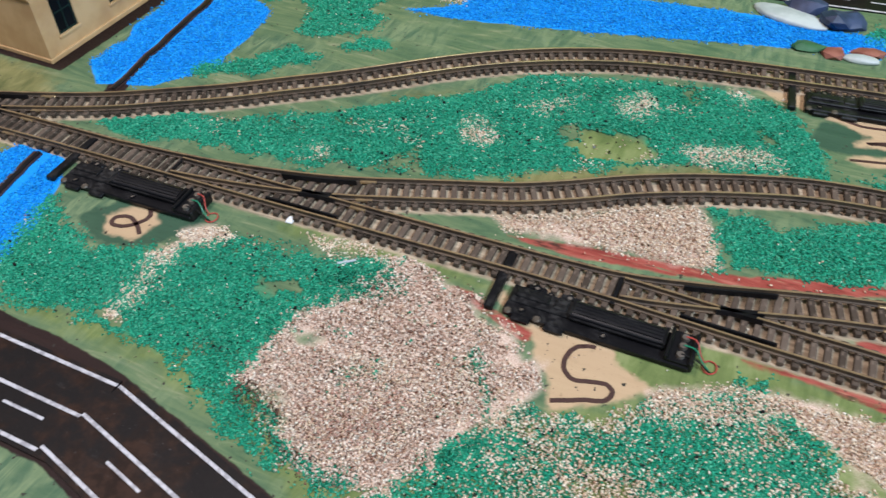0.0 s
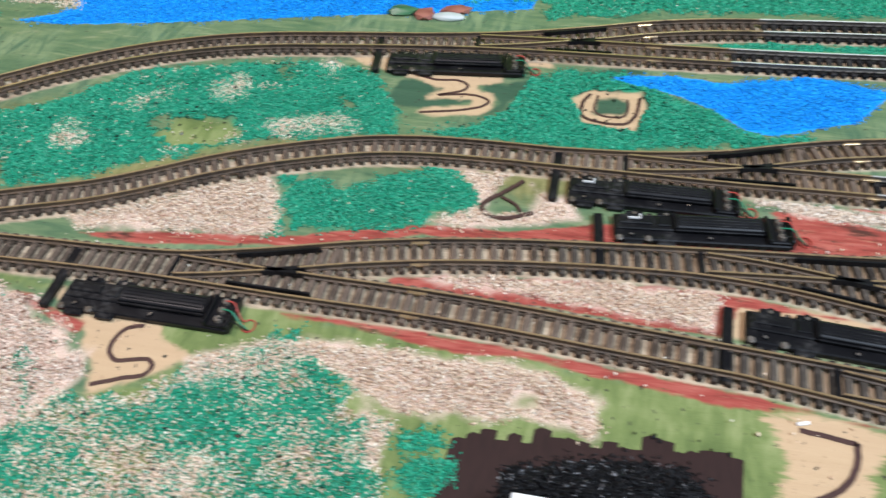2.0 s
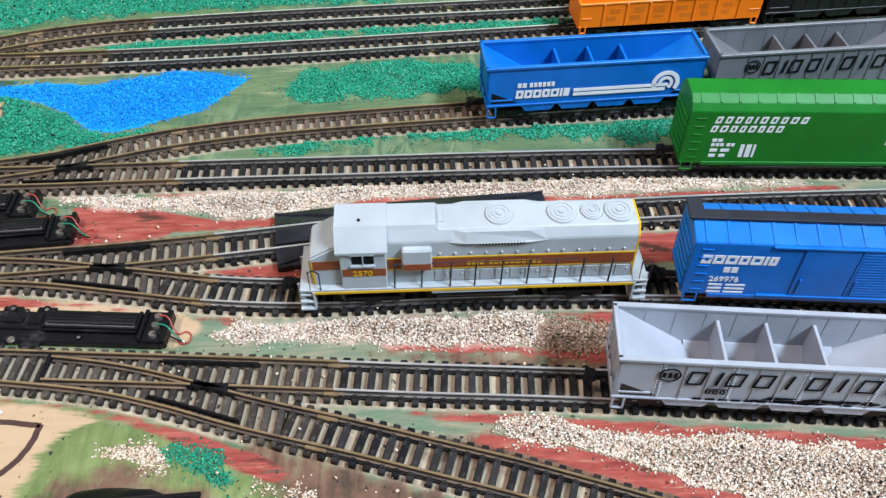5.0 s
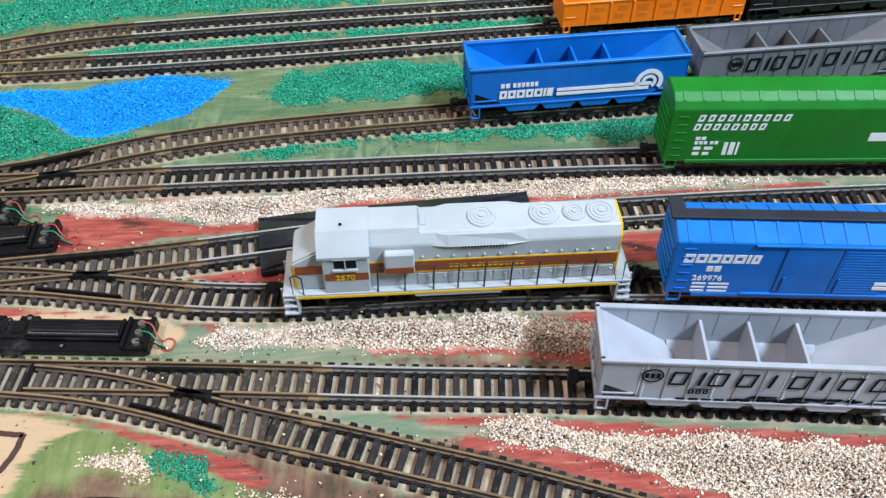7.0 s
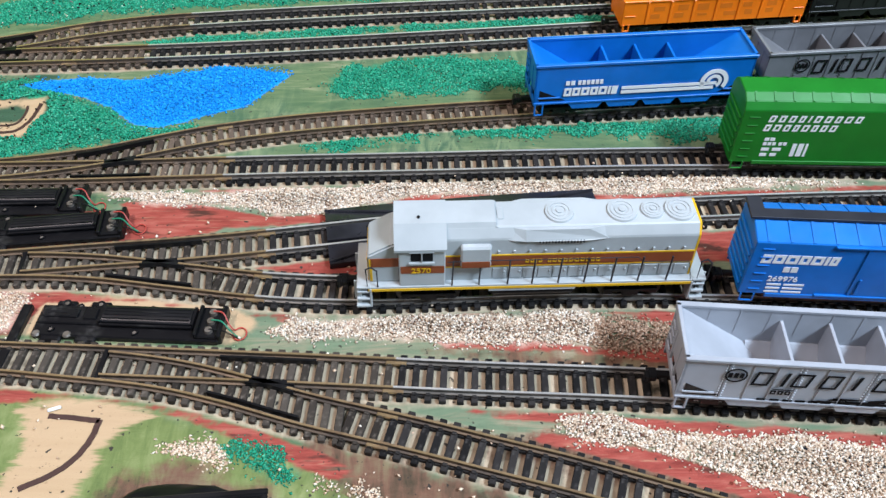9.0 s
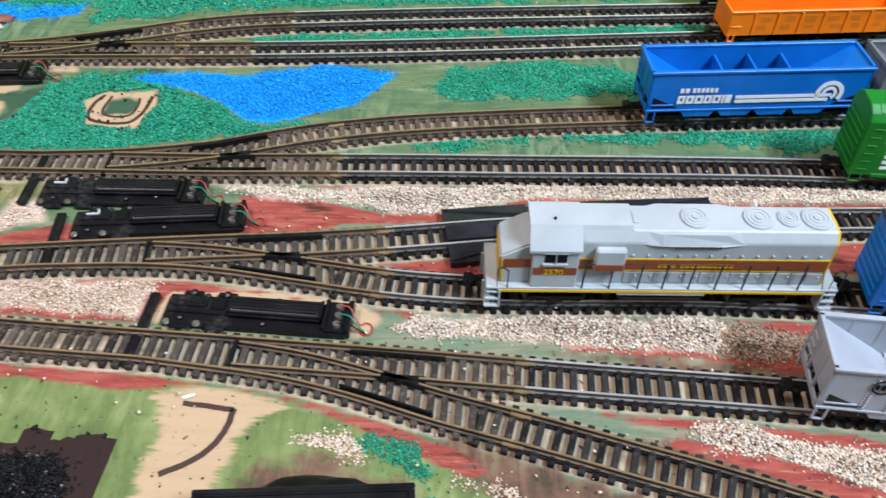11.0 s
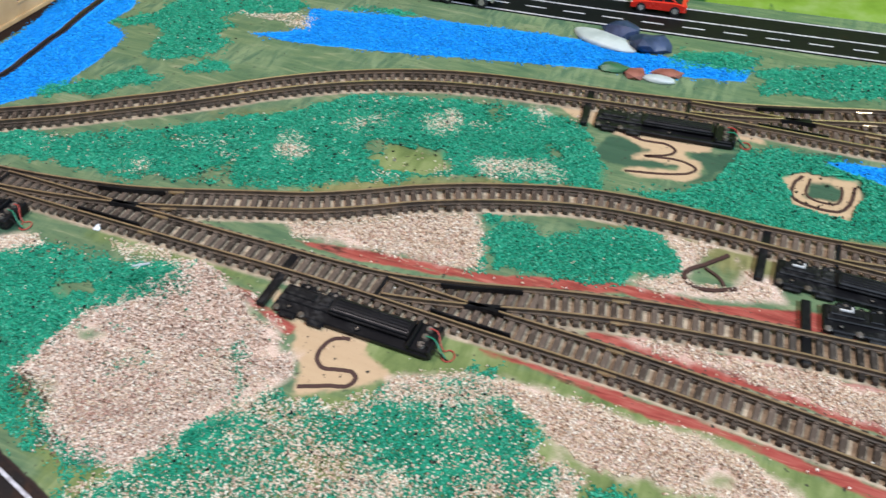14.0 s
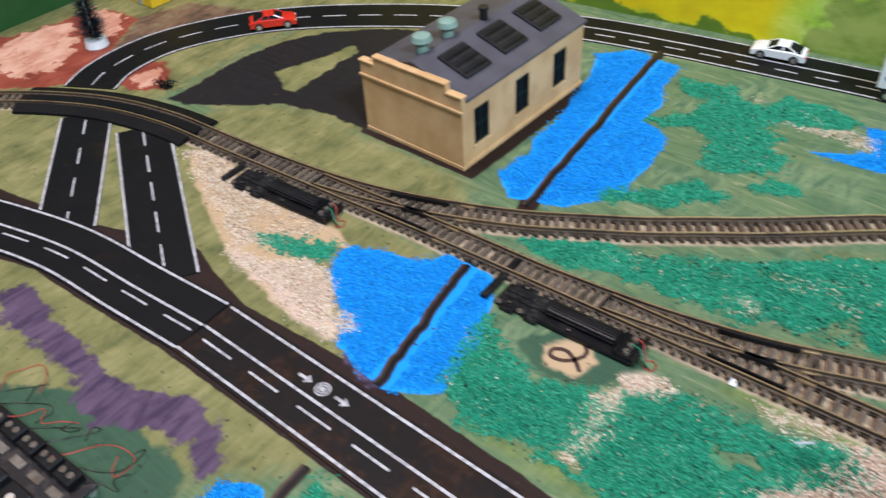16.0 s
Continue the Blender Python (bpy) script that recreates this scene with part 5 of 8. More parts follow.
old = lambda x: (M_BRASS, "brown")
nickel = lambda x: (M_NICKEL, "black")
black_yard = lambda x: (M_NICKEL, "black") if x > 285 else (M_BRASS, "black")
lay_route(MAIN, 0, CUT["one"][0], old)
lay_route(MAIN, CUT["one"][1], CUT["two"][0], old)
lay_route(MAIN, CUT["two"][1], CUT["five"][0], old)
lay_route(MAIN, CUT["five"][1], CUT["seven"][0], old)
lay_route(MAIN, CUT["seven"][1], len(MAIN) - 1, black_yard)
lay_route(FAR, CUT["one"][2], CUT["three"][0], old)
lay_route(FAR, CUT["three"][1], at_x(FAR, 183), old)
lay_route(FAR, at_x(FAR, 183), len(FAR) - 1, nickel)
lay_route(FAR_UP, CUT["three"][2], at_x(FAR_UP, 197), old)
lay_route(FAR_UP, at_x(FAR_UP, 197), len(FAR_UP) - 1, nickel)
lay_route(MIDDLE, CUT["two"][2], CUT["six"][0], old)
lay_route(MIDDLE, CUT["six"][1], len(MIDDLE) - 1, nickel)
lay_route(MIDDLE_UP, CUT["six"][2], len(MIDDLE_UP) - 1, lambda x: (M_NICKEL, "black") if x > 380 else (M_BRASS, "brown"))
lay_route(INNER, CUT["five"][2], CUT["eight"][0], old)
lay_route(INNER, CUT["eight"][1], len(INNER) - 1, black_yard)
lay_route(INNER_LOW, CUT["eight"][2], len(INNER_LOW) - 1, black_yard)
lay_route(NEAR_LOW, CUT["seven"][2], len(NEAR_LOW) - 1, lambda x: (M_BRASS, "black"))

# ---------------------------------------------------------------- roads


def road_print(name, dark, brown, worn):
    """Dark printed card, browned in patches, scuffed and dusty."""
    m = Mat(name, 0.5, 0.0, 0.16)
    patch = m.step(m.math("ADD", m.math("MULTIPLY", m.noise(26, 4, 0.6), 0.6), m.math("MULTIPLY", m.noise(120, 4, 0.65), 0.4)), 0.56 - worn, 0.68 - worn)
    c = m.mix(m.noise(900, 2), dark, tuple(v * 2.0 for v in dark))
    c = m.mix(patch, c, m.mix(m.step(m.noise(300, 4), 0.35, 0.65), tuple(v * 0.45 for v in brown), brown))
    c = m.mix(m.math("MULTIPLY", m.step(m.noise(160, 5, 0.7, stretch=(0.5, 2.0, 1)), 0.62, 0.74), 0.35), c, (0.06, 0.052, 0.05))
    c = m.mix(m.step(m.noise(1400, 2), 0.72, 0.78), c, (0.09, 0.085, 0.085))
    m.colour(c)
    m.roughness(m.math("ADD", m.math("MULTIPLY", m.noise(70, 4), 0.4), 0.3))
    m.bump(m.noise(1200, 3), 0.25, 0.0001)
    return m.m


M_ROAD = road_print("printed_road", (0.0035, 0.0035, 0.004), (0.02, 0.011, 0.008), 0.0)
M_ROAD_AGED = road_print("aged_road", (0.006, 0.005, 0.005), (0.034, 0.016, 0.01), 0.1)
m = Mat("road_marking", 0.55)
M_LINE = m.colour(m.mix(m.step(m.noise(500, 3), 0.35, 0.6), (0.3, 0.285, 0.3), (0.52, 0.5, 0.52))).m


def ribbon(bm, line, half, z0, z1):
    sweep(bm, line, [(-half, z0), (half, z0), (half, z1), (-half, z1)])


def road_strip(points, half, solid, dashed, label, z=0.0, step=4.0, dash=(7, 7), first=3, material=None):
    """A printed road strip with its solid and dashed lines at the given offsets from its middle."""
    line = spline(points, step)
    bm = bmesh.new()
    ribbon(bm, line, half, 0.05, 0.5 + z)
    ob = tagged(new("road", mesh_of("road", bm, material or M_ROAD)), label, "road", kind="structure")
    for o in solid:
        bm = bmesh.new()
        ribbon(bm, beside(line, o), 0.54, 0.5 + z, 0.62 + z)
        part("road_line", bm, M_LINE, ob)
    fine = spline(points, 1.0)
    for o in dashed:
        s = first
        while s + dash[0] < len(fine):
            bm = bmesh.new()
            a, b = int(round(s)), int(round(s + dash[0]))
            ribbon(bm, beside(fine[a : b + 1], o), 0.46, 0.5 + z, 0.62 + z)
            part("road_dash", bm, M_LINE, ob)
            s += sum(dash)
    return ob


ROAD_LABEL = "dark printed road strip with white lines"
road_strip([(-275.6, 86.4), (-200, 85.4), (-115.6, 84.3)], 14.6, (-12.8, 0.3, 12.7), (-4.7,), ROAD_LABEL, 0.28, 4, (15.6, 10.1), 5, M_ROAD_AGED)
road_strip([(-276.6, 86.3), (-316, 83.7), (-360, 81), (-398, 73), (-440, 61)], 14.6, (13.2, 0.0, -13.2), (4.2,), "dark printed road strip, cut and bent at a joint", 0.3, 4, (15, 10.2), 2)
road_strip([(-117.6, 85.3), (-61.4, 70.9), (30, 47.5)], 14.8, (-12.7, 0.2, 12.1), (-4.7,), "dark printed road strip, cut and turned at a joint", 0.44, 4, (14, 10.5), 18, M_ROAD_AGED)
road_strip([(-450, 149), (-379.7, 93.2), (-372, 87)], 13.4, (-12.8, 12.8), (0,), ROAD_LABEL, 0.0, 4, (14.5, 12.2), 6)
road_strip([(-414, 158), (-316, 98), (-309, 93.7)], 13.4, (-12.8, 12.8), (0,), ROAD_LABEL, 0.03, 4, (14.5, 9.5), 3)
road_strip([(-474, 166), (-483, 185), (-484, 220), (-467, 258), (-439, 291), (-378, 334), (-320, 361)], 16, (-15.2, 15.2), (0,), ROAD_LABEL, 0.0, 4, (14, 8))
road_strip([(-318, 362), (-284, 374.5), (-233, 385), (-172, 394), (-127, 400), (8, 411), (62, 416.5), (104, 421), (260, 438), (600, 478)], 15, (-14, 14, 1.4), (-6,), ROAD_LABEL, 0.02, 6, (11, 9))
# arrows and the round cover plate on the near road
bm = bmesh.new()
cyl(bm, pose(-217.8, 91.3, 0.82), 3.0, 0.2, 24)
ob = part("manhole_cover", bm, M_LINE, tagged(thing("road_markings", label="white arrows and round plate printed on road", category="road marking")))
marks = ob.parent
for x in (-226.4, -208.8):
    bm = bmesh.new()
    plate(bm, [(x - 3.2, 90.8), (x + 0.5, 90.8), (x + 0.5, 89.4), (x + 3.4, 91.4), (x + 0.5, 93.4), (x + 0.5, 92.0), (x - 3.2, 92.0)], 0.7, 0.9)
    part("arrow", bm, M_LINE, marks)
bm = bmesh.new()
for r in (1.2, 2.2):
    n = 24
    ring = [(r * math.cos(2 * math.pi * k / n), r * math.sin(2 * math.pi * k / n)) for k in range(n + 1)]
    sweep(bm, np.array(ring) + np.array((-217.8, 91.3)), [(-0.18, 0), (0.18, 0), (0.18, 0.1), (-0.18, 0.1)], 0.92)
part("plate_rings", bm, M_ROAD, marks)

# level crossing: black plates between and beside the rails
i0, i1 = at_x(MAIN, -492), at_x(MAIN, -382)
cross = thing("level_crossing", label="black plastic road crossing plates round curved rails", category="model track")
for o, h in ((0, 3.0), (9.4, 3.6), (-9.4, 3.6)):
    bm = bmesh.new()
    sweep(bm, beside(MAIN[i0:i1:3], o), [(-h, 0.4), (h, 0.4), (h - 0.3, 3.0 if o <= 0 else 1.6), (-h + 0.3, 3.0 if o >= 0 else 1.6)])
    part("crossing_plate", bm, M_ROAD, cross)

# the joint between the two boards, painted dark brown
m = Mat("dark_brown_paint", 0.5)
M_DARKBROWN = m.colour(m.mix(m.noise(200, 4, stretch=(3, 0.4, 1)), (0.016, 0.009, 0.008), (0.09, 0.045, 0.035))).m
for a, b in (((-236, 372), (-218.6, 216)), ((-216.5, 171), (-204, 104)), ((-200, 66), (-190, -20))):
    n = 40
    line = np.stack([np.linspace(a[0], b[0], n) + 1.6 * (hash_noise(np.arange(n) * 1.0, np.zeros(n), 2.3, 9) - 0.5), np.linspace(a[1], b[1], n)], 1)
    bm = bmesh.new()
    ribbon(bm, line, 1.9, -0.2, 0.8)
    ob = tagged(new("board_joint", mesh_of("board_joint", bm, M_DARKBROWN)), "dark brown strip over the joint of two boards", "strip", kind="structure")
    bm = bmesh.new()
    ribbon(bm, line + np.array((0.6, 0)), 0.9, 0.8, 1.3)
    part("joint_edge", bm, M_BLACK, ob)

m = Mat("dark_brown_wash", 0.6, 0.0, 0.2)
M_DARKBROWN_FLAT = m.colour(m.mix(m.noise(300, 4, stretch=(3, 0.4, 1)), (0.014, 0.0075, 0.007), (0.04, 0.019, 0.016))).m
# marker strokes: the painted numbers beside the switches
m = Mat("brown_marker", 0.6)
M_MARKER = m.colour(m.mix(m.noise(400, 3), (0.035, 0.015, 0.012), (0.075, 0.035, 0.028))).m


def stroke(points, half, label, high=0.18):
    bm = bmesh.new()
    line = spline(points, 0.8)
    line = line + 0.35 * half * (np.stack([hash_noise(line[:, 0], line[:, 1], 1.1, 3), hash_noise(line[:, 0], line[:, 1], 1.1, 8)], 1) - 0.5)
    sweep(bm, line, [(-half, 0), (half, 0), (half, high), (-half, high)], 0.05)
    return tagged(new("marker_stroke", mesh_of("marker_stroke", bm, M_MARKER)), label, "number", group="switch numbers")


stroke([(4.5, 165), (2, 164.6), (-1, 162.6), (-2.2, 159), (-1.5, 154), (2, 151.5), (6.5, 152.6), (11.5, 153.5), (13.6, 151.4), (12.2, 148), (7, 146), (-1.5, 142)], 0.72, "brown hand-drawn number on bare tan plywood")
stroke([(196, 164), (203, 163.4), (210.5, 162.3)], 0.8, "brown hand-drawn number on bare tan plywood")
stroke([(210.5, 162.6), (209.5, 156), (206.5, 150), (201, 145.2), (195, 142)], 0.85, "brown hand-drawn number on bare tan plywood")
stroke([(109.5, 251.4), (106.1, 247.4), (102.9, 243.8), (98.0, 238.7), (97.0, 235.6), (98.5, 233.1), (102.0, 231.1), (106.6, 231.5), (111.0, 233.5), (114.6, 235.6)], 0.7, "dark hand-drawn number on pale gravel", 0.9)
stroke([(103.1, 241.8), (107.0, 239.7), (109.3, 237.6), (110.6, 235.3)], 0.5, "dark hand-drawn number on pale gravel", 0.8)
stroke([(48, 312.4), (56, 311.2), (65, 308.7), (74.8, 309.5), (79, 306.6), (77.6, 303), (68, 298.2), (74, 299.6), (83, 300.4), (89, 297.5), (87.5, 294), (78.6, 289.6), (63.3, 285.8)], 0.6, "brown hand-drawn number on bare tan plywood")
stroke([(128.5, 309), (126, 303), (126.5, 294), (133, 291), (143, 291.6), (146.5, 297), (148, 309)], 0.7, "brown hand-drawn number on bare tan plywood")
stroke([(131.5, 308.5), (131, 298), (134, 295.4), (142, 296), (143.6, 303), (143, 307.5)], 0.5, "brown hand-drawn number on bare tan plywood")
stroke([(-162, 163.2), (-157, 162.6), (-154, 159), (-155.5, 154.5), (-160, 151), (-164, 151), (-164.6, 154), (-160.5, 156), (-155, 153.5), (-151.5, 150.6)], 0.8, "brown hand-drawn number on bare tan plywood")

# ---------------------------------------------------------------- rolling stock
M_GREY = plastic("light_grey_paint", (0.41, 0.445, 0.46), 0.42, 0.08)
M_MAROON = plastic("maroon_paint", (0.24, 0.058, 0.018), 0.45, 0.12)
M_YELLOW = plastic("yellow_paint", (0.72, 0.42, 0.012), 0.42, 0.1)
M_CAR_BLUE = plastic("blue_plastic", (0.003, 0.15, 0.54), 0.34, 0.12)
M_CAR_GREEN = plastic("green_plastic", (0.005, 0.175, 0.013), 0.45, 0.12)
M_CAR_ORANGE = plastic("orange_plastic", (0.95, 0.2, 0.006), 0.36, 0.1)
M_RIVET_LIGHT = plastic("pale_rivet", (0.6, 0.62, 0.66), 0.35, 0.1)
M_CAR_SILVER = plastic("silver_plastic", (0.36, 0.385, 0.43), 0.32, 0.1)
M_CAR_LEAD = plastic("lead_grey_plastic", (0.17, 0.175, 0.19), 0.36, 0.14)
M_LETTER_WHITE = plastic("white_print", (0.82, 0.83, 0.84), 0.5, 0.05)
M_LETTER_BLACK = plastic("black_print", (0.006, 0.006, 0.007), 0.75, 0.1, 0.08)
M_ROOFWALK = plastic("dark_grey_plastic", (0.02, 0.021, 0.028), 0.5, 0.2)
M_WHEEL = rail_metal("blackened_wheel", (0.18, 0.17, 0.16), (0.03, 0.028, 0.026), 0.42)
m = Mat("dark_glass", 0.4, 0.0, 0.12)
M_GLASS = m.colour((0.006, 0.007, 0.009)).m


def bogie(parent, x, z=RAIL_TOP, wheels=(-5.5, 5.5)):
    """A four-wheel truck: side frames with springs, bolster, two axles with flanged wheels."""
    bm = bmesh.new()
    for s in (-1, 1):
        y0, y1 = sorted((s * 5.8, s * 7.2))
        box(bm, -8.2, 8.2, y0, y1, z + 2.6, z + 3.9, 0.25)
        box(bm, -2.6, 2.6, y0, y1, z + 1.0, z + 3.0, 0.25)
        for k in wheels:
            box(bm, k - 1.3, k + 1.3, y0, y1 + 0.2 * s if s > 0 else y1, z + 1.5, z + 3.7, 0.3)
    box(bm, -1.6, 1.6, -6.2, 6.2, z + 2.4, z + 4.2, 0.2)
    ob = part("bogie", bm, M_BLACK, parent)
    ob.matrix_basis = pose(x * MM, 0, 0)
    for k in wheels:
        bm = bmesh.new()
        cyl(bm, pose(k, 0, z + 2.65, 90), 0.6, 11, 8)
        for s in (-1, 1):
            cyl(bm, pose(k, s * 4.9, z + 2.65, 90), 2.65, 1.6, 20)
            cyl(bm, pose(k, s * 4.0, z + 2.65, 90), 3.2, 0.5, 20)
        part("wheelset", bm, M_WHEEL, ob)
    return ob


def coupler(parent, x, s):
    """A boxy knuckle coupler on its shank."""
    bm = bmesh.new()
    box(bm, min(x, x + s * 5), max(x, x + s * 5), -0.9, 0.9, RAIL_TOP + 3.4, RAIL_TOP + 4.8, 0.2)
    box(bm, min(x + s * 4, x + s * 7), max(x + s * 4, x + s * 7), -1.8, 1.8, RAIL_TOP + 2.6, RAIL_TOP + 5.0, 0.4)
    box(bm, min(x + s * 6, x + s * 7.4), max(x + s * 6, x + s * 7.4), -2.3, 0.4, RAIL_TOP + 2.2, RAIL_TOP + 5.4, 0.3)
    return part("coupler", bm, M_BLACK, parent)


def block_word(parent, x0, y, z0, widths, height, gap, material, slant=0.0, name="lettering", side=-1, stroke=None):
    """A company name as a row of plain shapes, one for each letter, lying on the side wall: solid blocks, or open frames of that stroke."""
    bm = bmesh.new()
    t = 0.12

    def bar(xa, xb, za, zb):
        v = [(xa + slant * (za - z0) / height, za), (xb + slant * (za - z0) / height, za), (xb + slant * (zb - z0) / height, zb), (xa + slant * (zb - z0) / height, zb)]
        f = [bm.verts.new((p, y + side * t, q)) for p, q in v]
        g = [bm.verts.new((p, y + side * t * 0.1, q)) for p, q in v]
        bm.faces.new(f)
        for k in range(4):
            bm.faces.new((f[k], g[k], g[(k + 1) % 4], f[(k + 1) % 4]))

    x = x0
    for w in widths:
        if w <= 0:
            x -= w
            continue
        if stroke and w > 2.4 * stroke:
            bar(x, x + stroke, z0, z0 + height)
            bar(x + w - stroke, x + w, z0, z0 + height)
            bar(x + stroke, x + w - stroke, z0, z0 + stroke)
            bar(x + stroke, x + w - stroke, z0 + height - stroke, z0 + height)
        else:
            bar(x, x + w, z0, z0 + height)
        x += w + gap
    bmesh.ops.recalc_face_normals(bm, faces=list(bm.faces))
    return part(name, bm, material, parent)


def ring_mark(parent, x, y, z, r, material):
    """A round emblem as a plain ring with a bar across it."""
    bm = bmesh.new()
    n = 28
    for k in range(n):
        a, b = 2 * math.pi * k / n, 2 * math.pi * (k + 1) / n
        f = [bm.verts.new((x + q * math.cos(c), y, z + q * math.sin(c))) for q, c in ((r, a), (r, b), (r - 0.5, b), (r - 0.5, a))]
        g = [bm.verts.new((v.co.x, y + 0.11, v.co.z)) for v in f]
        bm.faces.new(f)
        for i in range(4):
            bm.faces.new((f[i], g[i], g[(i + 1) % 4], f[(i + 1) % 4]))
    for k in (-1, 0, 1):
        box(bm, x + k * 1.5 - 0.5, x + k * 1.5 + 0.5, y, y + 0.11, z - 1.0, z + 1.0)
    bmesh.ops.recalc_face_normals(bm, faces=list(bm.faces))
    return part("company_mark", bm, material, parent)


def written(parent, text, x, y, z, size, material, name="number"):
    """Readable figures on a side wall that faces -y."""
    cu = bpy.data.curves.new(name, "FONT")
    cu.body, cu.size, cu.extrude, cu.offset = text, size * MM, 0.06 * MM, 0.012 * size * MM
    tmp = bpy.data.objects.new(name, cu)
    me = bpy.data.meshes.new_from_object(tmp)
    bpy.data.objects.remove(tmp)
    me.materials.clear()
    me.materials.append(material)
    ob = new(name, me)
    ob.parent = parent
    ob.matrix_basis = pose(x * MM, (y - 0.1) * MM, z * MM, 90, 0, 0)
    return ob


def bars_logo(parent, x0, x1, z, y, r, cx, material):
    """Two long bars that end in an open double ring."""
    bm = bmesh.new()
    for k in (0, 1):
        box(bm, x0, x1 - k * 0.8, y - 0.13, y + 0.02, z - 0.75 - 1.9 * k, z + 0.55 - 1.9 * k)
    for rr, w, a0, a1 in ((r, 0.85, -35, 205), (r * 0.5, 0.65, -60, 190)):
        n = 22
        angs = [radians(a0 + (a1 - a0) * k / n) for k in range(n + 1)]
        for p, q in zip(angs, angs[1:]):
            vs = []
            for yy in (y - 0.13, y + 0.02):
                vs.append([bm.verts.new((cx + f * math.cos(a), yy, z + 0.6 + f * math.sin(a))) for f, a in ((rr - w, p), (rr + w, p), (rr + w, q), (rr - w, q))])
            bm.faces.new(vs[0])
            for k in range(4):
                bm.faces.new((vs[0][k], vs[1][k], vs[1][(k + 1) % 4], vs[0][(k + 1) % 4]))
    bmesh.ops.recalc_face_normals(bm, faces=list(bm.faces))
    return part("company_mark", bm, material, parent)


def ladder(parent, x, y, z0, z1, material, w=3.4):
    for k, z in enumerate(np.linspace(z0, z1, 6)):
        bm = bmesh.new()
        box(bm, x - w / 2, x + w / 2, y - 0.3, y + 0.1, z - 0.15, z + 0.15, 0.05)
        part("rung", bm, material, parent)


def on_route(line, x):
    i = at_x(line, x)
    t = tangents(line)[i]
    return line[i][0], line[i][1], math.degrees(math.atan2(t[1], t[0]))


# --- locomotive -----------------------------------------------------------
def locomotive(x, y, rz):
    """A road-switcher diesel, nose towards -x; its middle is at the origin."""
    ob = thing("diesel_locomotive", x, y, 0, rz, "light grey, maroon and yellow diesel locomotive standing on the track", "locomotive")
    Z = RAIL_TOP
    L = 53.5
    # walkway deck and sill
    bm = bmesh.new()
    box(bm, -L + 4.5, L - 5, -8.5, 8.5, Z + 6.6, Z + 9.2, 0.25)
    deck = part("deck", bm, M_GREY, ob)
    for s in (-1, 1):
        bm = bmesh.new()
        box(bm, -L + 4.6, L - 5.1, s * 8.5 - 0.12, s * 8.5 + 0.12, Z + 6.9, Z + 8.1, 0.05)
        part("sill_stripe", bm, M_YELLOW, deck, "yellow sill stripe")
        bm = bmesh.new()
        prism(bm, [(s * 8.45, Z + 5.9), (s * 8.45, Z + 6.8), (s * 7.4, Z + 6.8), (s * 7.4, Z + 5.9)], -13, 13)
        part("skirt", bm, M_GREY, deck)
    # steps and pilots at both ends
    for e in (-1, 1):
        bm = bmesh.new()
        a, b = sorted((e * (L - 5.5), e * (L - 1.2)))
        box(bm, a, b, -8.6, 8.6, Z + 8.2, Z + 9.3, 0.2)
        a, b = sorted((e * (L - 2.6), e * (L - 1.2)))
        box(bm, a, b, -8.2, 8.2, Z + 1.6, Z + 8.4, 0.2)
        for s in (-1, 1):
            for k, (zz, o) in enumerate(((1.4, 0.9), (3.8, 0.45), (6.2, 0.0))):
                p, q = sorted((s * 5.2, s * (8.6 + o * 0.5)))
                a, b = sorted((e * (L - 5.0), e * (L - 1.3 + o * 0.5)))
                tread = bmesh.new()
                box(tread, a, b, p, q, Z + zz, Z + zz + 0.8, 0.15)
                part("step_tread", tread, M_GREY, ob)
            p, q = sorted((s * 4.9, s * 5.4))
            a, b = sorted((e * (L - 5.2), e * (L - 0.2)))
            box(bm, a, b, p, q, Z + 1.2, Z + 8.3, 0.1)
            a, b = sorted((e * (L - 5.6), e * (L - 5.0)))
            p, q = sorted((s * 5.0, s * 8.8))
            box(bm, a, b, p, q, Z + 1.2, Z + 8.3, 0.1)
        part("end_steps", bm, M_GREY, ob)
        coupler(ob, e * (L - 2), e)
    # underframe, tank, bogies
    bm = bmesh.new()
    box(bm, -L + 6, L - 6, -5.5, 5.5, Z + 4.4, Z + 6.8, 0.3)
    box(bm, -12, 13, -7.2, 7.2, Z + 1.6, Z + 6.0, 1.0)
    cyl(bm, pose(0.5, -7.0, Z + 4.6, 0, 90), 1.1, 24, 12)
    part("fuel_tank", bm, M_BLACK, ob, "black fuel tank")
    bogie(ob, -31, Z, (-7, 7))
    bogie(ob, 31, Z, (-7, 7))
    # long hood
    HW, HT = 6.6, Z + 25.2
    hood = bmesh.new()
    prism(hood, [(-HW, Z + 9.0), (HW, Z + 9.0), (HW, HT - 2.6), (HW - 1.8, HT), (-HW + 1.8, HT), (-HW, HT - 2.6)], -26.5, 47.0)
    bmesh.ops.bevel(hood, geom=list(hood.edges), offset=0.3, segments=1, affect="EDGES")
    hood_ob = part("long_hood", hood, M_GREY, ob)
    for s in (-1, 1):
        bm = bmesh.new()
        box(bm, -26.4, 46.9, s * HW - 0.12, s * HW + 0.12, Z + 14.0, Z + 17.3, 0.04)
        part("maroon_band", bm, M_MAROON, hood_ob, "maroon band along the hood")
        for zz in (13.6, 17.25):
            bm = bmesh.new()
            box(bm, -26.4, 46.9, s * HW - 0.14, s * HW + 0.14, Z + zz, Z + zz + 0.45, 0.04)
            part("pinstripe", bm, M_YELLOW, hood_ob, "thin yellow stripe")
    bm = bmesh.new()
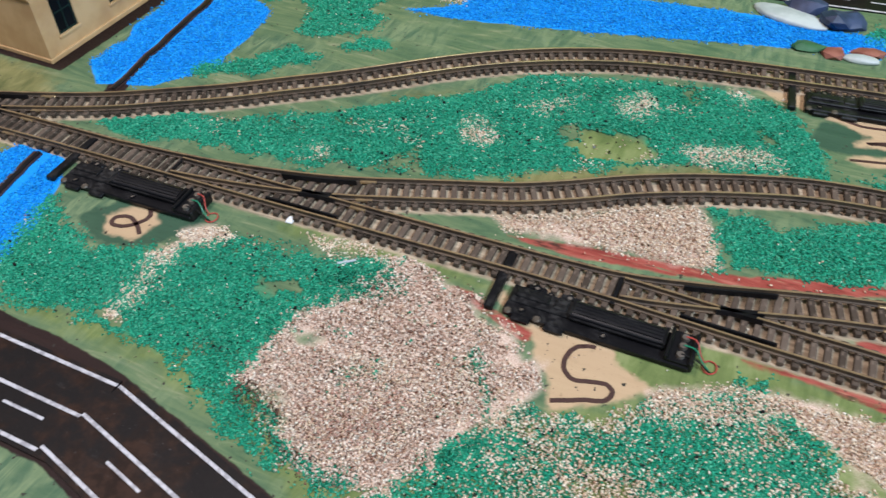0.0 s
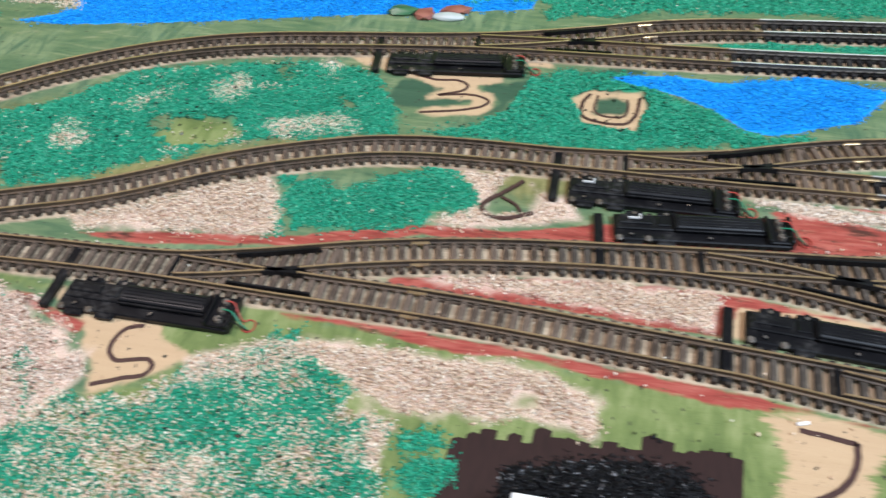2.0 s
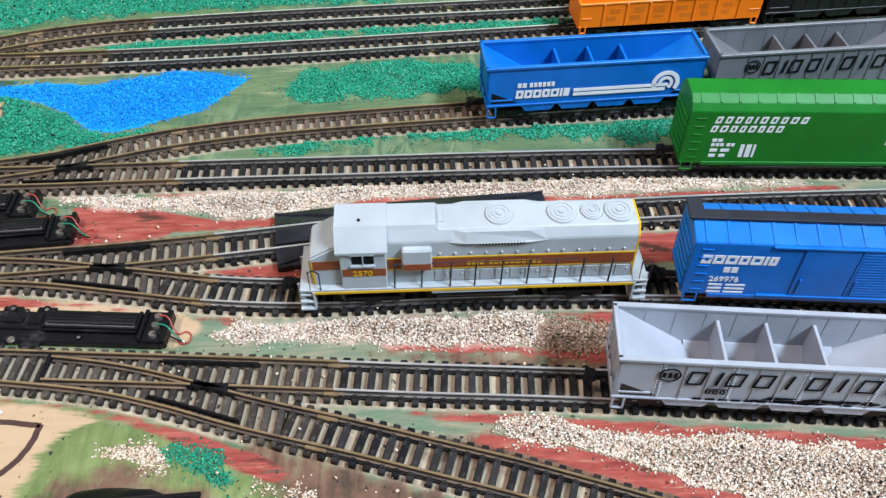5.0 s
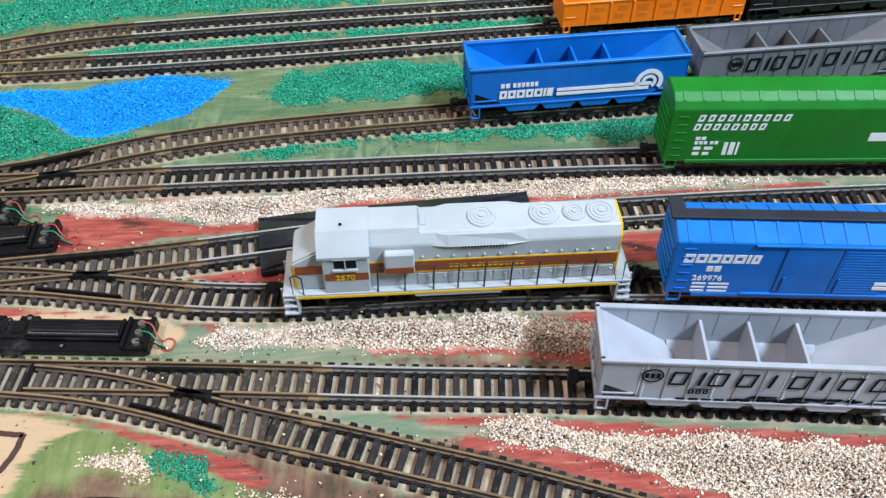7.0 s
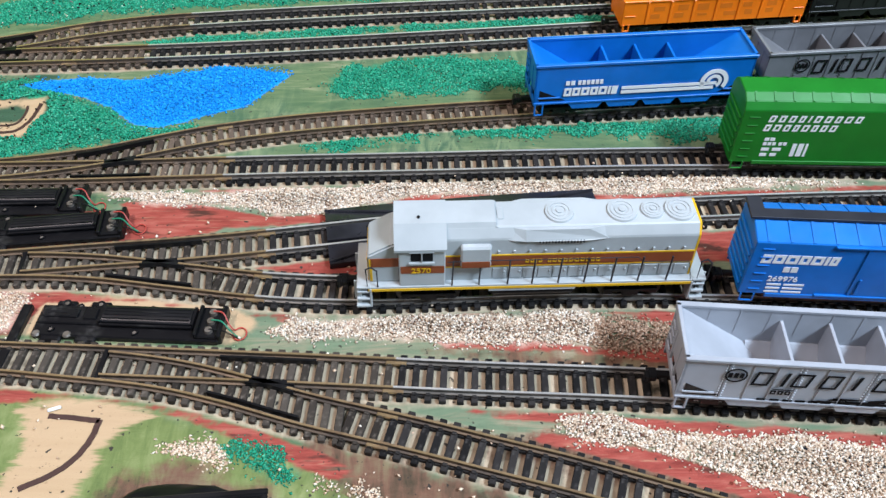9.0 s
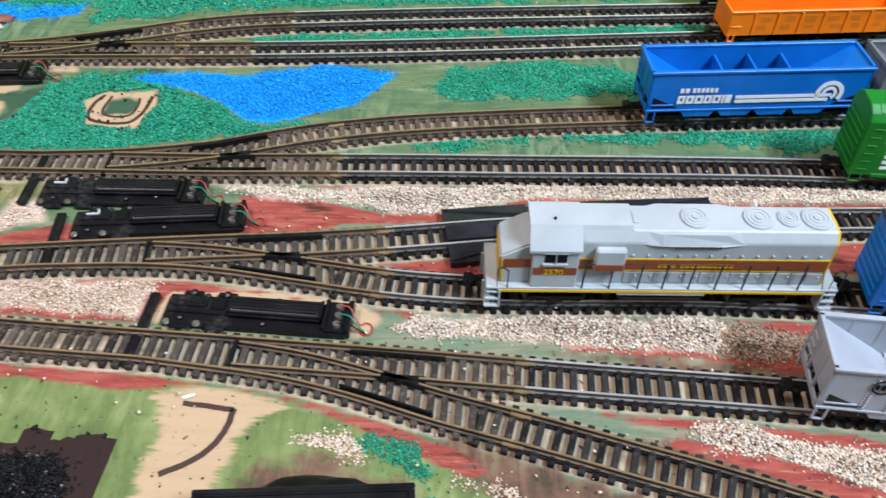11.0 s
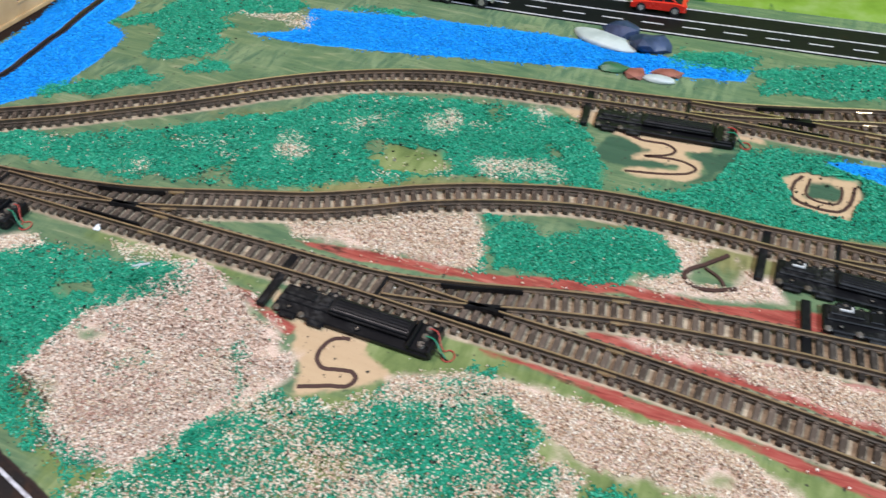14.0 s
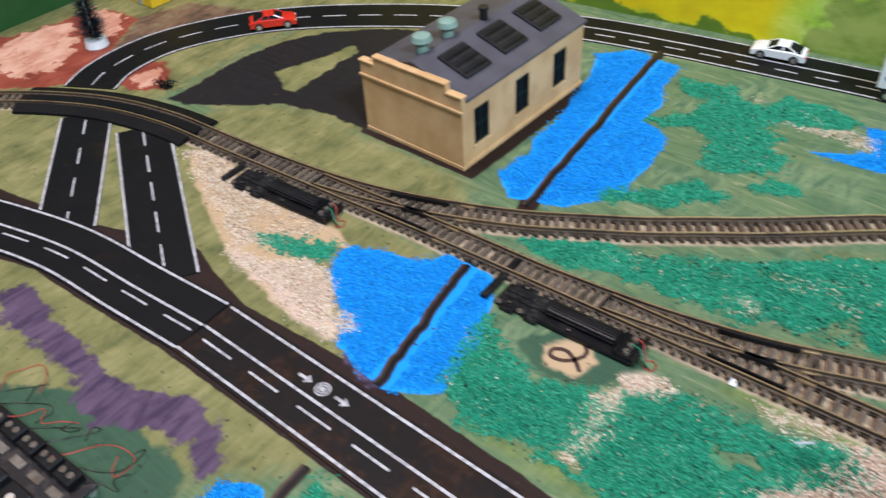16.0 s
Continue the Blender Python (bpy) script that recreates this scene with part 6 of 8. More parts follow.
    prism(bm, [(-HW + 0.1, Z + 9.2), (HW - 0.1, Z + 9.2), (HW - 0.1, HT - 2.7), (HW - 1.9, HT - 0.15), (-HW + 1.9, HT - 0.15), (-HW + 0.1, HT - 2.7)], 46.9, 47.5)
    part("rear_end", bm, M_YELLOW, hood_ob, "yellow rear end of the hood")
    bm = bmesh.new()
    cyl(bm, pose(47.7, 0, HT - 5.5, 0, 90), 1.5, 0.8, 16)
    part("rear_lamp", bm, M_SCREW, hood_ob, "round silver rear lamp")
    # louvred bulge on the roof edge, doors and latches along the side
    for s in (-1, 1):
        bm = bmesh.new()
        v = [(-8, 0), (-3, 1), (15, 1), (21, 0)]
        a = [bm.verts.new((p, s * (HW - 0.2), HT - 3.9)) for p, _ in v] + [bm.verts.new((p, s * (HW - 2.1), HT - 0.4)) for p, _ in v[::-1]]
        b = [bm.verts.new((p, s * (HW + 0.05 + 0.75 * q), HT - 2.9)) for p, q in v] + [bm.verts.new((p, s * (HW - 1.9 + 1.3 * q), HT - 0.35)) for p, q in v[::-1]]
        bm.faces.new(b)
        bm.faces.new(a[::-1])
        for k in range(8):
            bm.faces.new((a[k], a[(k + 1) % 8], b[(k + 1) % 8], b[k]))
        bmesh.ops.recalc_face_normals(bm, faces=list(bm.faces))
        part("brake_bulge", bm, M_GREY, hood_ob)
        for k in range(15):
            bm = bmesh.new()
            box(bm, 0.8 + k * 0.9, 1.25 + k * 0.9, HW + 0.3, HW + 0.72, HT - 3.7, HT - 2.9, 0.05) if s > 0 else box(bm, 0.8 + k * 0.9, 1.25 + k * 0.9, -(HW + 0.72), -(HW + 0.3), HT - 3.7, HT - 2.9, 0.05)
            part("grille_slat", bm, M_ROOFWALK, hood_ob)
        for k in range(13):
            bm = bmesh.new()
            xx = -12 + k * 4.5
            p, q = sorted((s * HW, s * (HW + 0.22)))
            box(bm, xx, xx + 4.1, p, q, Z + 9.8, Z + 13.2, 0.1)
            box(bm, xx + 3.2, xx + 3.8, min(p, s * (HW + 0.5)), max(q, s * (HW + 0.5)), Z + 11.8, Z + 12.3, 0.08)
            box(bm, xx + 1.2, xx + 1.9, min(p, s * (HW + 0.45)), max(q, s * (HW + 0.45)), Z + 18.6, Z + 19.1, 0.08)
            part("hood_door", bm, M_GREY, hood_ob)
    # roof fans
    for fx, r in ((7.0, 4.3), (25.2, 4.5), (34.0, 3.4), (42.0, 4.5)):
        bm = bmesh.new()
        cyl(bm, pose(fx, 0, HT + 0.35), r, 0.9, 28, r * 0.94)
        for rr in (0.72, 0.45):
            n = 24
            ring = np.array([(fx + r * rr * math.cos(2 * math.pi * k / n), r * rr * math.sin(2 * math.pi * k / n)) for k in range(n + 1)])
            sweep(bm, ring, [(-0.22, 0), (0.22, 0), (0.22, 0.3), (-0.22, 0.3)], HT + 0.75)
        cyl(bm, pose(fx, 0, HT + 1.0), r * 0.22, 0.5, 14)
        part("roof_fan", bm, M_GREY, hood_ob, smooth=40)
    bm = bmesh.new()
    box(bm, -11, -9.2, -2.2, 2.2, HT - 0.05, HT + 0.5, 0.15)
    box(bm, -11.6, -11.0, -5.0, 5.0, HT - 0.1, HT + 0.18, 0.05)
    part("roof_hatch", bm, M_GREY, hood_ob)
    # cab
    cab = bmesh.new()
    CT = Z + 26.6
    prism(cab, [(-8.3, Z + 9.0), (8.3, Z + 9.0), (8.3, Z + 21.3), (4.2, CT), (-4.2, CT), (-8.3, Z + 21.3)], -39.5, -26.0)
    bmesh.ops.bevel(cab, geom=list(cab.edges), offset=0.3, segments=1, affect="EDGES")
    cab_ob = part("cab", cab, M_GREY, ob)
    bm = bmesh.new()
    prism(bm, [(-8.9, Z + 21.0), (-8.9, Z + 21.7), (-4.4, CT + 0.35), (4.4, CT + 0.35), (8.9, Z + 21.7), (8.9, Z + 21.0), (4.2, CT - 0.3), (-4.2, CT - 0.3)], -40.6, -25.6)
    part("cab_roof", bm, M_GREY, cab_ob)
    bm = bmesh.new()
    prism(bm, [(-5.6, Z + 21), (-5.6, Z + 23.9), (-4.2, CT + 0.1), (4.2, CT + 0.1), (5.6, Z + 23.9), (5.6, Z + 21)], -26.0, -11.6)
    part("roof_step", bm, M_GREY, cab_ob)
    for s in (-1, 1):
        p, q = sorted((s * 8.3 - 0.02, s * 8.42))
        bm = bmesh.new()
        box(bm, -39.0, -26.3, p, q, Z + 13.5, Z + 15.9, 0.04)
        part("cab_panel", bm, M_MAROON, cab_ob, "maroon cab panel with a yellow number")
        for k in (0, 1):
            bm = bmesh.new()
            box(bm, -36.0 + 3.4 * k, -33.0 + 3.4 * k, p, q + 0.05, Z + 17.6, Z + 20.5, 0.05)
            part("cab_window", bm, M_GLASS, cab_ob, "dark cab window pane")
        bm = bmesh.new()
        p, q = sorted((s * 8.3, s * 8.9))
        box(bm, -36.6, -29.2, p, q, Z + 16.7, Z + 17.4, 0.1)
        box(bm, -36.4, -29.4, p, q, Z + 20.6, Z + 20.9, 0.1)
        box(bm, -32.95, -32.65, p, q, Z + 17.3, Z + 20.7, 0.05)
        part("window_frame", bm, M_GREY, cab_ob)
    for yy in (-5.2, 2.2):
        bm = bmesh.new()
        box(bm, -39.75, -39.4, yy, yy + 3.0, Z + 20.0, Z + 23.0, 0.05)
        part("windscreen", bm, M_GLASS, cab_ob, "dark windscreen pane")
    
    bm = bmesh.new()
    cyl(bm, pose(-33.5, -2.2, CT + 0.5), 0.45, 0.5, 10)
    part("horn", bm, M_BLACK, cab_ob)
    # low nose with a sloping top
    bm = bmesh.new()
    v = [(-48.6, Z + 9.0), (-39.3, Z + 9.0), (-39.3, Z + 21.8), (-41.5, Z + 21.4), (-48.6, Z + 18.0)]
    a = [bm.verts.new((p, -6.6, h)) for p, h in v]
    b = [bm.verts.new((p, 6.6, h)) for p, h in v]
    bm.faces.new(a)
    bm.faces.new(b[::-1])
    for k in range(5):
        bm.faces.new((a[k], b[k], b[(k + 1) % 5], a[(k + 1) % 5]))
    bmesh.ops.recalc_face_normals(bm, faces=list(bm.faces))
    bmesh.ops.bevel(bm, geom=list(bm.edges), offset=0.5, segments=2, affect="EDGES")
    nose = part("nose", bm, M_GREY, ob)
    bm = bmesh.new()
    box(bm, -48.8, -48.5, -6.0, 6.0, Z + 9.4, Z + 16.8, 0.05)
    part("nose_front", bm, M_YELLOW, nose, "yellow nose front")
    for s in (-1, 1):
        p, q = sorted((s * 6.5, s * 6.75))
        bm = bmesh.new()
        box(bm, -47.8, -39.4, p, q, Z + 14.4, Z + 17.2, 0.04)
        part("nose_band", bm, M_MAROON, nose, "maroon nose band")
        bm = bmesh.new()
        box(bm, -48.2, -47.4, p, q + 0.05, Z + 9.6, Z + 17.0, 0.04)
        part("nose_stripe", bm, M_YELLOW, nose)
    # equipment box behind the cab
    for s in (-1, 1):
        p, q = sorted((s * 6.4, s * 8.6))
        bm = bmesh.new()
        box(bm, -21.6, -12.8, p, q, Z + 15.0, Z + 21.6, 0.5)
        bx = part("equipment_box", bm, M_GREY, ob)
        p, q = sorted((s * 8.55, s * 8.72))
        bm = bmesh.new()
        box(bm, -21.3, -13.1, p, q, Z + 15.2, Z + 17.2, 0.04)
        part("box_band", bm, M_MAROON, bx)
    block_word(hood_ob, -2.5, -HW - 0.14, Z + 14.9, (1.0, 1.0, 0.4, 1.0, -1.2, 0.9, 1.1, 1.1, 1.1, 1.1, 1.3, 1.1, 1.0, 1.0, 1.1), 1.1, 0.5, M_YELLOW, stroke=0.26)
    # handrails with stanchions
    for s in (-1, 1):
        yy = s * 8.3
        for xx in (-24, -16, -7.5, -0.2, 7.6, 15.4, 23.5, 31.5, 40):
            bm = bmesh.new()
            tube(bm, [(xx, yy, Z + 9.0), (xx + 0.3, yy, Z + 17.2)], 0.28, 6)
            part("stanchion", bm, M_ROOFWALK, ob)
        bm = bmesh.new()
        tube(bm, [(-25.5, yy, Z + 17.0), (-16, yy, Z + 17.2), (30, yy, Z + 17.2), (32, yy, Z + 15.6), (45.5, yy, Z + 15.4), (47.5, yy, Z + 9.0)], 0.13, 6)
        part("handrail", bm, M_ROOFWALK, ob)
        for e, x0 in ((-1, -49.0), (1, 49.5)):
            bm = bmesh.new()
            tube(bm, [(x0, yy, Z + 5.0), (x0 - 0.2, yy, Z + 15.2), (x0 + 1.4, yy, Z + 15.8), (x0 + 3.0, yy, Z + 14.6), (x0 + 3.0, yy, Z + 9.0)], 0.25, 6)
            part("grab_rail", bm, M_ROOFWALK, ob)
    # the body stands taller and wider than its first outline; wheels keep theirs
    for o in ob.children_recursive:
        if o.type != "MESH" or o.name.split(".")[0] in ("bogie", "wheelset", "coupler"):
            continue
        v = np.empty(len(o.data.vertices) * 3, np.float32)
        o.data.vertices.foreach_get("co", v)
        v = v.reshape(-1, 3)
        v[:, 1] *= 1.09
        v[:, 2] = np.interp(v[:, 2] / MM - Z, [0, 6.6, 9.2, 25.2, 26.6, 30], [0, 8.0, 10.2, 30.3, 31.4, 35]) * MM + Z * MM
        o.data.vertices.foreach_set("co", v.ravel())
    written(cab_ob, "2570", -36.0, -9.2, Z + 15.9, 2.9, M_YELLOW)
    return ob


lx, ly, la = on_route(INNER_LOW, 332.5)
locomotive(lx, ly, la)


# --- box cars -------------------------------------------------------------
def box_car(x, y, rz, material, label, style):
    ob = thing("box_car", x, y, 0, rz, label, "freight car")
    Z, L, W = RAIL_TOP, 48.5, 8.6
    peak, eave = (Z + 29.4, Z + 26.6) if style == "peaked" else (Z + 31.0, Z + 28.2)
    bm = bmesh.new()
    if style == "peaked":
        outline = [(-W, Z + 4.6), (W, Z + 4.6), (W, eave), (0, peak), (-W, eave)]
    else:
        outline = [(-W, Z + 4.2), (W, Z + 4.2), (W, eave - 1.5), (W - 1.6, eave + 1.4), (W - 4.6, peak + 0.4), (-W + 4.6, peak + 0.4), (-W + 1.6, eave + 1.4), (-W, eave - 1.5)]
    prism(bm, outline, -L, L)
    bmesh.ops.bevel(bm, geom=list(bm.edges), offset=0.3, segments=1, affect="EDGES")
    body = part("body", bm, material, ob)
    # side sill, ribs, doors
    for s in (-1, 1):
        p, q = sorted((s * (W - 0.1), s * (W + 0.35)))
        bm = bmesh.new()
        box(bm, -L + 8, L - 8, p, q, Z + 3.6, Z + 5.2, 0.15)
        part("side_sill", bm, material, body)
        if style == "peaked":
            for d0, d1 in ((-16.5, -0.5), (-0.3, 15.5)):
                bm = bmesh.new()
                box(bm, d0, d1, p, q, Z + 5.4, Z + 25.4, 0.15)
                door = part("door", bm, material, body)
                for zz in np.arange(6.6, 24.8, 1.15) if d0 > -1 else ():
                    bm = bmesh.new()
                    box(bm, d0 + 0.8, d1 - 0.8, min(p, s * (W + 0.5)), max(q, s * (W + 0.5)), Z + zz, Z + zz + 0.45)
                    part("door_rib", bm, material, door)
                bm = bmesh.new()
                box(bm, d0 + 1.6, d0 + 2.3, min(p, s * (W + 0.8)), max(q, s * (W + 0.8)), Z + 7, Z + 13, 0.1)
                part("door_bar", bm, material, door)
            for zz in (5.0, 25.6):
                bm = bmesh.new()
                box(bm, -26, 24, p, s * (W + 0.7) if s > 0 else q, Z + zz, Z + zz + 0.7, 0.1) if s > 0 else box(bm, -26, 24, -(W + 0.7), q, Z + zz, Z + zz + 0.7, 0.1)
                part("door_track", bm, material, body)
        for xx in (-L + 4.2, L - 4.2):
            ladder(ob, xx, s * W if s < 0 else s * W + 0.45, Z + 7, Z + 24, material)
        bm = bmesh.new()
        for xx in (-L + 3, L - 3):
            box(bm, xx - 2.2, xx - 1.7, p, q, Z + 1.6, Z + 4.8, 0.1)
            box(bm, xx + 1.7, xx + 2.2, p, q, Z + 1.6, Z + 4.8, 0.1)
            box(bm, xx - 2.2, xx + 2.2, p, q, Z + 1.4, Z + 2.0, 0.1)
        part("stirrup_steps", bm, material, ob)
    # roof ribs
    n = 15
    for k in range(n):
        xx = -L + 3.5 + k * (2 * L - 7) / (n - 1)
        for s in (-1, 1):
            bm = bmesh.new()
            if style == "peaked":
                v = [(s * 1.8, peak - 0.25), (s * (W - 0.2), eave + 0.25)]
            else:
                v = [(s * (W - 4.4), peak + 0.55), (s * (W - 1.5), eave + 1.6)]
            (y0, z0), (y1, z1) = v
            vs = [bm.verts.new(c) for c in ((xx - 0.4, y0, z0), (xx + 0.4, y0, z0), (xx + 0.4, y1, z1), (xx - 0.4, y1, z1), (xx - 0.4, y0, z0 - 0.7), (xx + 0.4, y0, z0 - 0.7), (xx + 0.4, y1, z1 - 0.7), (xx - 0.4, y1, z1 - 0.7))]
            for f in ((0, 1, 2, 3), (0, 4, 5, 1), (1, 5, 6, 2), (2, 6, 7, 3), (3, 7, 4, 0)):
                bm.faces.new([vs[i] for i in f])
            bmesh.ops.recalc_face_normals(bm, faces=list(bm.faces))
            part("roof_rib", bm, material, body)
    if style == "peaked":
        bm = bmesh.new()
        box(bm, -L - 1.2, L + 1.2, -1.9, 1.9, peak - 0.1, peak + 0.9, 0.12)
        walk_ob = part("roof_walk", bm, M_ROOFWALK, ob, "dark grey roof walk")
        for e, s in ((-1, 1), (1, -1)):
            bm = bmesh.new()
            a, b = sorted((e * (L - 3.6), e * (L + 0.8)))
            p, q = sorted((s * 1.8, s * 7.6))
            box(bm, a, b, p, q, peak - 0.9, peak + 0.3, 0.12)
            part("end_platform", bm, M_ROOFWALK, walk_ob)
    # ends: ribs and brake wheel
    for e in (-1, 1):
        for zz in np.arange(7, 25, 3.0):
            bm = bmesh.new()
            a, b = sorted((e * L - e * 0.1, e * (L + 0.55)))
            box(bm, a, b, -W + 1.0, W - 1.0, Z + zz, Z + zz + 1.2, 0.3)
            part("end_rib", bm, material, body)
        coupler(ob, e * (L - 1), e)
        bogie(ob, e * (L - 14.5))
    bm = bmesh.new()
    box(bm, -L + 2, L - 2, -3, 3, Z + 3.0, Z + 4.7, 0.3)
    part("underframe", bm, M_BLACK, ob)
    return ob, body, W, L, Z


bx, by, ba = on_route(INNER_LOW, 444.5)
ob, body, W, L, Z = box_car(bx, by, ba, M_CAR_BLUE, "bright blue box car with white lettering and roof walk", "peaked")
block_word(body, -45.5, -W, Z + 18.2, (3.0, 3.2, 3.4, 3.0, 3.4, 1.0, 2.4), 3.5, 0.45, M_LETTER_WHITE, 0.3, stroke=0.95)
written(ob, "269976", -41.5, -W, Z + 10.6, 3.0, M_LETTER_WHITE)
block_word(body, -38, -W, Z + 14.6, (1.9, 1.9), 2.2, 0.4, M_LETTER_WHITE)
for zz in (5.6, 7.2, 8.8):
    block_word(body, -41, -W, Z + zz, (4.2, 6.0), 0.7, 0.8, M_LETTER_WHITE)
bars_logo(body, 12.5, 40, Z + 11.0, -W - 0.5, 5.2, 37.5, M_LETTER_WHITE)
block_word(body, 41.5, -W, Z + 6.0, (0.8, 0.8), 4.2, 0.8, M_LETTER_WHITE)

gx_, gy_, ga = on_route(MIDDLE, 457.5)
ob, body, W, L, Z = box_car(gx_, gy_, ga, M_CAR_GREEN, "glossy green box car with white lettering and rounded roof", "round")
block_word(body, -39.5, -W, Z + 22.0, (2.1, 2.1, 2.1, 1.9, 0.65, 2.2, 2.2, 2.0, 2.3, 2.1), 2.7, 1.3, M_LETTER_WHITE, 0.6, stroke=0.62)
block_word(body, -40.3, -W, Z + 18.2, (2.1, 2.3, 2.1, 1.9, 2.2, 1.9, 2.0, 2.1), 2.7, 1.15, M_LETTER_WHITE, 0.6, stroke=0.62)
for zz, wd in ((14.0, (1.6, 1.6)), (12.0, (1.2, 1.2, 1.2, -0.6, 1.2, 1.2)), (9.6, (2.6, -0.8, 3.0)), (7.2, (2.4, -0.8, 2.2))):
    block_word(body, -38.5, -W, Z + zz, wd, 1.3, 0.4, M_LETTER_WHITE)
block_word(body, -28, -W, Z + 7.2, (1.4, 1.8, 0.8), 5.6, 0.7, M_LETTER_WHITE)
bm = bmesh.new()
prism(bm, [(-W - 0.13, Z + 13.0), (-W + 0.02, Z + 13.0), (-W + 0.02, Z + 16.5), (-W - 0.13, Z + 16.5)], 22, 34)
part("company_mark", bm, M_LETTER_WHITE, body)


# --- open hoppers ---------------------------------------------------------
def hopper_car(x, y, rz, material, label, bays=4, half=41.5, dividers=3, plain=False):
    ob = thing("hopper_car", x, y, 0, rz, label, "freight car")
    Z, L, W, t = RAIL_TOP, half, 9.2, 0.8
    top, low = Z + 24.0, Z + 7.4
    for s in (-1, 1):
        bm = bmesh.new()
        # a side sheet with its saw-tooth lower edge
        pts = [(-L, low + 0.2)]
        span = (2 * L - 26) / bays
        for k in range(bays):
            a = -L + 13 + k * span
            pts += [(a, low), (a + span * 0.16, low - 3.0), (a + span * 0.84, low - 3.0), (a + span, low)]
        pts += [(L, low + 0.2), (L, top), (-L, top)]
        p, q = sorted((s * (W - t), s * W))
        v = [bm.verts.new((a, p, b)) for a, b in pts]
        w = [bm.verts.new((a, q, b)) for a, b in pts]
        bm.faces.new(v)
        bm.faces.new(w[::-1])
        for k in range(len(pts)):
            bm.faces.new((v[k], w[k], w[(k + 1) % len(pts)], v[(k + 1) % len(pts)]))
        bmesh.ops.recalc_face_normals(bm, faces=list(bm.faces))
        bmesh.ops.triangulate(bm, faces=[f for f in bm.faces if len(f.verts) > 4])
        side = part("side_sheet", bm, material, ob)
        for k in range(0 if plain else 11):
            xx = -L + 11.5 + k * (2 * L - 18) / 10.5
            bm = bmesh.new()
            p, q = sorted((s * (W - 0.1), s * (W + 0.3)))
            box(bm, xx - 0.1, xx + 0.1, min(p, s * (W + 0.16)), min(max(q, 0), W + 0.16) if s > 0 else q, low + 0.5, top - 1.2)
            rib = part("side_rib", bm, material, side)
            bm = bmesh.new()
            for zz in np.arange(low + 1.2, top - 1.4, 1.1):
                for dx in (-0.6, 0.6) if k % 3 == 0 else (0.0,):
                    box(bm, xx + dx - 0.17, xx + dx + 0.17, *sorted((s * (W - 0.05), s * (W + 0.2))), zz, zz + 0.34)
            part("rivet_seam", bm, M_RIVET_LIGHT if material is M_CAR_SILVER else material, rib)["kind"] = "stuff"
        for k in range(0 if plain else 9):
            xx = -L + 9 + k * (2 * L - 18) / 8
            bm = bmesh.new()
            p, q = sorted((s * (W - t - 0.14), s * (W - t + 0.1)))
            box(bm, xx - 0.18, xx + 0.18, p, q, low + 6.5, top - 0.8)
            part("panel_seam", bm, material, side)
        bm = bmesh.new()
        p, q = sorted((s * (W - 1.0), s * (W + 0.6)))
        box(bm, -L - 0.4, L + 0.4, p, q, top - 0.6, top + 0.5, 0.15)
        part("top_rail", bm, material, side)
        bm = bmesh.new()
        p, q = sorted((s * (W - 0.6), s * (W + 0.4)))
        box(bm, -L, L, p, q, low - 0.3, low + 0.5, 0.1)
        part("side_sill", bm, material, side)
    for e in (-1, 1):
        # end slope sheet down into the bays, with the open space below it
        bm = bmesh.new()
        vs = [bm.verts.new((e * xx, yy, zz)) for xx, zz in ((L - 0.2, top), (L - 0.2, top - 1.2), (L - 23, low + 0.2), (L - 23, low + 1.4)) for yy in (-W + t, W - t)]
        for f in ((0, 1, 3, 2), (2, 3, 5, 4), (4, 5, 7, 6), (6, 7, 1, 0), (0, 2, 4, 6), (1, 7, 5, 3)):
            bm.faces.new([vs[i] for i in f])
        bmesh.ops.recalc_face_normals(bm, faces=list(bm.faces))
        part("slope_sheet", bm, material, ob)
        bm = bmesh.new()
        a, b = sorted((e * (L - 0.8), e * (L + 0.4)))
        box(bm, a, b, -W, W, top - 1.6, top + 0.5, 0.15)
        a, b = sorted((e * (L - 0.8), e * L))
        box(bm, a, b, -W, W, low - 1.0, low + 1.0, 0.15)
        for yy in (-W + 0.5, -3, 3, W - 0.5):
            box(bm, a, b, yy - 0.5, yy + 0.5, low, top, 0.1)
        part("end_frame", bm, material, ob)
        bm = bmesh.new()
        box(bm, *sorted((e * (L - 0.7), e * (L - 0.2))), -W + 0.3, W - 0.3, low + 4.5, top - 0.4, 0.1)
        part("end_sheet", bm, material, ob)
        # black triangular plate in place of the shaded opening beside the slope sheet
        for s in (-1, 1):
            bm = bmesh.new()
            p, q = sorted((s * (W + 0.02), s * (W + 0.14)))
            v = [(L - 2.0, low + 1.2), (L - 12, low + 1.2), (L - 2.0, low + 6.0)]
            a1 = [bm.verts.new((e * xx, p, zz)) for xx, zz in v]
            b1 = [bm.verts.new((e * xx, q, zz)) for xx, zz in v]
            bm.faces.new(a1)
            bm.faces.new(b1[::-1])
            for k in range(3):
                bm.faces.new((a1[k], b1[k], b1[(k + 1) % 3], a1[(k + 1) % 3]))
            bmesh.ops.recalc_face_normals(bm, faces=list(bm.faces))
            part("end_pocket", bm, M_BLACK, ob, "black plate standing for the shaded opening under the slope sheet")
            bm = bmesh.new()
            p, q = sorted((s * (W - 0.2), s * (W + 0.4)))
            box(bm, *sorted((e * (L - 10), e * (L - 1.5))), p, q, low + 2.2, low + 2.9, 0.1)
            box(bm, *sorted((e * (L - 4), e * (L - 0.4))), p, q, Z + 2.0, Z + 2.6, 0.1)
            box(bm, *sorted((e * (L - 4), e * (L - 3.4))), p, q, Z + 2.0, low, 0.1)
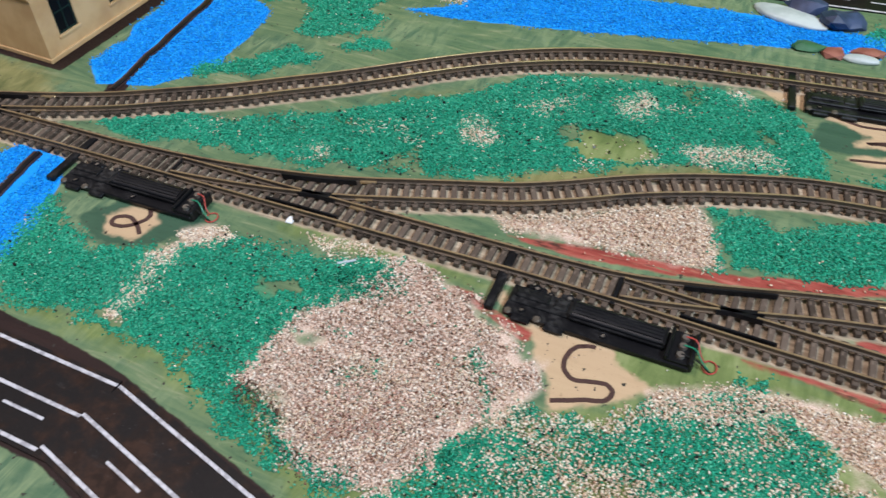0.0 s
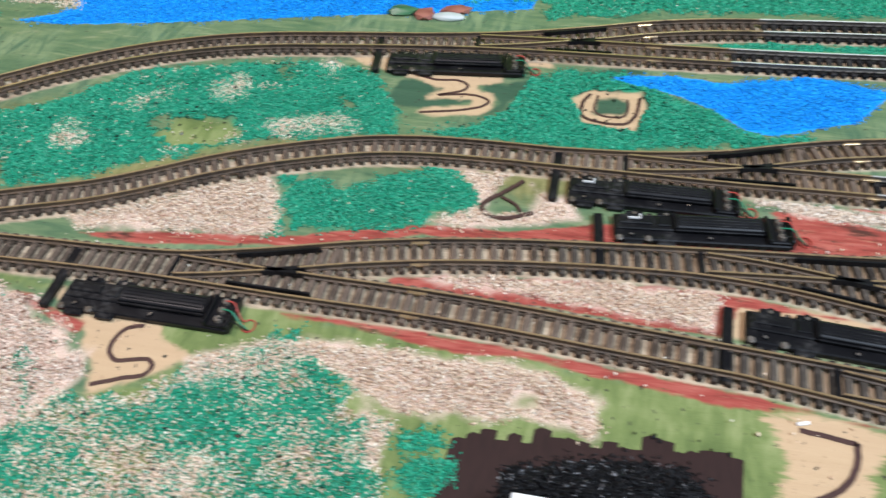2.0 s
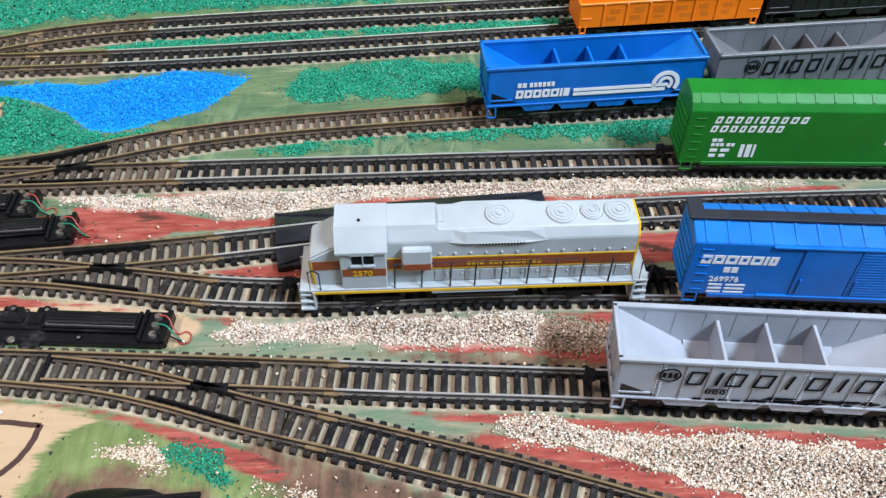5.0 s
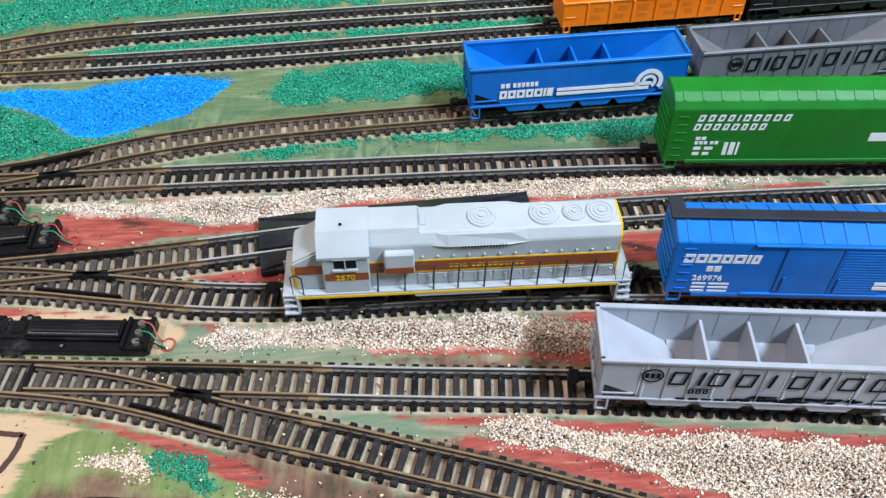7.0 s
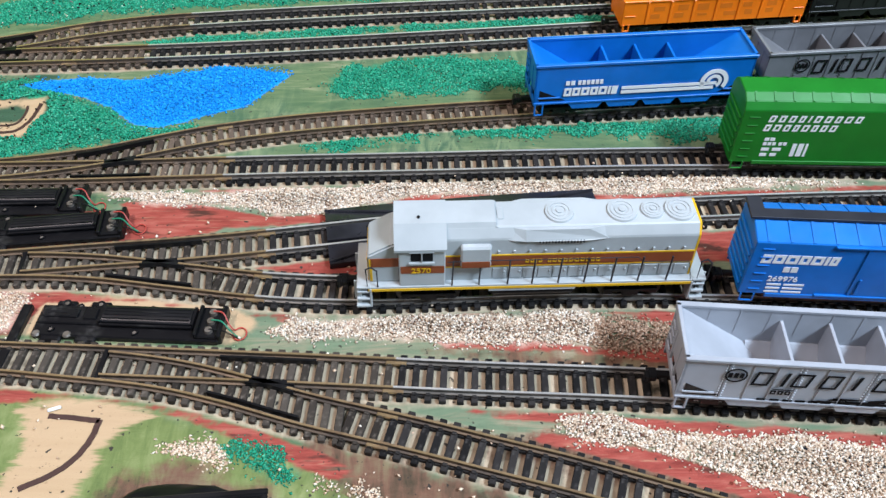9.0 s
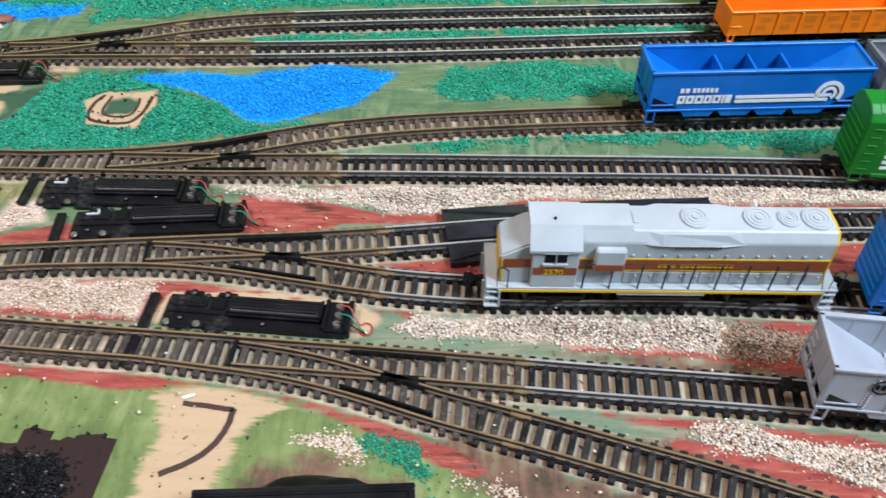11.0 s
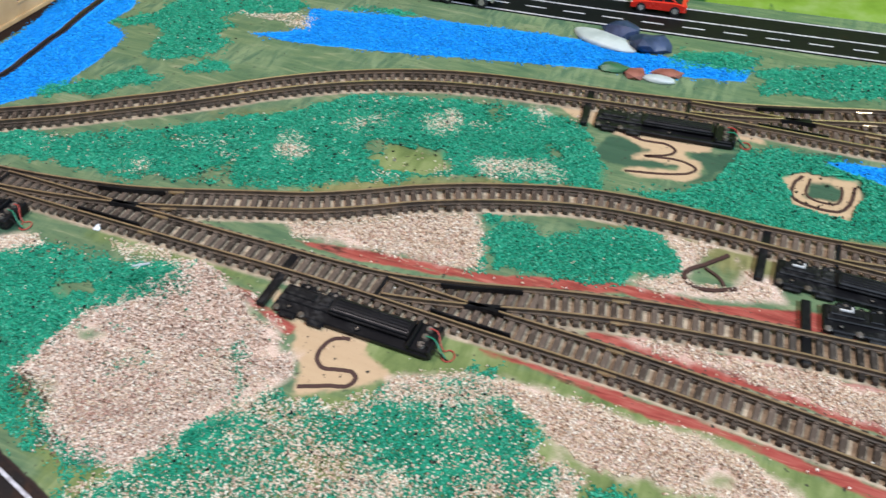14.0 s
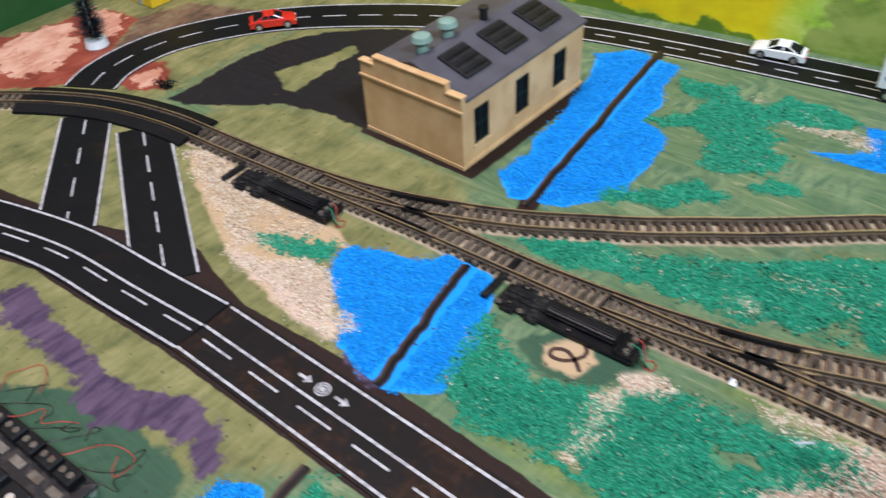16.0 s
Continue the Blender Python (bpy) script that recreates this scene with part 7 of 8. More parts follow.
            box(bm, *sorted((e * (L - 1), e * (L - 0.4))), p, q, Z + 2.0, low, 0.1)
            part("grab_iron", bm, material, ob)
        for zz in (10, 13, 16, 19):
            bm = bmesh.new()
            box(bm, *sorted((e * L, e * (L + 0.5))), 3.6, 7.4, Z + zz, Z + zz + 0.5, 0.08)
            part("rung", bm, M_LETTER_WHITE if e > 0 and material is M_CAR_BLUE else material, ob)
        coupler(ob, e * (L - 1), e)
        bogie(ob, e * (L - 11))
    # floor of bays: low ridges between them, and the cross dividers
    for k in range(dividers):
        xx = (k - (dividers - 1) / 2) * 13.0
        bm = bmesh.new()
        box(bm, xx - 0.45, xx + 0.45, -W + t, W - t, low + 1.0, top - 3.8, 0.1)
        part("divider", bm, material, ob)
    nb = dividers + 1
    for k in range(nb):
        a = -L + 21 + k * (2 * L - 42) / nb
        b = a + (2 * L - 42) / nb
        bm = bmesh.new()
        prism(bm, [(-W + t, low + 3.6), (-W + t + 0.7, low + 3.6), (-2.6, low - 1.8), (2.6, low - 1.8), (W - t - 0.7, low + 3.6), (W - t, low + 3.6), (W - t, low + 2.6), (3.0, low - 2.8), (-3.0, low - 2.8), (-W + t, low + 2.6)], a, b)
        part("bay_floor", bm, material, ob)
    bm = bmesh.new()
    box(bm, -L + 1, L - 1, -1.8, 1.8, Z + 4.2, low + 0.6, 0.2)
    part("centre_sill", bm, M_BLACK, ob)
    return ob, W, L, Z


def hopper_on(line, x, *args, **kw):
    px, py, pa = on_route(line, x)
    return hopper_car(px, py, pa, *args, **kw)


ob, W, L, Z = hopper_on(MIDDLE_UP, 382, M_CAR_BLUE, "bright blue open hopper car with white lettering, empty", plain=True)
block_word(ob, -30, -W - 0.32, Z + 15.4, (1.5, 1.5, -0.7, 1.2, 1.2, 1.2, 1.2, 1.2, 1.2), 1.9, 0.45, M_LETTER_WHITE)
block_word(ob, -30.5, -W - 0.32, Z + 10.6, (2.8, 2.9, 3.1, 2.8, 3.1, 0.95, 2.2), 3.5, 0.42, M_LETTER_WHITE, 0.3, stroke=0.95)
bars_logo(ob, -8.5, 28, Z + 13.2, -W - 0.45, 4.6, 27.0, M_LETTER_WHITE)
ob, W, L, Z = hopper_on(MAIN, 409.5, M_CAR_SILVER, "silver grey open hopper car with wide black lettering, empty")
ring_mark(ob, -27.8, -W - 0.44, Z + 18.5, 2.9, M_LETTER_BLACK)
for lx, lw in ((-23.4, 4.4), (-15.8, 0.85), (-13.3, 4.4), (-6.0, 4.5), (2.4, 0.85), (7.5, 4.7), (15.8, 0.85), (20.3, 5.0), (28.4, 4.7)):
    block_word(ob, lx, -W - 0.32, Z + 14.8, (lw,), 5.8, 0.0, M_LETTER_BLACK, 0.8, stroke=0.66)
block_word(ob, -17.4, -W - 0.32, Z + 11.2, (1.4, 1.4, 1.4), 1.6, 0.5, M_LETTER_BLACK, stroke=0.4)
block_word(ob, -17.2, -W - 0.32, Z + 13.2, (5.4,), 0.3, 0.5, M_LETTER_BLACK)
rchip = random.Random(5)
bm = bmesh.new()
for k in range(26):
    cx, cz = -4 + rchip.uniform(0, 1) * 40, Z + 9.6 + rchip.uniform(-1.0, 1.0)
    rx, rz_ = rchip.uniform(1.2, 4.5), rchip.uniform(0.3, 0.9)
    ring = [(cx + rx * rchip.uniform(0.75, 1.2) * math.cos(a), cz + rz_ * rchip.uniform(0.6, 1.2) * math.sin(a)) for a in np.linspace(0, 2 * math.pi, 14)[:-1]]
    off = -W - 0.22 - 0.004 * k
    bm.faces.new([bm.verts.new((p, off, q)) for p, q in ring])
for k in range(6):
    cx = -20 + 3.4 * k
    box(bm, cx, cx + 2.6, -W - 0.3, -W - 0.2, Z + 8.0, Z + 8.9, 0.04)
part("chipped_paint", bm, M_LETTER_BLACK, ob, "black chipped paint along the lower side")["kind"] = "stuff"
ob, W, L, Z = hopper_on(MIDDLE_UP, 470, M_CAR_LEAD, "dull lead grey open hopper car with black lettering")
ring_mark(ob, -27.8, -W - 0.44, Z + 18.5, 2.9, M_LETTER_BLACK)
for lx, lw in ((-23.4, 4.4), (-15.8, 0.85), (-13.3, 4.4), (-6.0, 4.5), (2.4, 0.85), (7.5, 4.7), (15.8, 0.85), (20.3, 5.0), (28.4, 4.7)):
    block_word(ob, lx, -W - 0.32, Z + 14.8, (lw,), 5.8, 0.0, M_LETTER_BLACK, 0.8, stroke=0.66)
M_CAR_BLACK = plastic("black_car_plastic", (0.006, 0.006, 0.007), 0.4, 0.2)
M_LETTER_RUST = plastic("dark_orange_print", (0.72, 0.16, 0.008), 0.5, 0.1)


def gondola_car(x, y, rz, material, label):
    """A low open car: flat floor, sheet sides with upright posts, closed ends, corner steps."""
    ob = thing("gondola_car", x, y, 0, rz, label, "freight car")
    Z, L, W = RAIL_TOP, 40.5, 8.7
    low, top = Z + 6.0, Z + 16.8
    bm = bmesh.new()
    box(bm, -L + 0.5, L - 0.5, -W + 0.5, W - 0.5, low - 0.4, low + 1.0, 0.1)
    part("floor_sheet", bm, material, ob)
    r = random.Random(12)
    for s in (-1, 1):
        bm = bmesh.new()
        box(bm, -L, L, *sorted((s * (W - 0.9), s * W)), low - 0.5, top, 0.2)
        side = part("side_sheet", bm, material, ob)
        bm = bmesh.new()
        box(bm, -L - 0.2, L + 0.2, *sorted((s * (W - 1.0), s * (W + 0.35))), top - 0.7, top + 0.15, 0.15)
        part("top_rail", bm, material, side)
        for k in range(7):
            bm = bmesh.new()
            box(bm, -30.4 + 10 * k, -29.4 + 10 * k, *sorted((s * (W - 0.1), s * (W + 0.45))), low - 0.3, top - 0.6, 0.15)
            part("side_post", bm, material, side)
        for k in range(6):
            x0 = -28.4 + 10 * k
            bm = bmesh.new()
            for z0, z1 in ((low + 5.6, low + 8.2), (low + 2.4, low + 4.2)):
                a = x0 + r.uniform(0, 2.4)
                box(bm, a, a + r.uniform(3.2, 5.4), *sorted((s * (W - 0.05), s * (W + 0.07))), z0 + r.uniform(-0.4, 0.4), z1 + r.uniform(-0.4, 0.4))
            part("print_panel", bm, M_LETTER_RUST, side, "darker orange printed panel")
        for e in (-1, 1):
            bm = bmesh.new()
            p, q = sorted((s * (W - 0.5), s * (W + 0.3)))
            for a, b, z0, z1 in ((L - 3.6, L - 0.6, Z + 2.6, Z + 3.2), (L - 3.6, L - 3.0, Z + 2.6, low), (L - 1.2, L - 0.6, Z + 2.6, low)):
                box(bm, *sorted((e * a, e * b)), p, q, z0, z1, 0.1)
            box(bm, *sorted((e * (L - 5.5), e * (L - 1.0))), p, q, low + 3.6, low + 4.1, 0.1)
            part("corner_step", bm, material, side)
    for e in (-1, 1):
        bm = bmesh.new()
        box(bm, *sorted((e * (L - 0.9), e * (L + 0.1))), -W + 0.2, W - 0.2, low - 1.0, top - 0.1, 0.2)
        part("end_sheet", bm, material, ob)
        coupler(ob, e * (L - 1), e)
        bogie(ob, e * (L - 11))
    bm = bmesh.new()
    box(bm, -L + 1, L - 1, -2.0, 2.0, Z + 3.9, low - 0.2, 0.2)
    part("centre_sill", bm, M_BLACK, ob)
    return ob


gondola_car(*on_route(FAR, 423.5), M_CAR_ORANGE, "bright orange open gondola car on the far track")
hopper_on(FAR, 507, M_CAR_BLACK, "black open hopper car coupled on the far track")
hopper_on(FAR_UP, 428, M_CAR_BLACK, "black open hopper car standing before the backdrop")

# --- rerailing track plate -------------------------------------------------
i0, i1 = at_x(INNER, 268), at_x(INNER, 362)
M_RERAIL = plastic("dark_grey_glossy_plastic", (0.016, 0.016, 0.021), 0.3, 0.4, 0.4)
rr = thing("rerailer_plate", label="black plastic rerailer lying in the track with white label", category="model track")
ln = INNER[i0:i1:3]
bm = bmesh.new()
ribbon(bm, ln, 3.3, 0.6, 3.9)
part("middle_plate", bm, M_RERAIL, rr)
for s in (-1, 1):
    bm = bmesh.new()
    sweep(bm, beside(ln, s * 9.2), [(-3.6 * 1, 0.4), (3.6, 0.4), (3.6, 3.9 if s < 0 else 2.6), (-3.6, 2.6 if s < 0 else 3.9)], 0)
    part("side_plate", bm, M_RERAIL, rr)
    for a, b in ((0, 9), (len(ln) - 10, len(ln) - 1)):
        bm = bmesh.new()
        q0, q1 = beside(ln, s * 12.0)[a if a == 0 else b], beside(ln, s * 6.2)[b if a == 0 else a]
        tube(bm, [(q0[0], q0[1], 3.0), (q1[0], q1[1], 4.3)], 0.5, 6)
        part("guide_rib", bm, M_RERAIL, rr)
bm = bmesh.new()
ribbon(bm, INNER[at_x(INNER, 294) : at_x(INNER, 336) : 3], 3.9, 3.9, 4.25)
part("label_card", bm, M_WHITE, rr, "blank white label")

# the brown patch, brushed on in broad strokes with uneven ends
r = random.Random(21)
patch = thing("brown_paint", label="dark brown paint in broad brush strokes", category="paint", kind="structure")
for k in range(21):
    x = 107 + 3.6 * k
    top = 146.5 + 8 * (k / 20) + r.uniform(-2.6, 2.6)
    bm = bmesh.new()
    w = r.uniform(2.0, 2.6)
    plate(bm, [(x - w - 4, 92), (x + w - 4, 92), (x + w, top), (x - w * 0.3, top + r.uniform(-0.8, 0.8)), (x - w, top - 0.5)], 0.02, 0.10 + 0.012 * (k % 4))
    part("brush_stroke", bm, M_DARKBROWN_FLAT, patch)

# ---------------------------------------------------------------- engine house
m = Mat("tan_brick_plastic", 0.6)
M_TANWALL = m.colour(m.mix(m.step(m.noise(60, 4), 0.3, 0.7), (0.54, 0.31, 0.14), (0.68, 0.43, 0.215))).bump(m.noise(700, 2, stretch=(1, 1, 3)), 0.3, 0.0002).m
M_ROOF = plastic("slate_grey_roof", (0.075, 0.07, 0.085), 0.55, 0.15)
M_SKYLIGHT = plastic("dark_skylight_frame", (0.015, 0.014, 0.016), 0.4, 0.2)
M_VENT = plastic("pale_green_vent", (0.2, 0.3, 0.25), 0.5, 0.2)
M_WINGREEN = plastic("dark_green_frame", (0.008, 0.022, 0.016), 0.6, 0.2, 0.2)
# The dark inside of the shed is put into these panes as matt black.
M_DARKPANE = plastic("unlit_pane", (0.004, 0.004, 0.005), 0.6, 0.2, 0.1)


def engine_house(x, y, rz):
    """A gabled brick shed: origin at its front right foot; the front faces -y, x runs to -60, y to 96."""
    ob = thing("engine_house", x, y, 0, rz, "tan brick engine house with dark grey roof and skylights", "building")
    Wd, Dp, H, t = 60.0, 96.0, 35.0, 2.0
    rise = 9.0
    # right and left walls with window openings through them
    wins = [(8.5, 19.5), (39.5, 50.5), (70.5, 81.5)]
    z0, z1 = 9.0, 28.0
    for xx0, xx1, side in ((-t, 0, 1), (-Wd, -Wd + t, -1)):
        bm = bmesh.new()
        ys = [0.0] + [v for w in wins for v in w] + [Dp]
        zs = [0.0, z0, z1, H]
        grid = [[[bm.verts.new((xx, yy, zz)) for zz in zs] for yy in ys] for xx in (xx0, xx1)]
        solid = lambda i, j: 0 <= i < len(ys) - 1 and 0 <= j < 3 and not (i % 2 == 1 and j == 1)
        for i in range(len(ys) - 1):
            for j in range(3):
                if not solid(i, j):
                    continue
                for g in grid:
                    bm.faces.new((g[i][j], g[i + 1][j], g[i + 1][j + 1], g[i][j + 1]))
                for di, dj, p, q in ((-1, 0, (i, j), (i, j + 1)), (1, 0, (i + 1, j), (i + 1, j + 1)), (0, -1, (i, j), (i + 1, j)), (0, 1, (i, j + 1), (i + 1, j + 1))):
                    if not solid(i + di, j + dj):
                        bm.faces.new((grid[0][p[0]][p[1]], grid[0][q[0]][q[1]], grid[1][q[0]][q[1]], grid[1][p[0]][p[1]]))
        bmesh.ops.recalc_face_normals(bm, faces=list(bm.faces))
        w = part("wall", bm, M_TANWALL, ob)
        for a, b in wins:
            bm = bmesh.new()
            c = (xx0 + xx1) / 2
            box(bm, c - 0.5, c + 0.5, a, a + 0.8, z0, z1)
            box(bm, c - 0.5, c + 0.5, b - 0.8, b, z0, z1)
            box(bm, c - 0.45, c + 0.45, a, b, z0, z0 + 0.8)
            box(bm, c - 0.45, c + 0.45, a, b, z1 - 0.8, z1)
            box(bm, c - 0.4, c + 0.4, (a + b) / 2 - 0.3, (a + b) / 2 + 0.3, z0, z1)
            box(bm, c - 0.42, c + 0.42, a, b, (z0 + z1) / 2 - 0.3, (z0 + z1) / 2 + 0.3)
            me = mesh_of("window_frame", bm, M_WINGREEN)
            f = new("window_frame", me)
            f.parent = w
            bm = bmesh.new()
            box(bm, c - 0.12, c + 0.12, a + 0.5, b - 0.5, z0 + 0.5, z1 - 0.5)
            part("pane", bm, M_DARKPANE, w)
            bm = bmesh.new()
            p, q = (xx1 - 0.1, xx1 + 0.7) if side > 0 else (xx0 - 0.7, xx0 + 0.1)
            box(bm, p, q, a - 0.8, b + 0.8, z0 - 1.2, z0, 0.15)
            part("sill", bm, M_TANWALL, w)
    bm = bmesh.new()
    box(bm, -Wd + t, -t, Dp - t, Dp, 0, H)
    plate_pts = [(-Wd + t, H), (-t, H), (-Wd / 2, H + rise)]
    a = [bm.verts.new((p, Dp - t, q)) for p, q in plate_pts]
    b = [bm.verts.new((p, Dp, q)) for p, q in plate_pts]
    bm.faces.new(a), bm.faces.new(b[::-1])
    for k in range(3):
        bm.faces.new((a[k], b[k], b[(k + 1) % 3], a[(k + 1) % 3]))
    bmesh.ops.recalc_face_normals(bm, faces=list(bm.faces))
    part("back_wall", bm, M_TANWALL, ob)
    # front wall with a stepped parapet, cornice and coping
    bm = bmesh.new()
    steps = [(-Wd - 0.6, 0), (0.6, 0), (0.6, H + 2.5), (-8, H + 2.5), (-8, H + 6.5), (-52, H + 6.5), (-52, H + 2.5), (-Wd - 0.6, H + 2.5)]
    a = [bm.verts.new((p, -0.6, q)) for p, q in steps]
    b = [bm.verts.new((p, t, q)) for p, q in steps]
    bm.faces.new(a), bm.faces.new(b[::-1])
    for k in range(len(steps)):
        bm.faces.new((a[k], b[k], b[(k + 1) % 8], a[(k + 1) % 8]))
    bmesh.ops.recalc_face_normals(bm, faces=list(bm.faces))
    bmesh.ops.triangulate(bm, faces=[f for f in bm.faces if len(f.verts) > 4])
    front = part("front_wall", bm, M_TANWALL, ob)
    for p, q, z in ((-Wd - 1.2, -52, H + 2.5), (-52, -8, H + 6.5), (-8, 1.2, H + 2.5)):
        bm = bmesh.new()
        box(bm, p, q, -1.4, t + 0.6, z, z + 1.0, 0.2)
        part("coping", bm, M_TANWALL, front)
    bm = bmesh.new()
    box(bm, -Wd - 1.4, 1.4, -1.6, -0.5, H - 5.0, H - 3.6, 0.25)
    box(bm, -Wd - 1.2, 1.2, -1.1, -0.5, H - 6.0, H - 5.1, 0.2)
    part("cornice", bm, M_TANWALL, front)
    bm = bmesh.new()
    box(bm, -Wd - 1.0, 1.0, -1.0, Dp + 0.6, 0, 2.2, 0.3)
    part("plinth", bm, M_TANWALL, ob)
    # roof slopes
    for s in (-1, 1):
        bm = bmesh.new()
        e = -Wd / 2 + s * (Wd / 2 + 1.2)
        vs = [bm.verts.new(c) for c in ((-Wd / 2, t, H + rise), (e, t, H - 0.4), (e, Dp + 1, H - 0.4), (-Wd / 2, Dp + 1, H + rise), (-Wd / 2, t, H + rise + 1), (e, t, H + 0.6), (e, Dp + 1, H + 0.6), (-Wd / 2, Dp + 1, H + rise + 1))]
        for f in ((0, 1, 2, 3), (4, 5, 6, 7), (0, 1, 5, 4), (1, 2, 6, 5), (2, 3, 7, 6), (3, 0, 4, 7)):
            bm.faces.new([vs[i] for i in f])
        bmesh.ops.recalc_face_normals(bm, faces=list(bm.faces))
        part("roof_slope", bm, M_ROOF, ob)
    tilt = math.degrees(math.atan2(rise, Wd / 2))
    for k, yy in enumerate((22, 50, 78)):
        bm = bmesh.new()
        box(bm, -9, 9, -9, 9, 0, 1.6, 0.3)
        sk = part("skylight", bm, M_SKYLIGHT, ob, "dark ridged skylight")
        sk.matrix_basis = pose(-16 * MM, yy * MM, (H + rise * 16 / 30 + 0.9) * MM, 0, tilt, 0)
        for j in range(6):
            bm = bmesh.new()
            box(bm, -8.2 + j * 2.8, -6.4 + j * 2.8, -8, 8, 1.5, 2.0, 0.15)
            part("skylight_pane", bm, M_BLACK if j % 2 else M_SKYLIGHT, sk)
    for yy in (14, 32):
        bm = bmesh.new()
        cyl(bm, pose(-34, yy, H + rise + 2.5), 3.0, 6, 16)
        cyl(bm, pose(-34, yy, H + rise + 6.5), 5.0, 2.4, 18, 4.2)
        cyl(bm, pose(-34, yy, H + rise + 8.3), 4.2, 1.2, 18, 1.0)
        part("roof_vent", bm, M_VENT, ob, "pale green round roof vent", smooth=40)
    bm = bmesh.new()
    cyl(bm, pose(-30, 54, H + rise + 3), 2.0, 7, 14)
    cyl(bm, pose(-30, 54, H + rise + 6.6), 2.6, 1.0, 14)
    part("chimney", bm, M_SKYLIGHT, ob, smooth=40)
    return ob


engine_house(-257.5, 222.5, -1.6)

# ---------------------------------------------------------------- road vehicles
M_CAR_RED = plastic("red_car_paint", (0.6, 0.025, 0.014), 0.25, 0.08, 0.6)
M_CAR_WHITE = plastic("white_car_paint", (0.78, 0.78, 0.78), 0.25, 0.05, 0.6)
M_CAR_GREY = plastic("silver_car_paint", (0.36, 0.37, 0.39), 0.28, 0.08, 0.6)
M_TYRE = plastic("black_rubber", (0.012, 0.012, 0.013), 0.7, 0.2)


def small_car(x, y, rz, material, label, sporty=False, size=1.0):
    """A small-scale car 28 mm long, its front towards +x."""
    ob = thing("toy_car", x, y, 0.6, rz, label, "toy car")
    S = size
    low = [(-14, 2.2), (-13.4, 5.6), (-11.0, 6.2), (-7.8, 6.6), (6.0, 6.3), (11.8, 5.4), (13.8, 4.2), (14.0, 2.2)]
    bm = bmesh.new()
    rings = []
    for yy, sc in ((-5.9, 0.985), (-5.0, 1.0), (0, 1.0), (5.0, 1.0), (5.9, 0.985)):
        rings.append([bm.verts.new((px * S * sc, yy * S, pz * S if abs(yy) < 5.5 else pz * S * 0.93 + 0.1)) for px, pz in low])
    for a, b in zip(rings, rings[1:]):
        for k in range(len(low)):
            bm.faces.new((a[k], a[(k + 1) % len(low)], b[(k + 1) % len(low)], b[k]))
    bm.faces.new(rings[0]), bm.faces.new(rings[-1][::-1])
    bmesh.ops.recalc_face_normals(bm, faces=list(bm.faces))
    body = part("body", bm, material, ob, smooth=50)
    h = 8.5 if sporty else 9.8
    cab = [(-11.5, 6.1), (-7.4, 7.6), (-3.6, h), (0.6, h), (2.2, h - 0.5), (6.0, 6.3)] if sporty else [(-9.2, 6.4), (-5.0, h), (1.2, h), (6.0, 6.3)]
    nc = len(cab)
    bm = bmesh.new()
    prismed = [[bm.verts.new((px * S, yy * S * (1.0 if pz < 7 else 0.82), pz * S)) for px, pz in cab] for yy in (-5.1, 5.1)]
    bm.faces.new(prismed[0]), bm.faces.new(prismed[1][::-1])
    for k in range(nc):
        bm.faces.new((prismed[0][k], prismed[1][k], prismed[1][(k + 1) % nc], prismed[0][(k + 1) % nc]))
    bmesh.ops.recalc_face_normals(bm, faces=list(bm.faces))
    part("window_band", bm, M_GLASS, ob, "dark tinted window band")
    bm = bmesh.new()
    box(bm, -5.2 * S, 1.4 * S, -4.3 * S, 4.3 * S, (h - 0.25) * S, (h + 0.3) * S, 0.2)
    for s in (-1, 1):
        tube(bm, [(-9.0 * S, s * 4.9 * S, 6.4 * S), (-5.0 * S, s * 4.2 * S, h * S)], 0.4 * S, 5)
        tube(bm, [(1.2 * S, s * 4.2 * S, h * S), (6.0 * S, s * 4.9 * S, 6.3 * S)], 0.35 * S, 5)
        tube(bm, [(-2.2 * S, s * 4.2 * S, h * S), (-2.2 * S, s * 5.0 * S, 6.4 * S)], 0.35 * S, 5)
    part("roof", bm, material, ob)
    for wx in (-8.6, 8.4):
        for s in (-1, 1):
            bm = bmesh.new()
            cyl(bm, pose(wx * S, s * 5.2 * S, 2.5 * S, 90), 2.5 * S, 1.8 * S, 18)
            w = part("wheel", bm, M_TYRE, ob)
            bm = bmesh.new()
            cyl(bm, pose(wx * S, s * 6.05 * S, 2.5 * S, 90), 1.4 * S, 0.4 * S, 14)
            part("rim", bm, M_SCREW, w)
    for s in (-1, 1):
        bm = bmesh.new()
        box(bm, 13.2 * S, 14.1 * S, s * 4.0 * S - 0.9, s * 4.0 * S + 0.9, 3.6 * S, 4.6 * S, 0.15)
        part("headlight", bm, M_SCREW, ob)
        bm = bmesh.new()
        box(bm, -14.2 * S, -13.5 * S, s * 4.0 * S - 0.9, s * 4.0 * S + 0.9, 4.0 * S, 5.0 * S, 0.15)
        part("tail_light", bm, M_CAR_RED, ob)
    return ob


small_car(-443, 275, 49, M_CAR_RED, "red toy sports car parked on the printed road", True)
small_car(-182, 400, -171, M_CAR_WHITE, "white toy sports car parked on the printed road", True)
small_car(45, 425, 186, M_CAR_RED, "bright red toy car parked on the printed road", True)
small_car(175, 429, 7, M_CAR_GREY, "silver toy coupe parked on the printed road", True, 1.12)


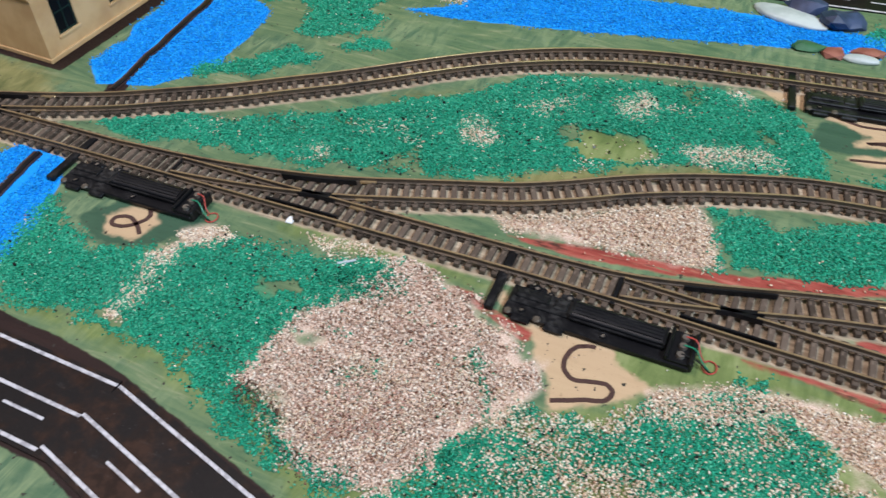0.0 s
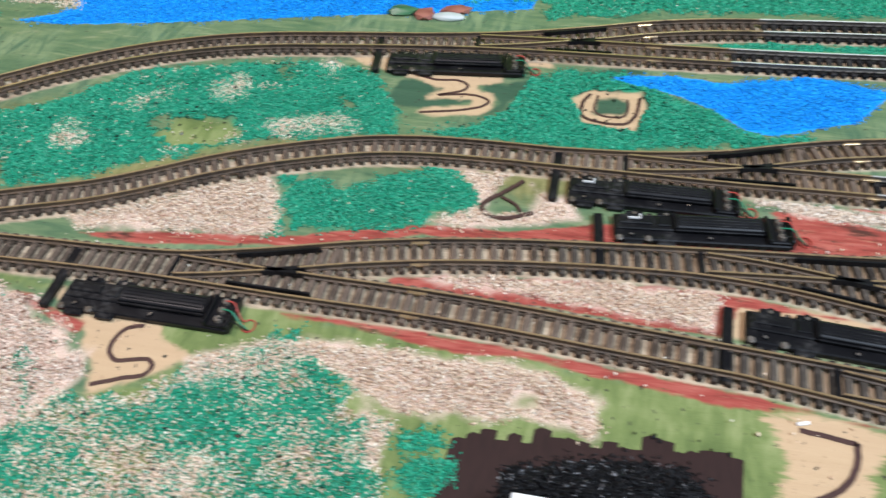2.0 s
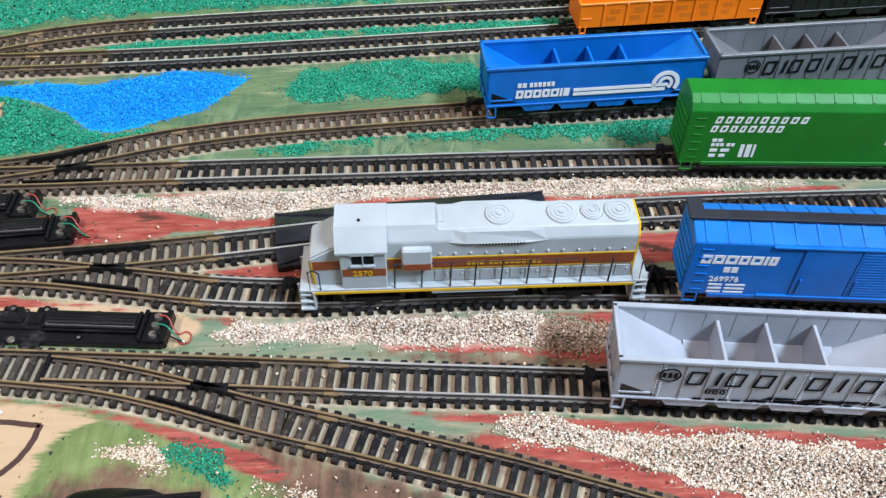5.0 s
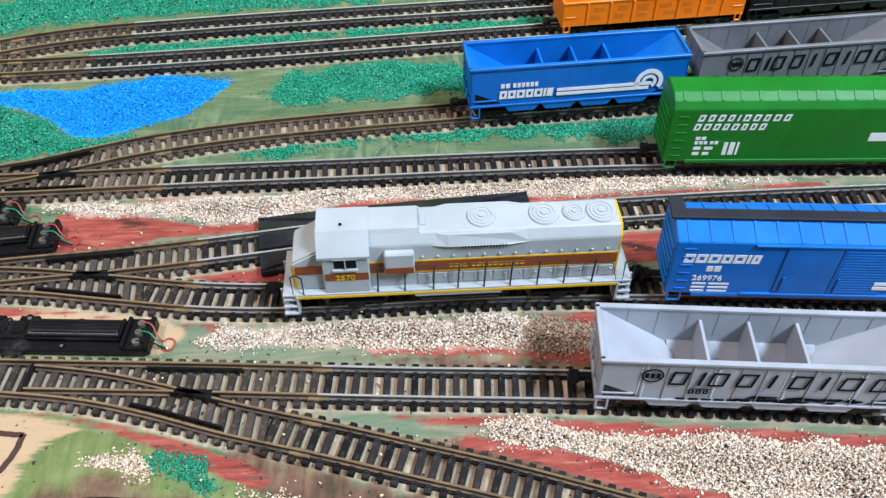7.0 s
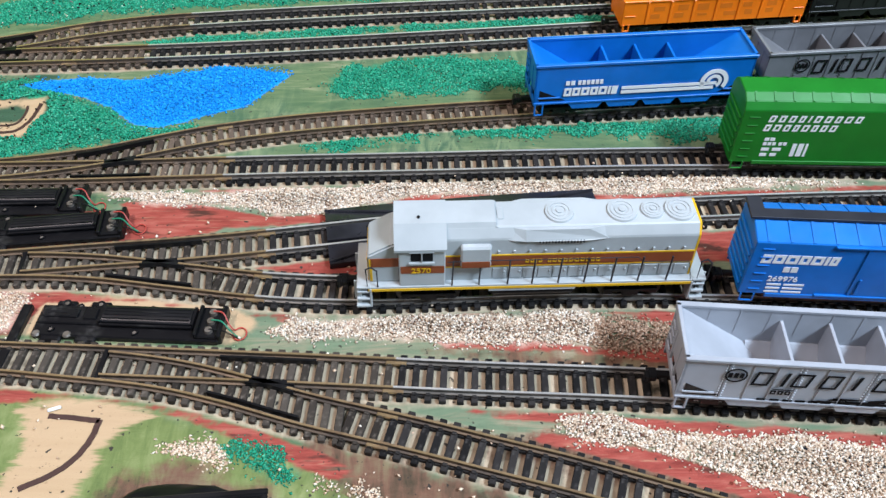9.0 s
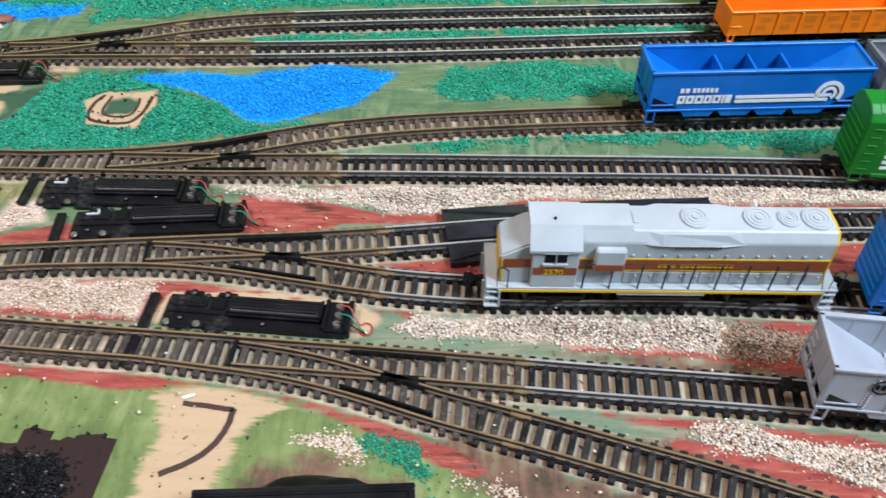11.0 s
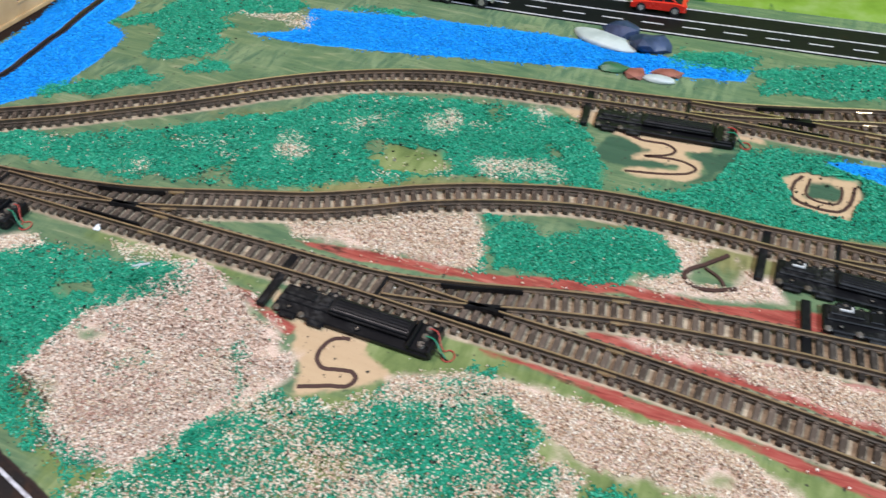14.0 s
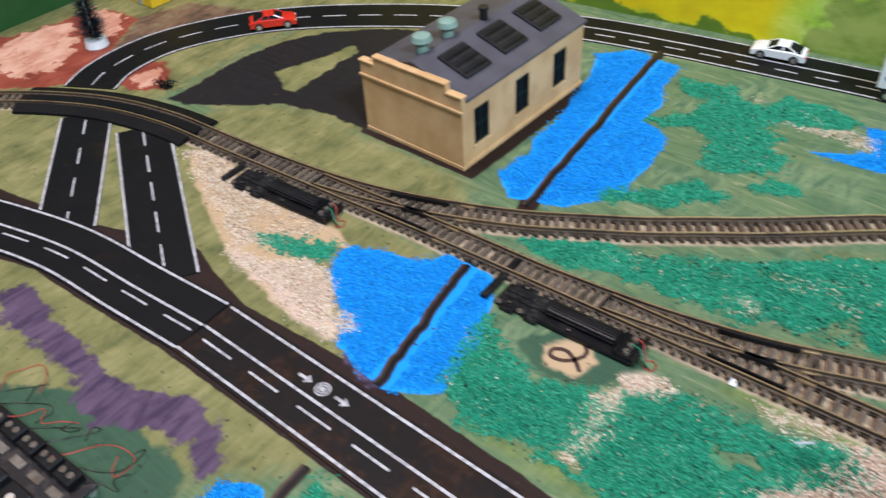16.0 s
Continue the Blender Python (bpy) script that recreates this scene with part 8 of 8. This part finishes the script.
def lorry(x, y, rz):
    """A tractor with a long box trailer, 94 mm, its front towards +x."""
    ob = thing("toy_lorry", x, y, 0.6, rz, "white toy lorry with box trailer and blue lettering", "toy lorry")
    bm = bmesh.new()
    box(bm, -47, 15, -7, 7, 6.5, 24.5, 0.5)
    tr = part("trailer", bm, M_CAR_WHITE, ob, "plain white box trailer")
    # the brand's word, as plain blue blocks, with a round mark beside it
    block_word(tr, -33, -7, 9.0, (8.0, 7.4, 8.0, 7.8, 2.6), 9.6, 1.9, M_PRINT_BLUE, 0.6, stroke=2.4)
    bm = bmesh.new()
    for k, w in enumerate((7.4, 7.0, 7.4, 7.0, 2.6)):
        a = -34.5 + k * 9.2
        box(bm, a, a + w, -5.2, 0.6, 24.4, 24.65)
    part("roof_lettering", bm, M_PRINT_BLUE, tr)
    bm = bmesh.new()
    half = [(-40.5 + 4.0 * math.cos(a), 14.0 + 4.0 * math.sin(a)) for a in np.linspace(math.pi + 0.25, 2 * math.pi - 0.25, 14)]
    vs = [[bm.verts.new((p, yy, q)) for p, q in half] for yy in (-7.2, -6.95)]
    bm.faces.new(vs[0]), bm.faces.new(vs[1][::-1])
    for k in range(14):
        bm.faces.new((vs[0][k], vs[1][k], vs[1][(k + 1) % 14], vs[0][(k + 1) % 14]))
    bmesh.ops.recalc_face_normals(bm, faces=list(bm.faces))
    part("round_mark", bm, M_PRINT_BLUE, tr, "lower half of a round mark, blue")
    bm = bmesh.new()
    vs = [[bm.verts.new((p, yy, 28.0 - q)) for p, q in half] for yy in (-7.2, -6.95)]
    bm.faces.new(vs[0]), bm.faces.new(vs[1][::-1])
    for k in range(14):
        bm.faces.new((vs[0][k], vs[1][k], vs[1][(k + 1) % 14], vs[0][(k + 1) % 14]))
    bmesh.ops.recalc_face_normals(bm, faces=list(bm.faces))
    part("round_mark", bm, M_CAR_RED, tr, "upper half of a round mark, red")
    bm = bmesh.new()
    box(bm, -46, 44, -3, 3, 4.0, 6.2, 0.3)
    part("chassis", bm, M_BLACK, ob)
    bm = bmesh.new()
    prof = [(20, 4.5), (47, 4.5), (47.4, 9.5), (38, 11.5), (34, 19.5), (30, 21.5), (26, 24.0), (20, 24.5)]
    a = [bm.verts.new((p, -6.4, q)) for p, q in prof]
    b = [bm.verts.new((p, 6.4, q)) for p, q in prof]
    bm.faces.new(a), bm.faces.new(b[::-1])
    for k in range(len(prof)):
        bm.faces.new((a[k], b[k], b[(k + 1) % len(prof)], a[(k + 1) % len(prof)]))
    bmesh.ops.recalc_face_normals(bm, faces=list(bm.faces))
    bmesh.ops.triangulate(bm, faces=[f for f in bm.faces if len(f.verts) > 4])
    cab = part("tractor_cab", bm, M_CAR_WHITE, ob)
    for s in (-1, 1):
        bm = bmesh.new()
        box(bm, 28.5, 33.5, *sorted((s * 6.3, s * 6.55)), 13, 18, 0.1)
        part("side_window", bm, M_GLASS, cab)
        bm = bmesh.new()
        cyl(bm, pose(19.0, s * 5.6, 14), 0.8, 22, 10)
        part("exhaust_pipe", bm, M_SCREW, cab)
    bm = bmesh.new()
    vs = [bm.verts.new(c) for c in ((37.8, -5.4, 12.2), (37.8, 5.4, 12.2), (34.4, 5.0, 19.0), (34.4, -5.0, 19.0))]
    bm.faces.new(vs)
    bmesh.ops.solidify(bm, geom=list(bm.faces), thickness=0.3)
    part("windscreen", bm, M_GLASS, cab)
    bm = bmesh.new()
    box(bm, 46.6, 48.0, -6.6, 6.6, 3.2, 5.6, 0.4)
    part("bumper", bm, M_SCREW, cab)
    for wx in (-41, -34.5, 17, 23.5, 42):
        for s in (-1, 1):
            bm = bmesh.new()
            cyl(bm, pose(wx, s * 5.6, 3.1, 90), 3.1, 2.6, 20)
            w = part("wheel", bm, M_TYRE, ob)
            bm = bmesh.new()
            cyl(bm, pose(wx, s * 6.9, 3.1, 90), 1.6, 0.4, 14)
            part("rim", bm, M_SCREW, w)
    return ob


M_PRINT_BLUE = plastic("blue_print", (0.01, 0.05, 0.35), 0.45, 0.08)
lorry(-82, 394.5, 4.5)

# ---------------------------------------------------------------- coloured stones by the river
def stone(x, y, z, sx, sy, sz, rz, material, label, seed, facets=3, rough=0.42):
    bm = bmesh.new()
    bmesh.ops.create_icosphere(bm, subdivisions=facets, radius=1.0)
    for v in bm.verts:
        n = noise.noise(v.co * 1.3 + Vector((seed * 7.1, 0, 0)))
        v.co *= 1 + rough * n
        v.co = Vector((v.co.x * sx, v.co.y * sy, v.co.z * sz))
        if v.co.z < -sz * 0.45:
            v.co.z = -sz * 0.45
    ob = new("pebble", mesh_of("pebble", bm, material, 60 if facets > 2 else 25))
    ob.matrix_world = pose(x * MM, y * MM, (z + sz * 0.45) * MM, 0, 0, rz)
    return tagged(ob, label, "pebble", group="pebbles by the river")


def pebble_material(name, a, b, rough=0.35):
    m = Mat(name, rough, 0.0, 0.5)
    m.colour(m.mix(m.step(m.noise(120, 4), 0.35, 0.65), a, b))
    m.bump(m.noise(900, 3), 0.2, 0.0002)
    return m.m


M_ST_WHITE = pebble_material("frosted_white_stone", (0.36, 0.4, 0.385), (0.48, 0.52, 0.5), 0.45)
M_ST_NAVY = pebble_material("navy_stone", (0.01, 0.02, 0.055), (0.035, 0.055, 0.12), 0.5)
M_ST_RED = pebble_material("brick_red_stone", (0.2, 0.06, 0.045), (0.32, 0.12, 0.09), 0.55)
M_ST_GREEN = pebble_material("dark_green_stone", (0.02, 0.09, 0.04), (0.05, 0.15, 0.07))
stone(28.5, 382.5, 0, 17, 7.0, 2.2, -14, M_ST_WHITE, "long frosted white pebble lying on blue grit", 1, rough=0.16)
stone(34.5, 392, 0, 9.0, 6.5, 5.0, 10, M_ST_NAVY, "dark navy glassy pebble by the river", 2, 2, 0.5)
stone(50.5, 383.5, 0, 9.5, 7.0, 5.0, 30, M_ST_NAVY, "dark navy glassy pebble by the river", 3, 2, 0.5)
stone(39, 359, 0, 6.5, 4.2, 2.2, 5, M_ST_GREEN, "small dark green pebble on the river bank", 4, 2)
stone(49.5, 357, 0, 6.2, 5.0, 2.4, -10, M_ST_RED, "brick red pebble on the river bank", 5, 1, 0.5)
stone(63.5, 363.5, 0, 7.5, 4.4, 2.2, 8, M_ST_RED, "brick red pebble on the river bank", 6, 1, 0.5)
stone(60.5, 357, 0, 7.5, 3.2, 1.8, 4, M_ST_WHITE, "pale grey pebble on the river bank", 7, rough=0.16)

# ---------------------------------------------------------------- bottle-brush tree on a white base
m = Mat("dark_blue_needles", 0.7)
M_NEEDLE = m.colour(m.ramp(m.noise(300, 3), [(0.3, (0.008, 0.014, 0.02)), (0.6, (0.02, 0.035, 0.045)), (0.8, (0.3, 0.33, 0.36))])).m
tree = thing("bottle_brush_tree", -516, 199, 0, 0, "dark bottle-brush fir with frosted tips on white base", "tree")
bm = bmesh.new()
cyl(bm, pose(0, 0, 2.2), 7.0, 4.4, 20, 6.2)
part("base", bm, M_WHITE, tree, "round white base", smooth=40)
bm = bmesh.new()
cyl(bm, pose(0, 0, 24), 0.9, 48, 8)
part("trunk", bm, M_SCREW, tree)
bm = bmesh.new()
r = random.Random(5)
for k in range(900):
    z = 5 + 46 * (k / 900)
    reach = (1 - (z - 5) / 50) * 9 + 1.5
    a = r.uniform(0, 2 * math.pi)
    d = Vector((math.cos(a), math.sin(a), r.uniform(0.1, 0.5)))
    p = Vector((0, 0, z))
    q = p + d * reach * r.uniform(0.75, 1.1)
    u = d.cross(Vector((0, 0, 1))).normalized() * 0.35
    vs = [bm.verts.new(c) for c in (p + u, p - u, q - u * 0.4, q + u * 0.4)]
    bm.faces.new(vs)
    vs = [bm.verts.new(c) for c in (p + Vector((0, 0, 0.35)), p - Vector((0, 0, 0.35)), q)]
    bm.faces.new(vs)
part("needles", bm, M_NEEDLE, tree)

# ---------------------------------------------------------------- yellow building by the end board
M_YELLOWWALL = plastic("yellow_wall", (0.75, 0.47, 0.02), 0.5, 0.1)
yb = thing("yellow_building", -553, 265, 0, 0, "yellow model building with a grey stripe by the end board", "building")
bm = bmesh.new()
box(bm, -24, 24, -16, 16, 0, 32, 0.4)
body = part("wall", bm, M_YELLOWWALL, yb)
bm = bmesh.new()
prism(bm, [(-17, 32), (17, 32), (0, 40)], -25, 25)
part("roof", bm, M_ROOF, yb)
bm = bmesh.new()
box(bm, 8.0, 13.5, -16.3, -15.8, 0.3, 31.5, 0.1)
part("stripe", bm, M_CAR_GREY, body, "grey vertical stripe")

# a clump of dead black twigs by the little rock
twigs = thing("twig_clump", -438, 191, 0, 0, "small clump of black wiry twigs beside the road", "twigs")
r = random.Random(8)
for k in range(26):
    a, h = r.uniform(0, 2 * math.pi), r.uniform(2.0, 5.5)
    reach = r.uniform(2.0, 6.5)
    bm = bmesh.new()
    x0, y0 = r.uniform(-3, 3), r.uniform(-2, 2)
    tube(bm, [(x0, y0, 0.1), (x0 + reach * 0.5 * math.cos(a), y0 + reach * 0.5 * math.sin(a), h), (x0 + reach * math.cos(a), y0 + reach * math.sin(a), h * r.uniform(0.4, 1.0))], 0.32, 4)
    part("twig", bm, M_BLACK, twigs)

# ---------------------------------------------------------------- filling-station canopy and black bin at the near edge
M_ORANGE_BAND = plastic("orange_red_band", (0.72, 0.09, 0.012), 0.4, 0.08)
cn = thing("station_canopy", 142, 120.6, 0, 0.5, "white filling-station canopy with orange band", "canopy")
bm = bmesh.new()
box(bm, -18.5, 18.5, -4.0, 4.0, 10.4, 14, 0.3)
top = part("canopy_roof", bm, M_WHITE, cn)
bm = bmesh.new()
box(bm, -18.4, 18.4, -4.15, -3.9, 10.6, 12.6, 0.04)
part("orange_band", bm, M_ORANGE_BAND, top, "orange band along the edge")
bm = bmesh.new()
cyl(bm, pose(-0.5, -4.2, 11.8, 90), 1.5, 0.3, 18)
part("round_sign", bm, M_WHITE, top)
for xx in (-13, 12):
    bm = bmesh.new()
    box(bm, xx - 1, xx + 1, -1, 1, 0, 10.6, 0.2)
    part("post", bm, M_WHITE, cn)
for xx in (-14.5, -9.5, 8, 13.5):
    bm = bmesh.new()
    box(bm, xx - 1.7, xx + 1.7, -5.6, -3.2, 1.5, 8.2, 0.6)
    pump = part("pump", bm, M_WHITE, cn, "white fuel pump")
    bm = bmesh.new()
    box(bm, xx - 1.0, xx + 1.0, -5.75, -5.5, 5.4, 7.4, 0.1)
    part("pump_dial", bm, M_GLASS, pump)
bm = bmesh.new()
box(bm, -17, 17, -6.6, 3, 0.2, 1.6, 0.3)
part("island", bm, M_CAR_GREY, cn)

bn = thing("black_bin", 237, 116, 0, 4.0, "black open plastic bin with a raised rim", "bin")
for x0, x1, y0, y1 in ((-26, 26, -16, -14.8), (-26, 26, 14.8, 16), (-26, -24.8, -14.8, 14.8), (24.8, 26, -14.8, 14.8)):
    bm = bmesh.new()
    box(bm, x0, x1, y0, y1, 0.2, 13.4, 0.2)
    part("bin_wall", bm, M_BLACK, bn)
bm = bmesh.new()
box(bm, -24.8, 24.8, -14.8, 14.8, 0.2, 13.2, 0.2)
part("bin_filling", bm, M_BLACK, bn)
for x0, x1, y0, y1 in ((-26.8, 26.8, -16.8, -15.2), (-26.8, 26.8, 15.2, 16.8), (-26.8, -25.2, -15.2, 15.2), (25.2, 26.8, -15.2, 15.2)):
    bm = bmesh.new()
    box(bm, x0, x1, y0, y1, 12.6, 13.7, 0.3)
    part("rim_bar", bm, M_BLACK, bn)
stone(237, 137, 0, 14, 4.5, 4.0, 6, M_BLACK, "black lump of coal behind the bin", 12)["category"] = "coal"

# ---------------------------------------------------------------- circuit board with wires at the near left
m = Mat("black_circuit_board", 0.4)
M_PCB = m.colour(m.mix(m.step(m.noise(260, 2), 0.5, 0.6), (0.012, 0.011, 0.013), (0.035, 0.028, 0.026))).m
M_COPPER = rail_metal("copper_pad", (0.62, 0.32, 0.16), (0.25, 0.14, 0.09), 0.5)
cb = thing("circuit_board", -270, -12, 0, 2, "black control circuit board with silver screw terminals", "circuit board")
bm = bmesh.new()
box(bm, -48, 26, -40, 32, 3.0, 4.6, 0.2)
part("board", bm, M_PCB, cb)
for k in range(7):
    bm = bmesh.new()
    box(bm, -46 + k * 10, -38 + k * 10, 25, 31, 4.6, 8.5, 0.3)
    t = part("terminal", bm, M_BLACK, cb)
    for j in (0, 1):
        bm = bmesh.new()
        cyl(bm, pose(-44 + k * 10 + 4 * j, 28, 8.7), 1.2, 0.8, 12)
        part("terminal_screw", bm, M_TERMINAL, t)
    bm = bmesh.new()
    box(bm, -45 + k * 10, -39 + k * 10, 20.5, 23.5, 4.6, 5.2, 0.1)
    part("solder_pad", bm, M_TERMINAL, cb)
for k in range(5):
    for j in range(2):
        bm = bmesh.new()
        box(bm, -45 + k * 13, -35 + k * 13, -4 + 12 * j, 5 + 12 * j, 4.6, 9.5, 0.4)
        ic = part("relay", bm, M_BLACK, cb, "black relay block")
        bm = bmesh.new()
        cyl(bm, pose(-40 + k * 13, 0.5 + 12 * j, 9.6), 1.5, 0.3, 12)
        part("relay_mark", bm, M_SCREW, ic)
for k in range(14):
    bm = bmesh.new()
    cyl(bm, pose(-44 + k * 5, -8 + (k % 3), 5.6), 1.2, 2.0, 10)
    part("capacitor", bm, M_COPPER if k % 2 else M_TERMINAL, cb)
for x in (-46, 24):
    for y in (-38, 30):
        bm = bmesh.new()
        cyl(bm, pose(x, y, 1.6), 1.5, 3.2, 10)
        part("standoff", bm, M_SCREW, cb)
r = random.Random(11)
for k in range(9):
    colour = ("red", "black", "black")[k % 3]
    x0 = -314 + 8.6 * k
    pts = [(x0, 17, 8.8), (x0 + 1, 20.5, 6.5)]
    cx, cy, turn = x0 + r.uniform(3, 10), 27 + r.uniform(0, 4), r.uniform(0, 6.28)
    for q in range(r.randint(3, 6)):
        turn += r.uniform(0.7, 1.3) * (1 if k % 2 else -1)
        rad = r.uniform(3.0, 7.5)
        pts.append((cx + 1.2 * q + rad * math.cos(turn), cy + 0.6 * q + rad * math.sin(turn), max(0.6, 4.5 - 0.5 * q + r.uniform(-0.6, 0.6))))
    bm = bmesh.new()
    tube(bm, spline(pts, 1.2), 0.2, 6)
    tagged(new("loose_wire", mesh_of("loose_wire", bm, M_WIRE[colour], 60)), colour + " insulated wire curling from the circuit board", "wire", group="loose wires")

# small litter on the board
bm = bmesh.new()
box(bm, -3.2, 3.2, -0.45, 0.45, 0.3, 1.0, 0.2)
box(bm, -1.0, -0.4, -1.2, 1.0, 0.3, 0.9, 0.15)
ob = tagged(new("plastic_chip", mesh_of("plastic_chip", bm, M_GREY)), "thin pale grey plastic chip lying in turf", "chip")
ob.matrix_world = pose(-0.0798, 0.1665, 0, 0, 0, 38)
bm = bmesh.new()
box(bm, -1.8, 1.8, -0.5, 0.5, 0.1, 0.8, 0.2)
ob = tagged(new("white_chip", mesh_of("white_chip", bm, M_WHITE)), "small white plastic chip on bare plywood", "chip")
ob.matrix_world = pose(0.197, 0.1662, 0, 0, 0, 20)
bm = bmesh.new()
box(bm, -1.3, 1.3, -1.6, 1.6, 0.1, 1.0, 0.3)
ob = tagged(new("white_chip", mesh_of("white_chip", bm, M_WHITE)), "small white plastic chip beside the track", "chip")
ob.matrix_world = pose(-0.1075, 0.1765, 0, 0, 0, 5)
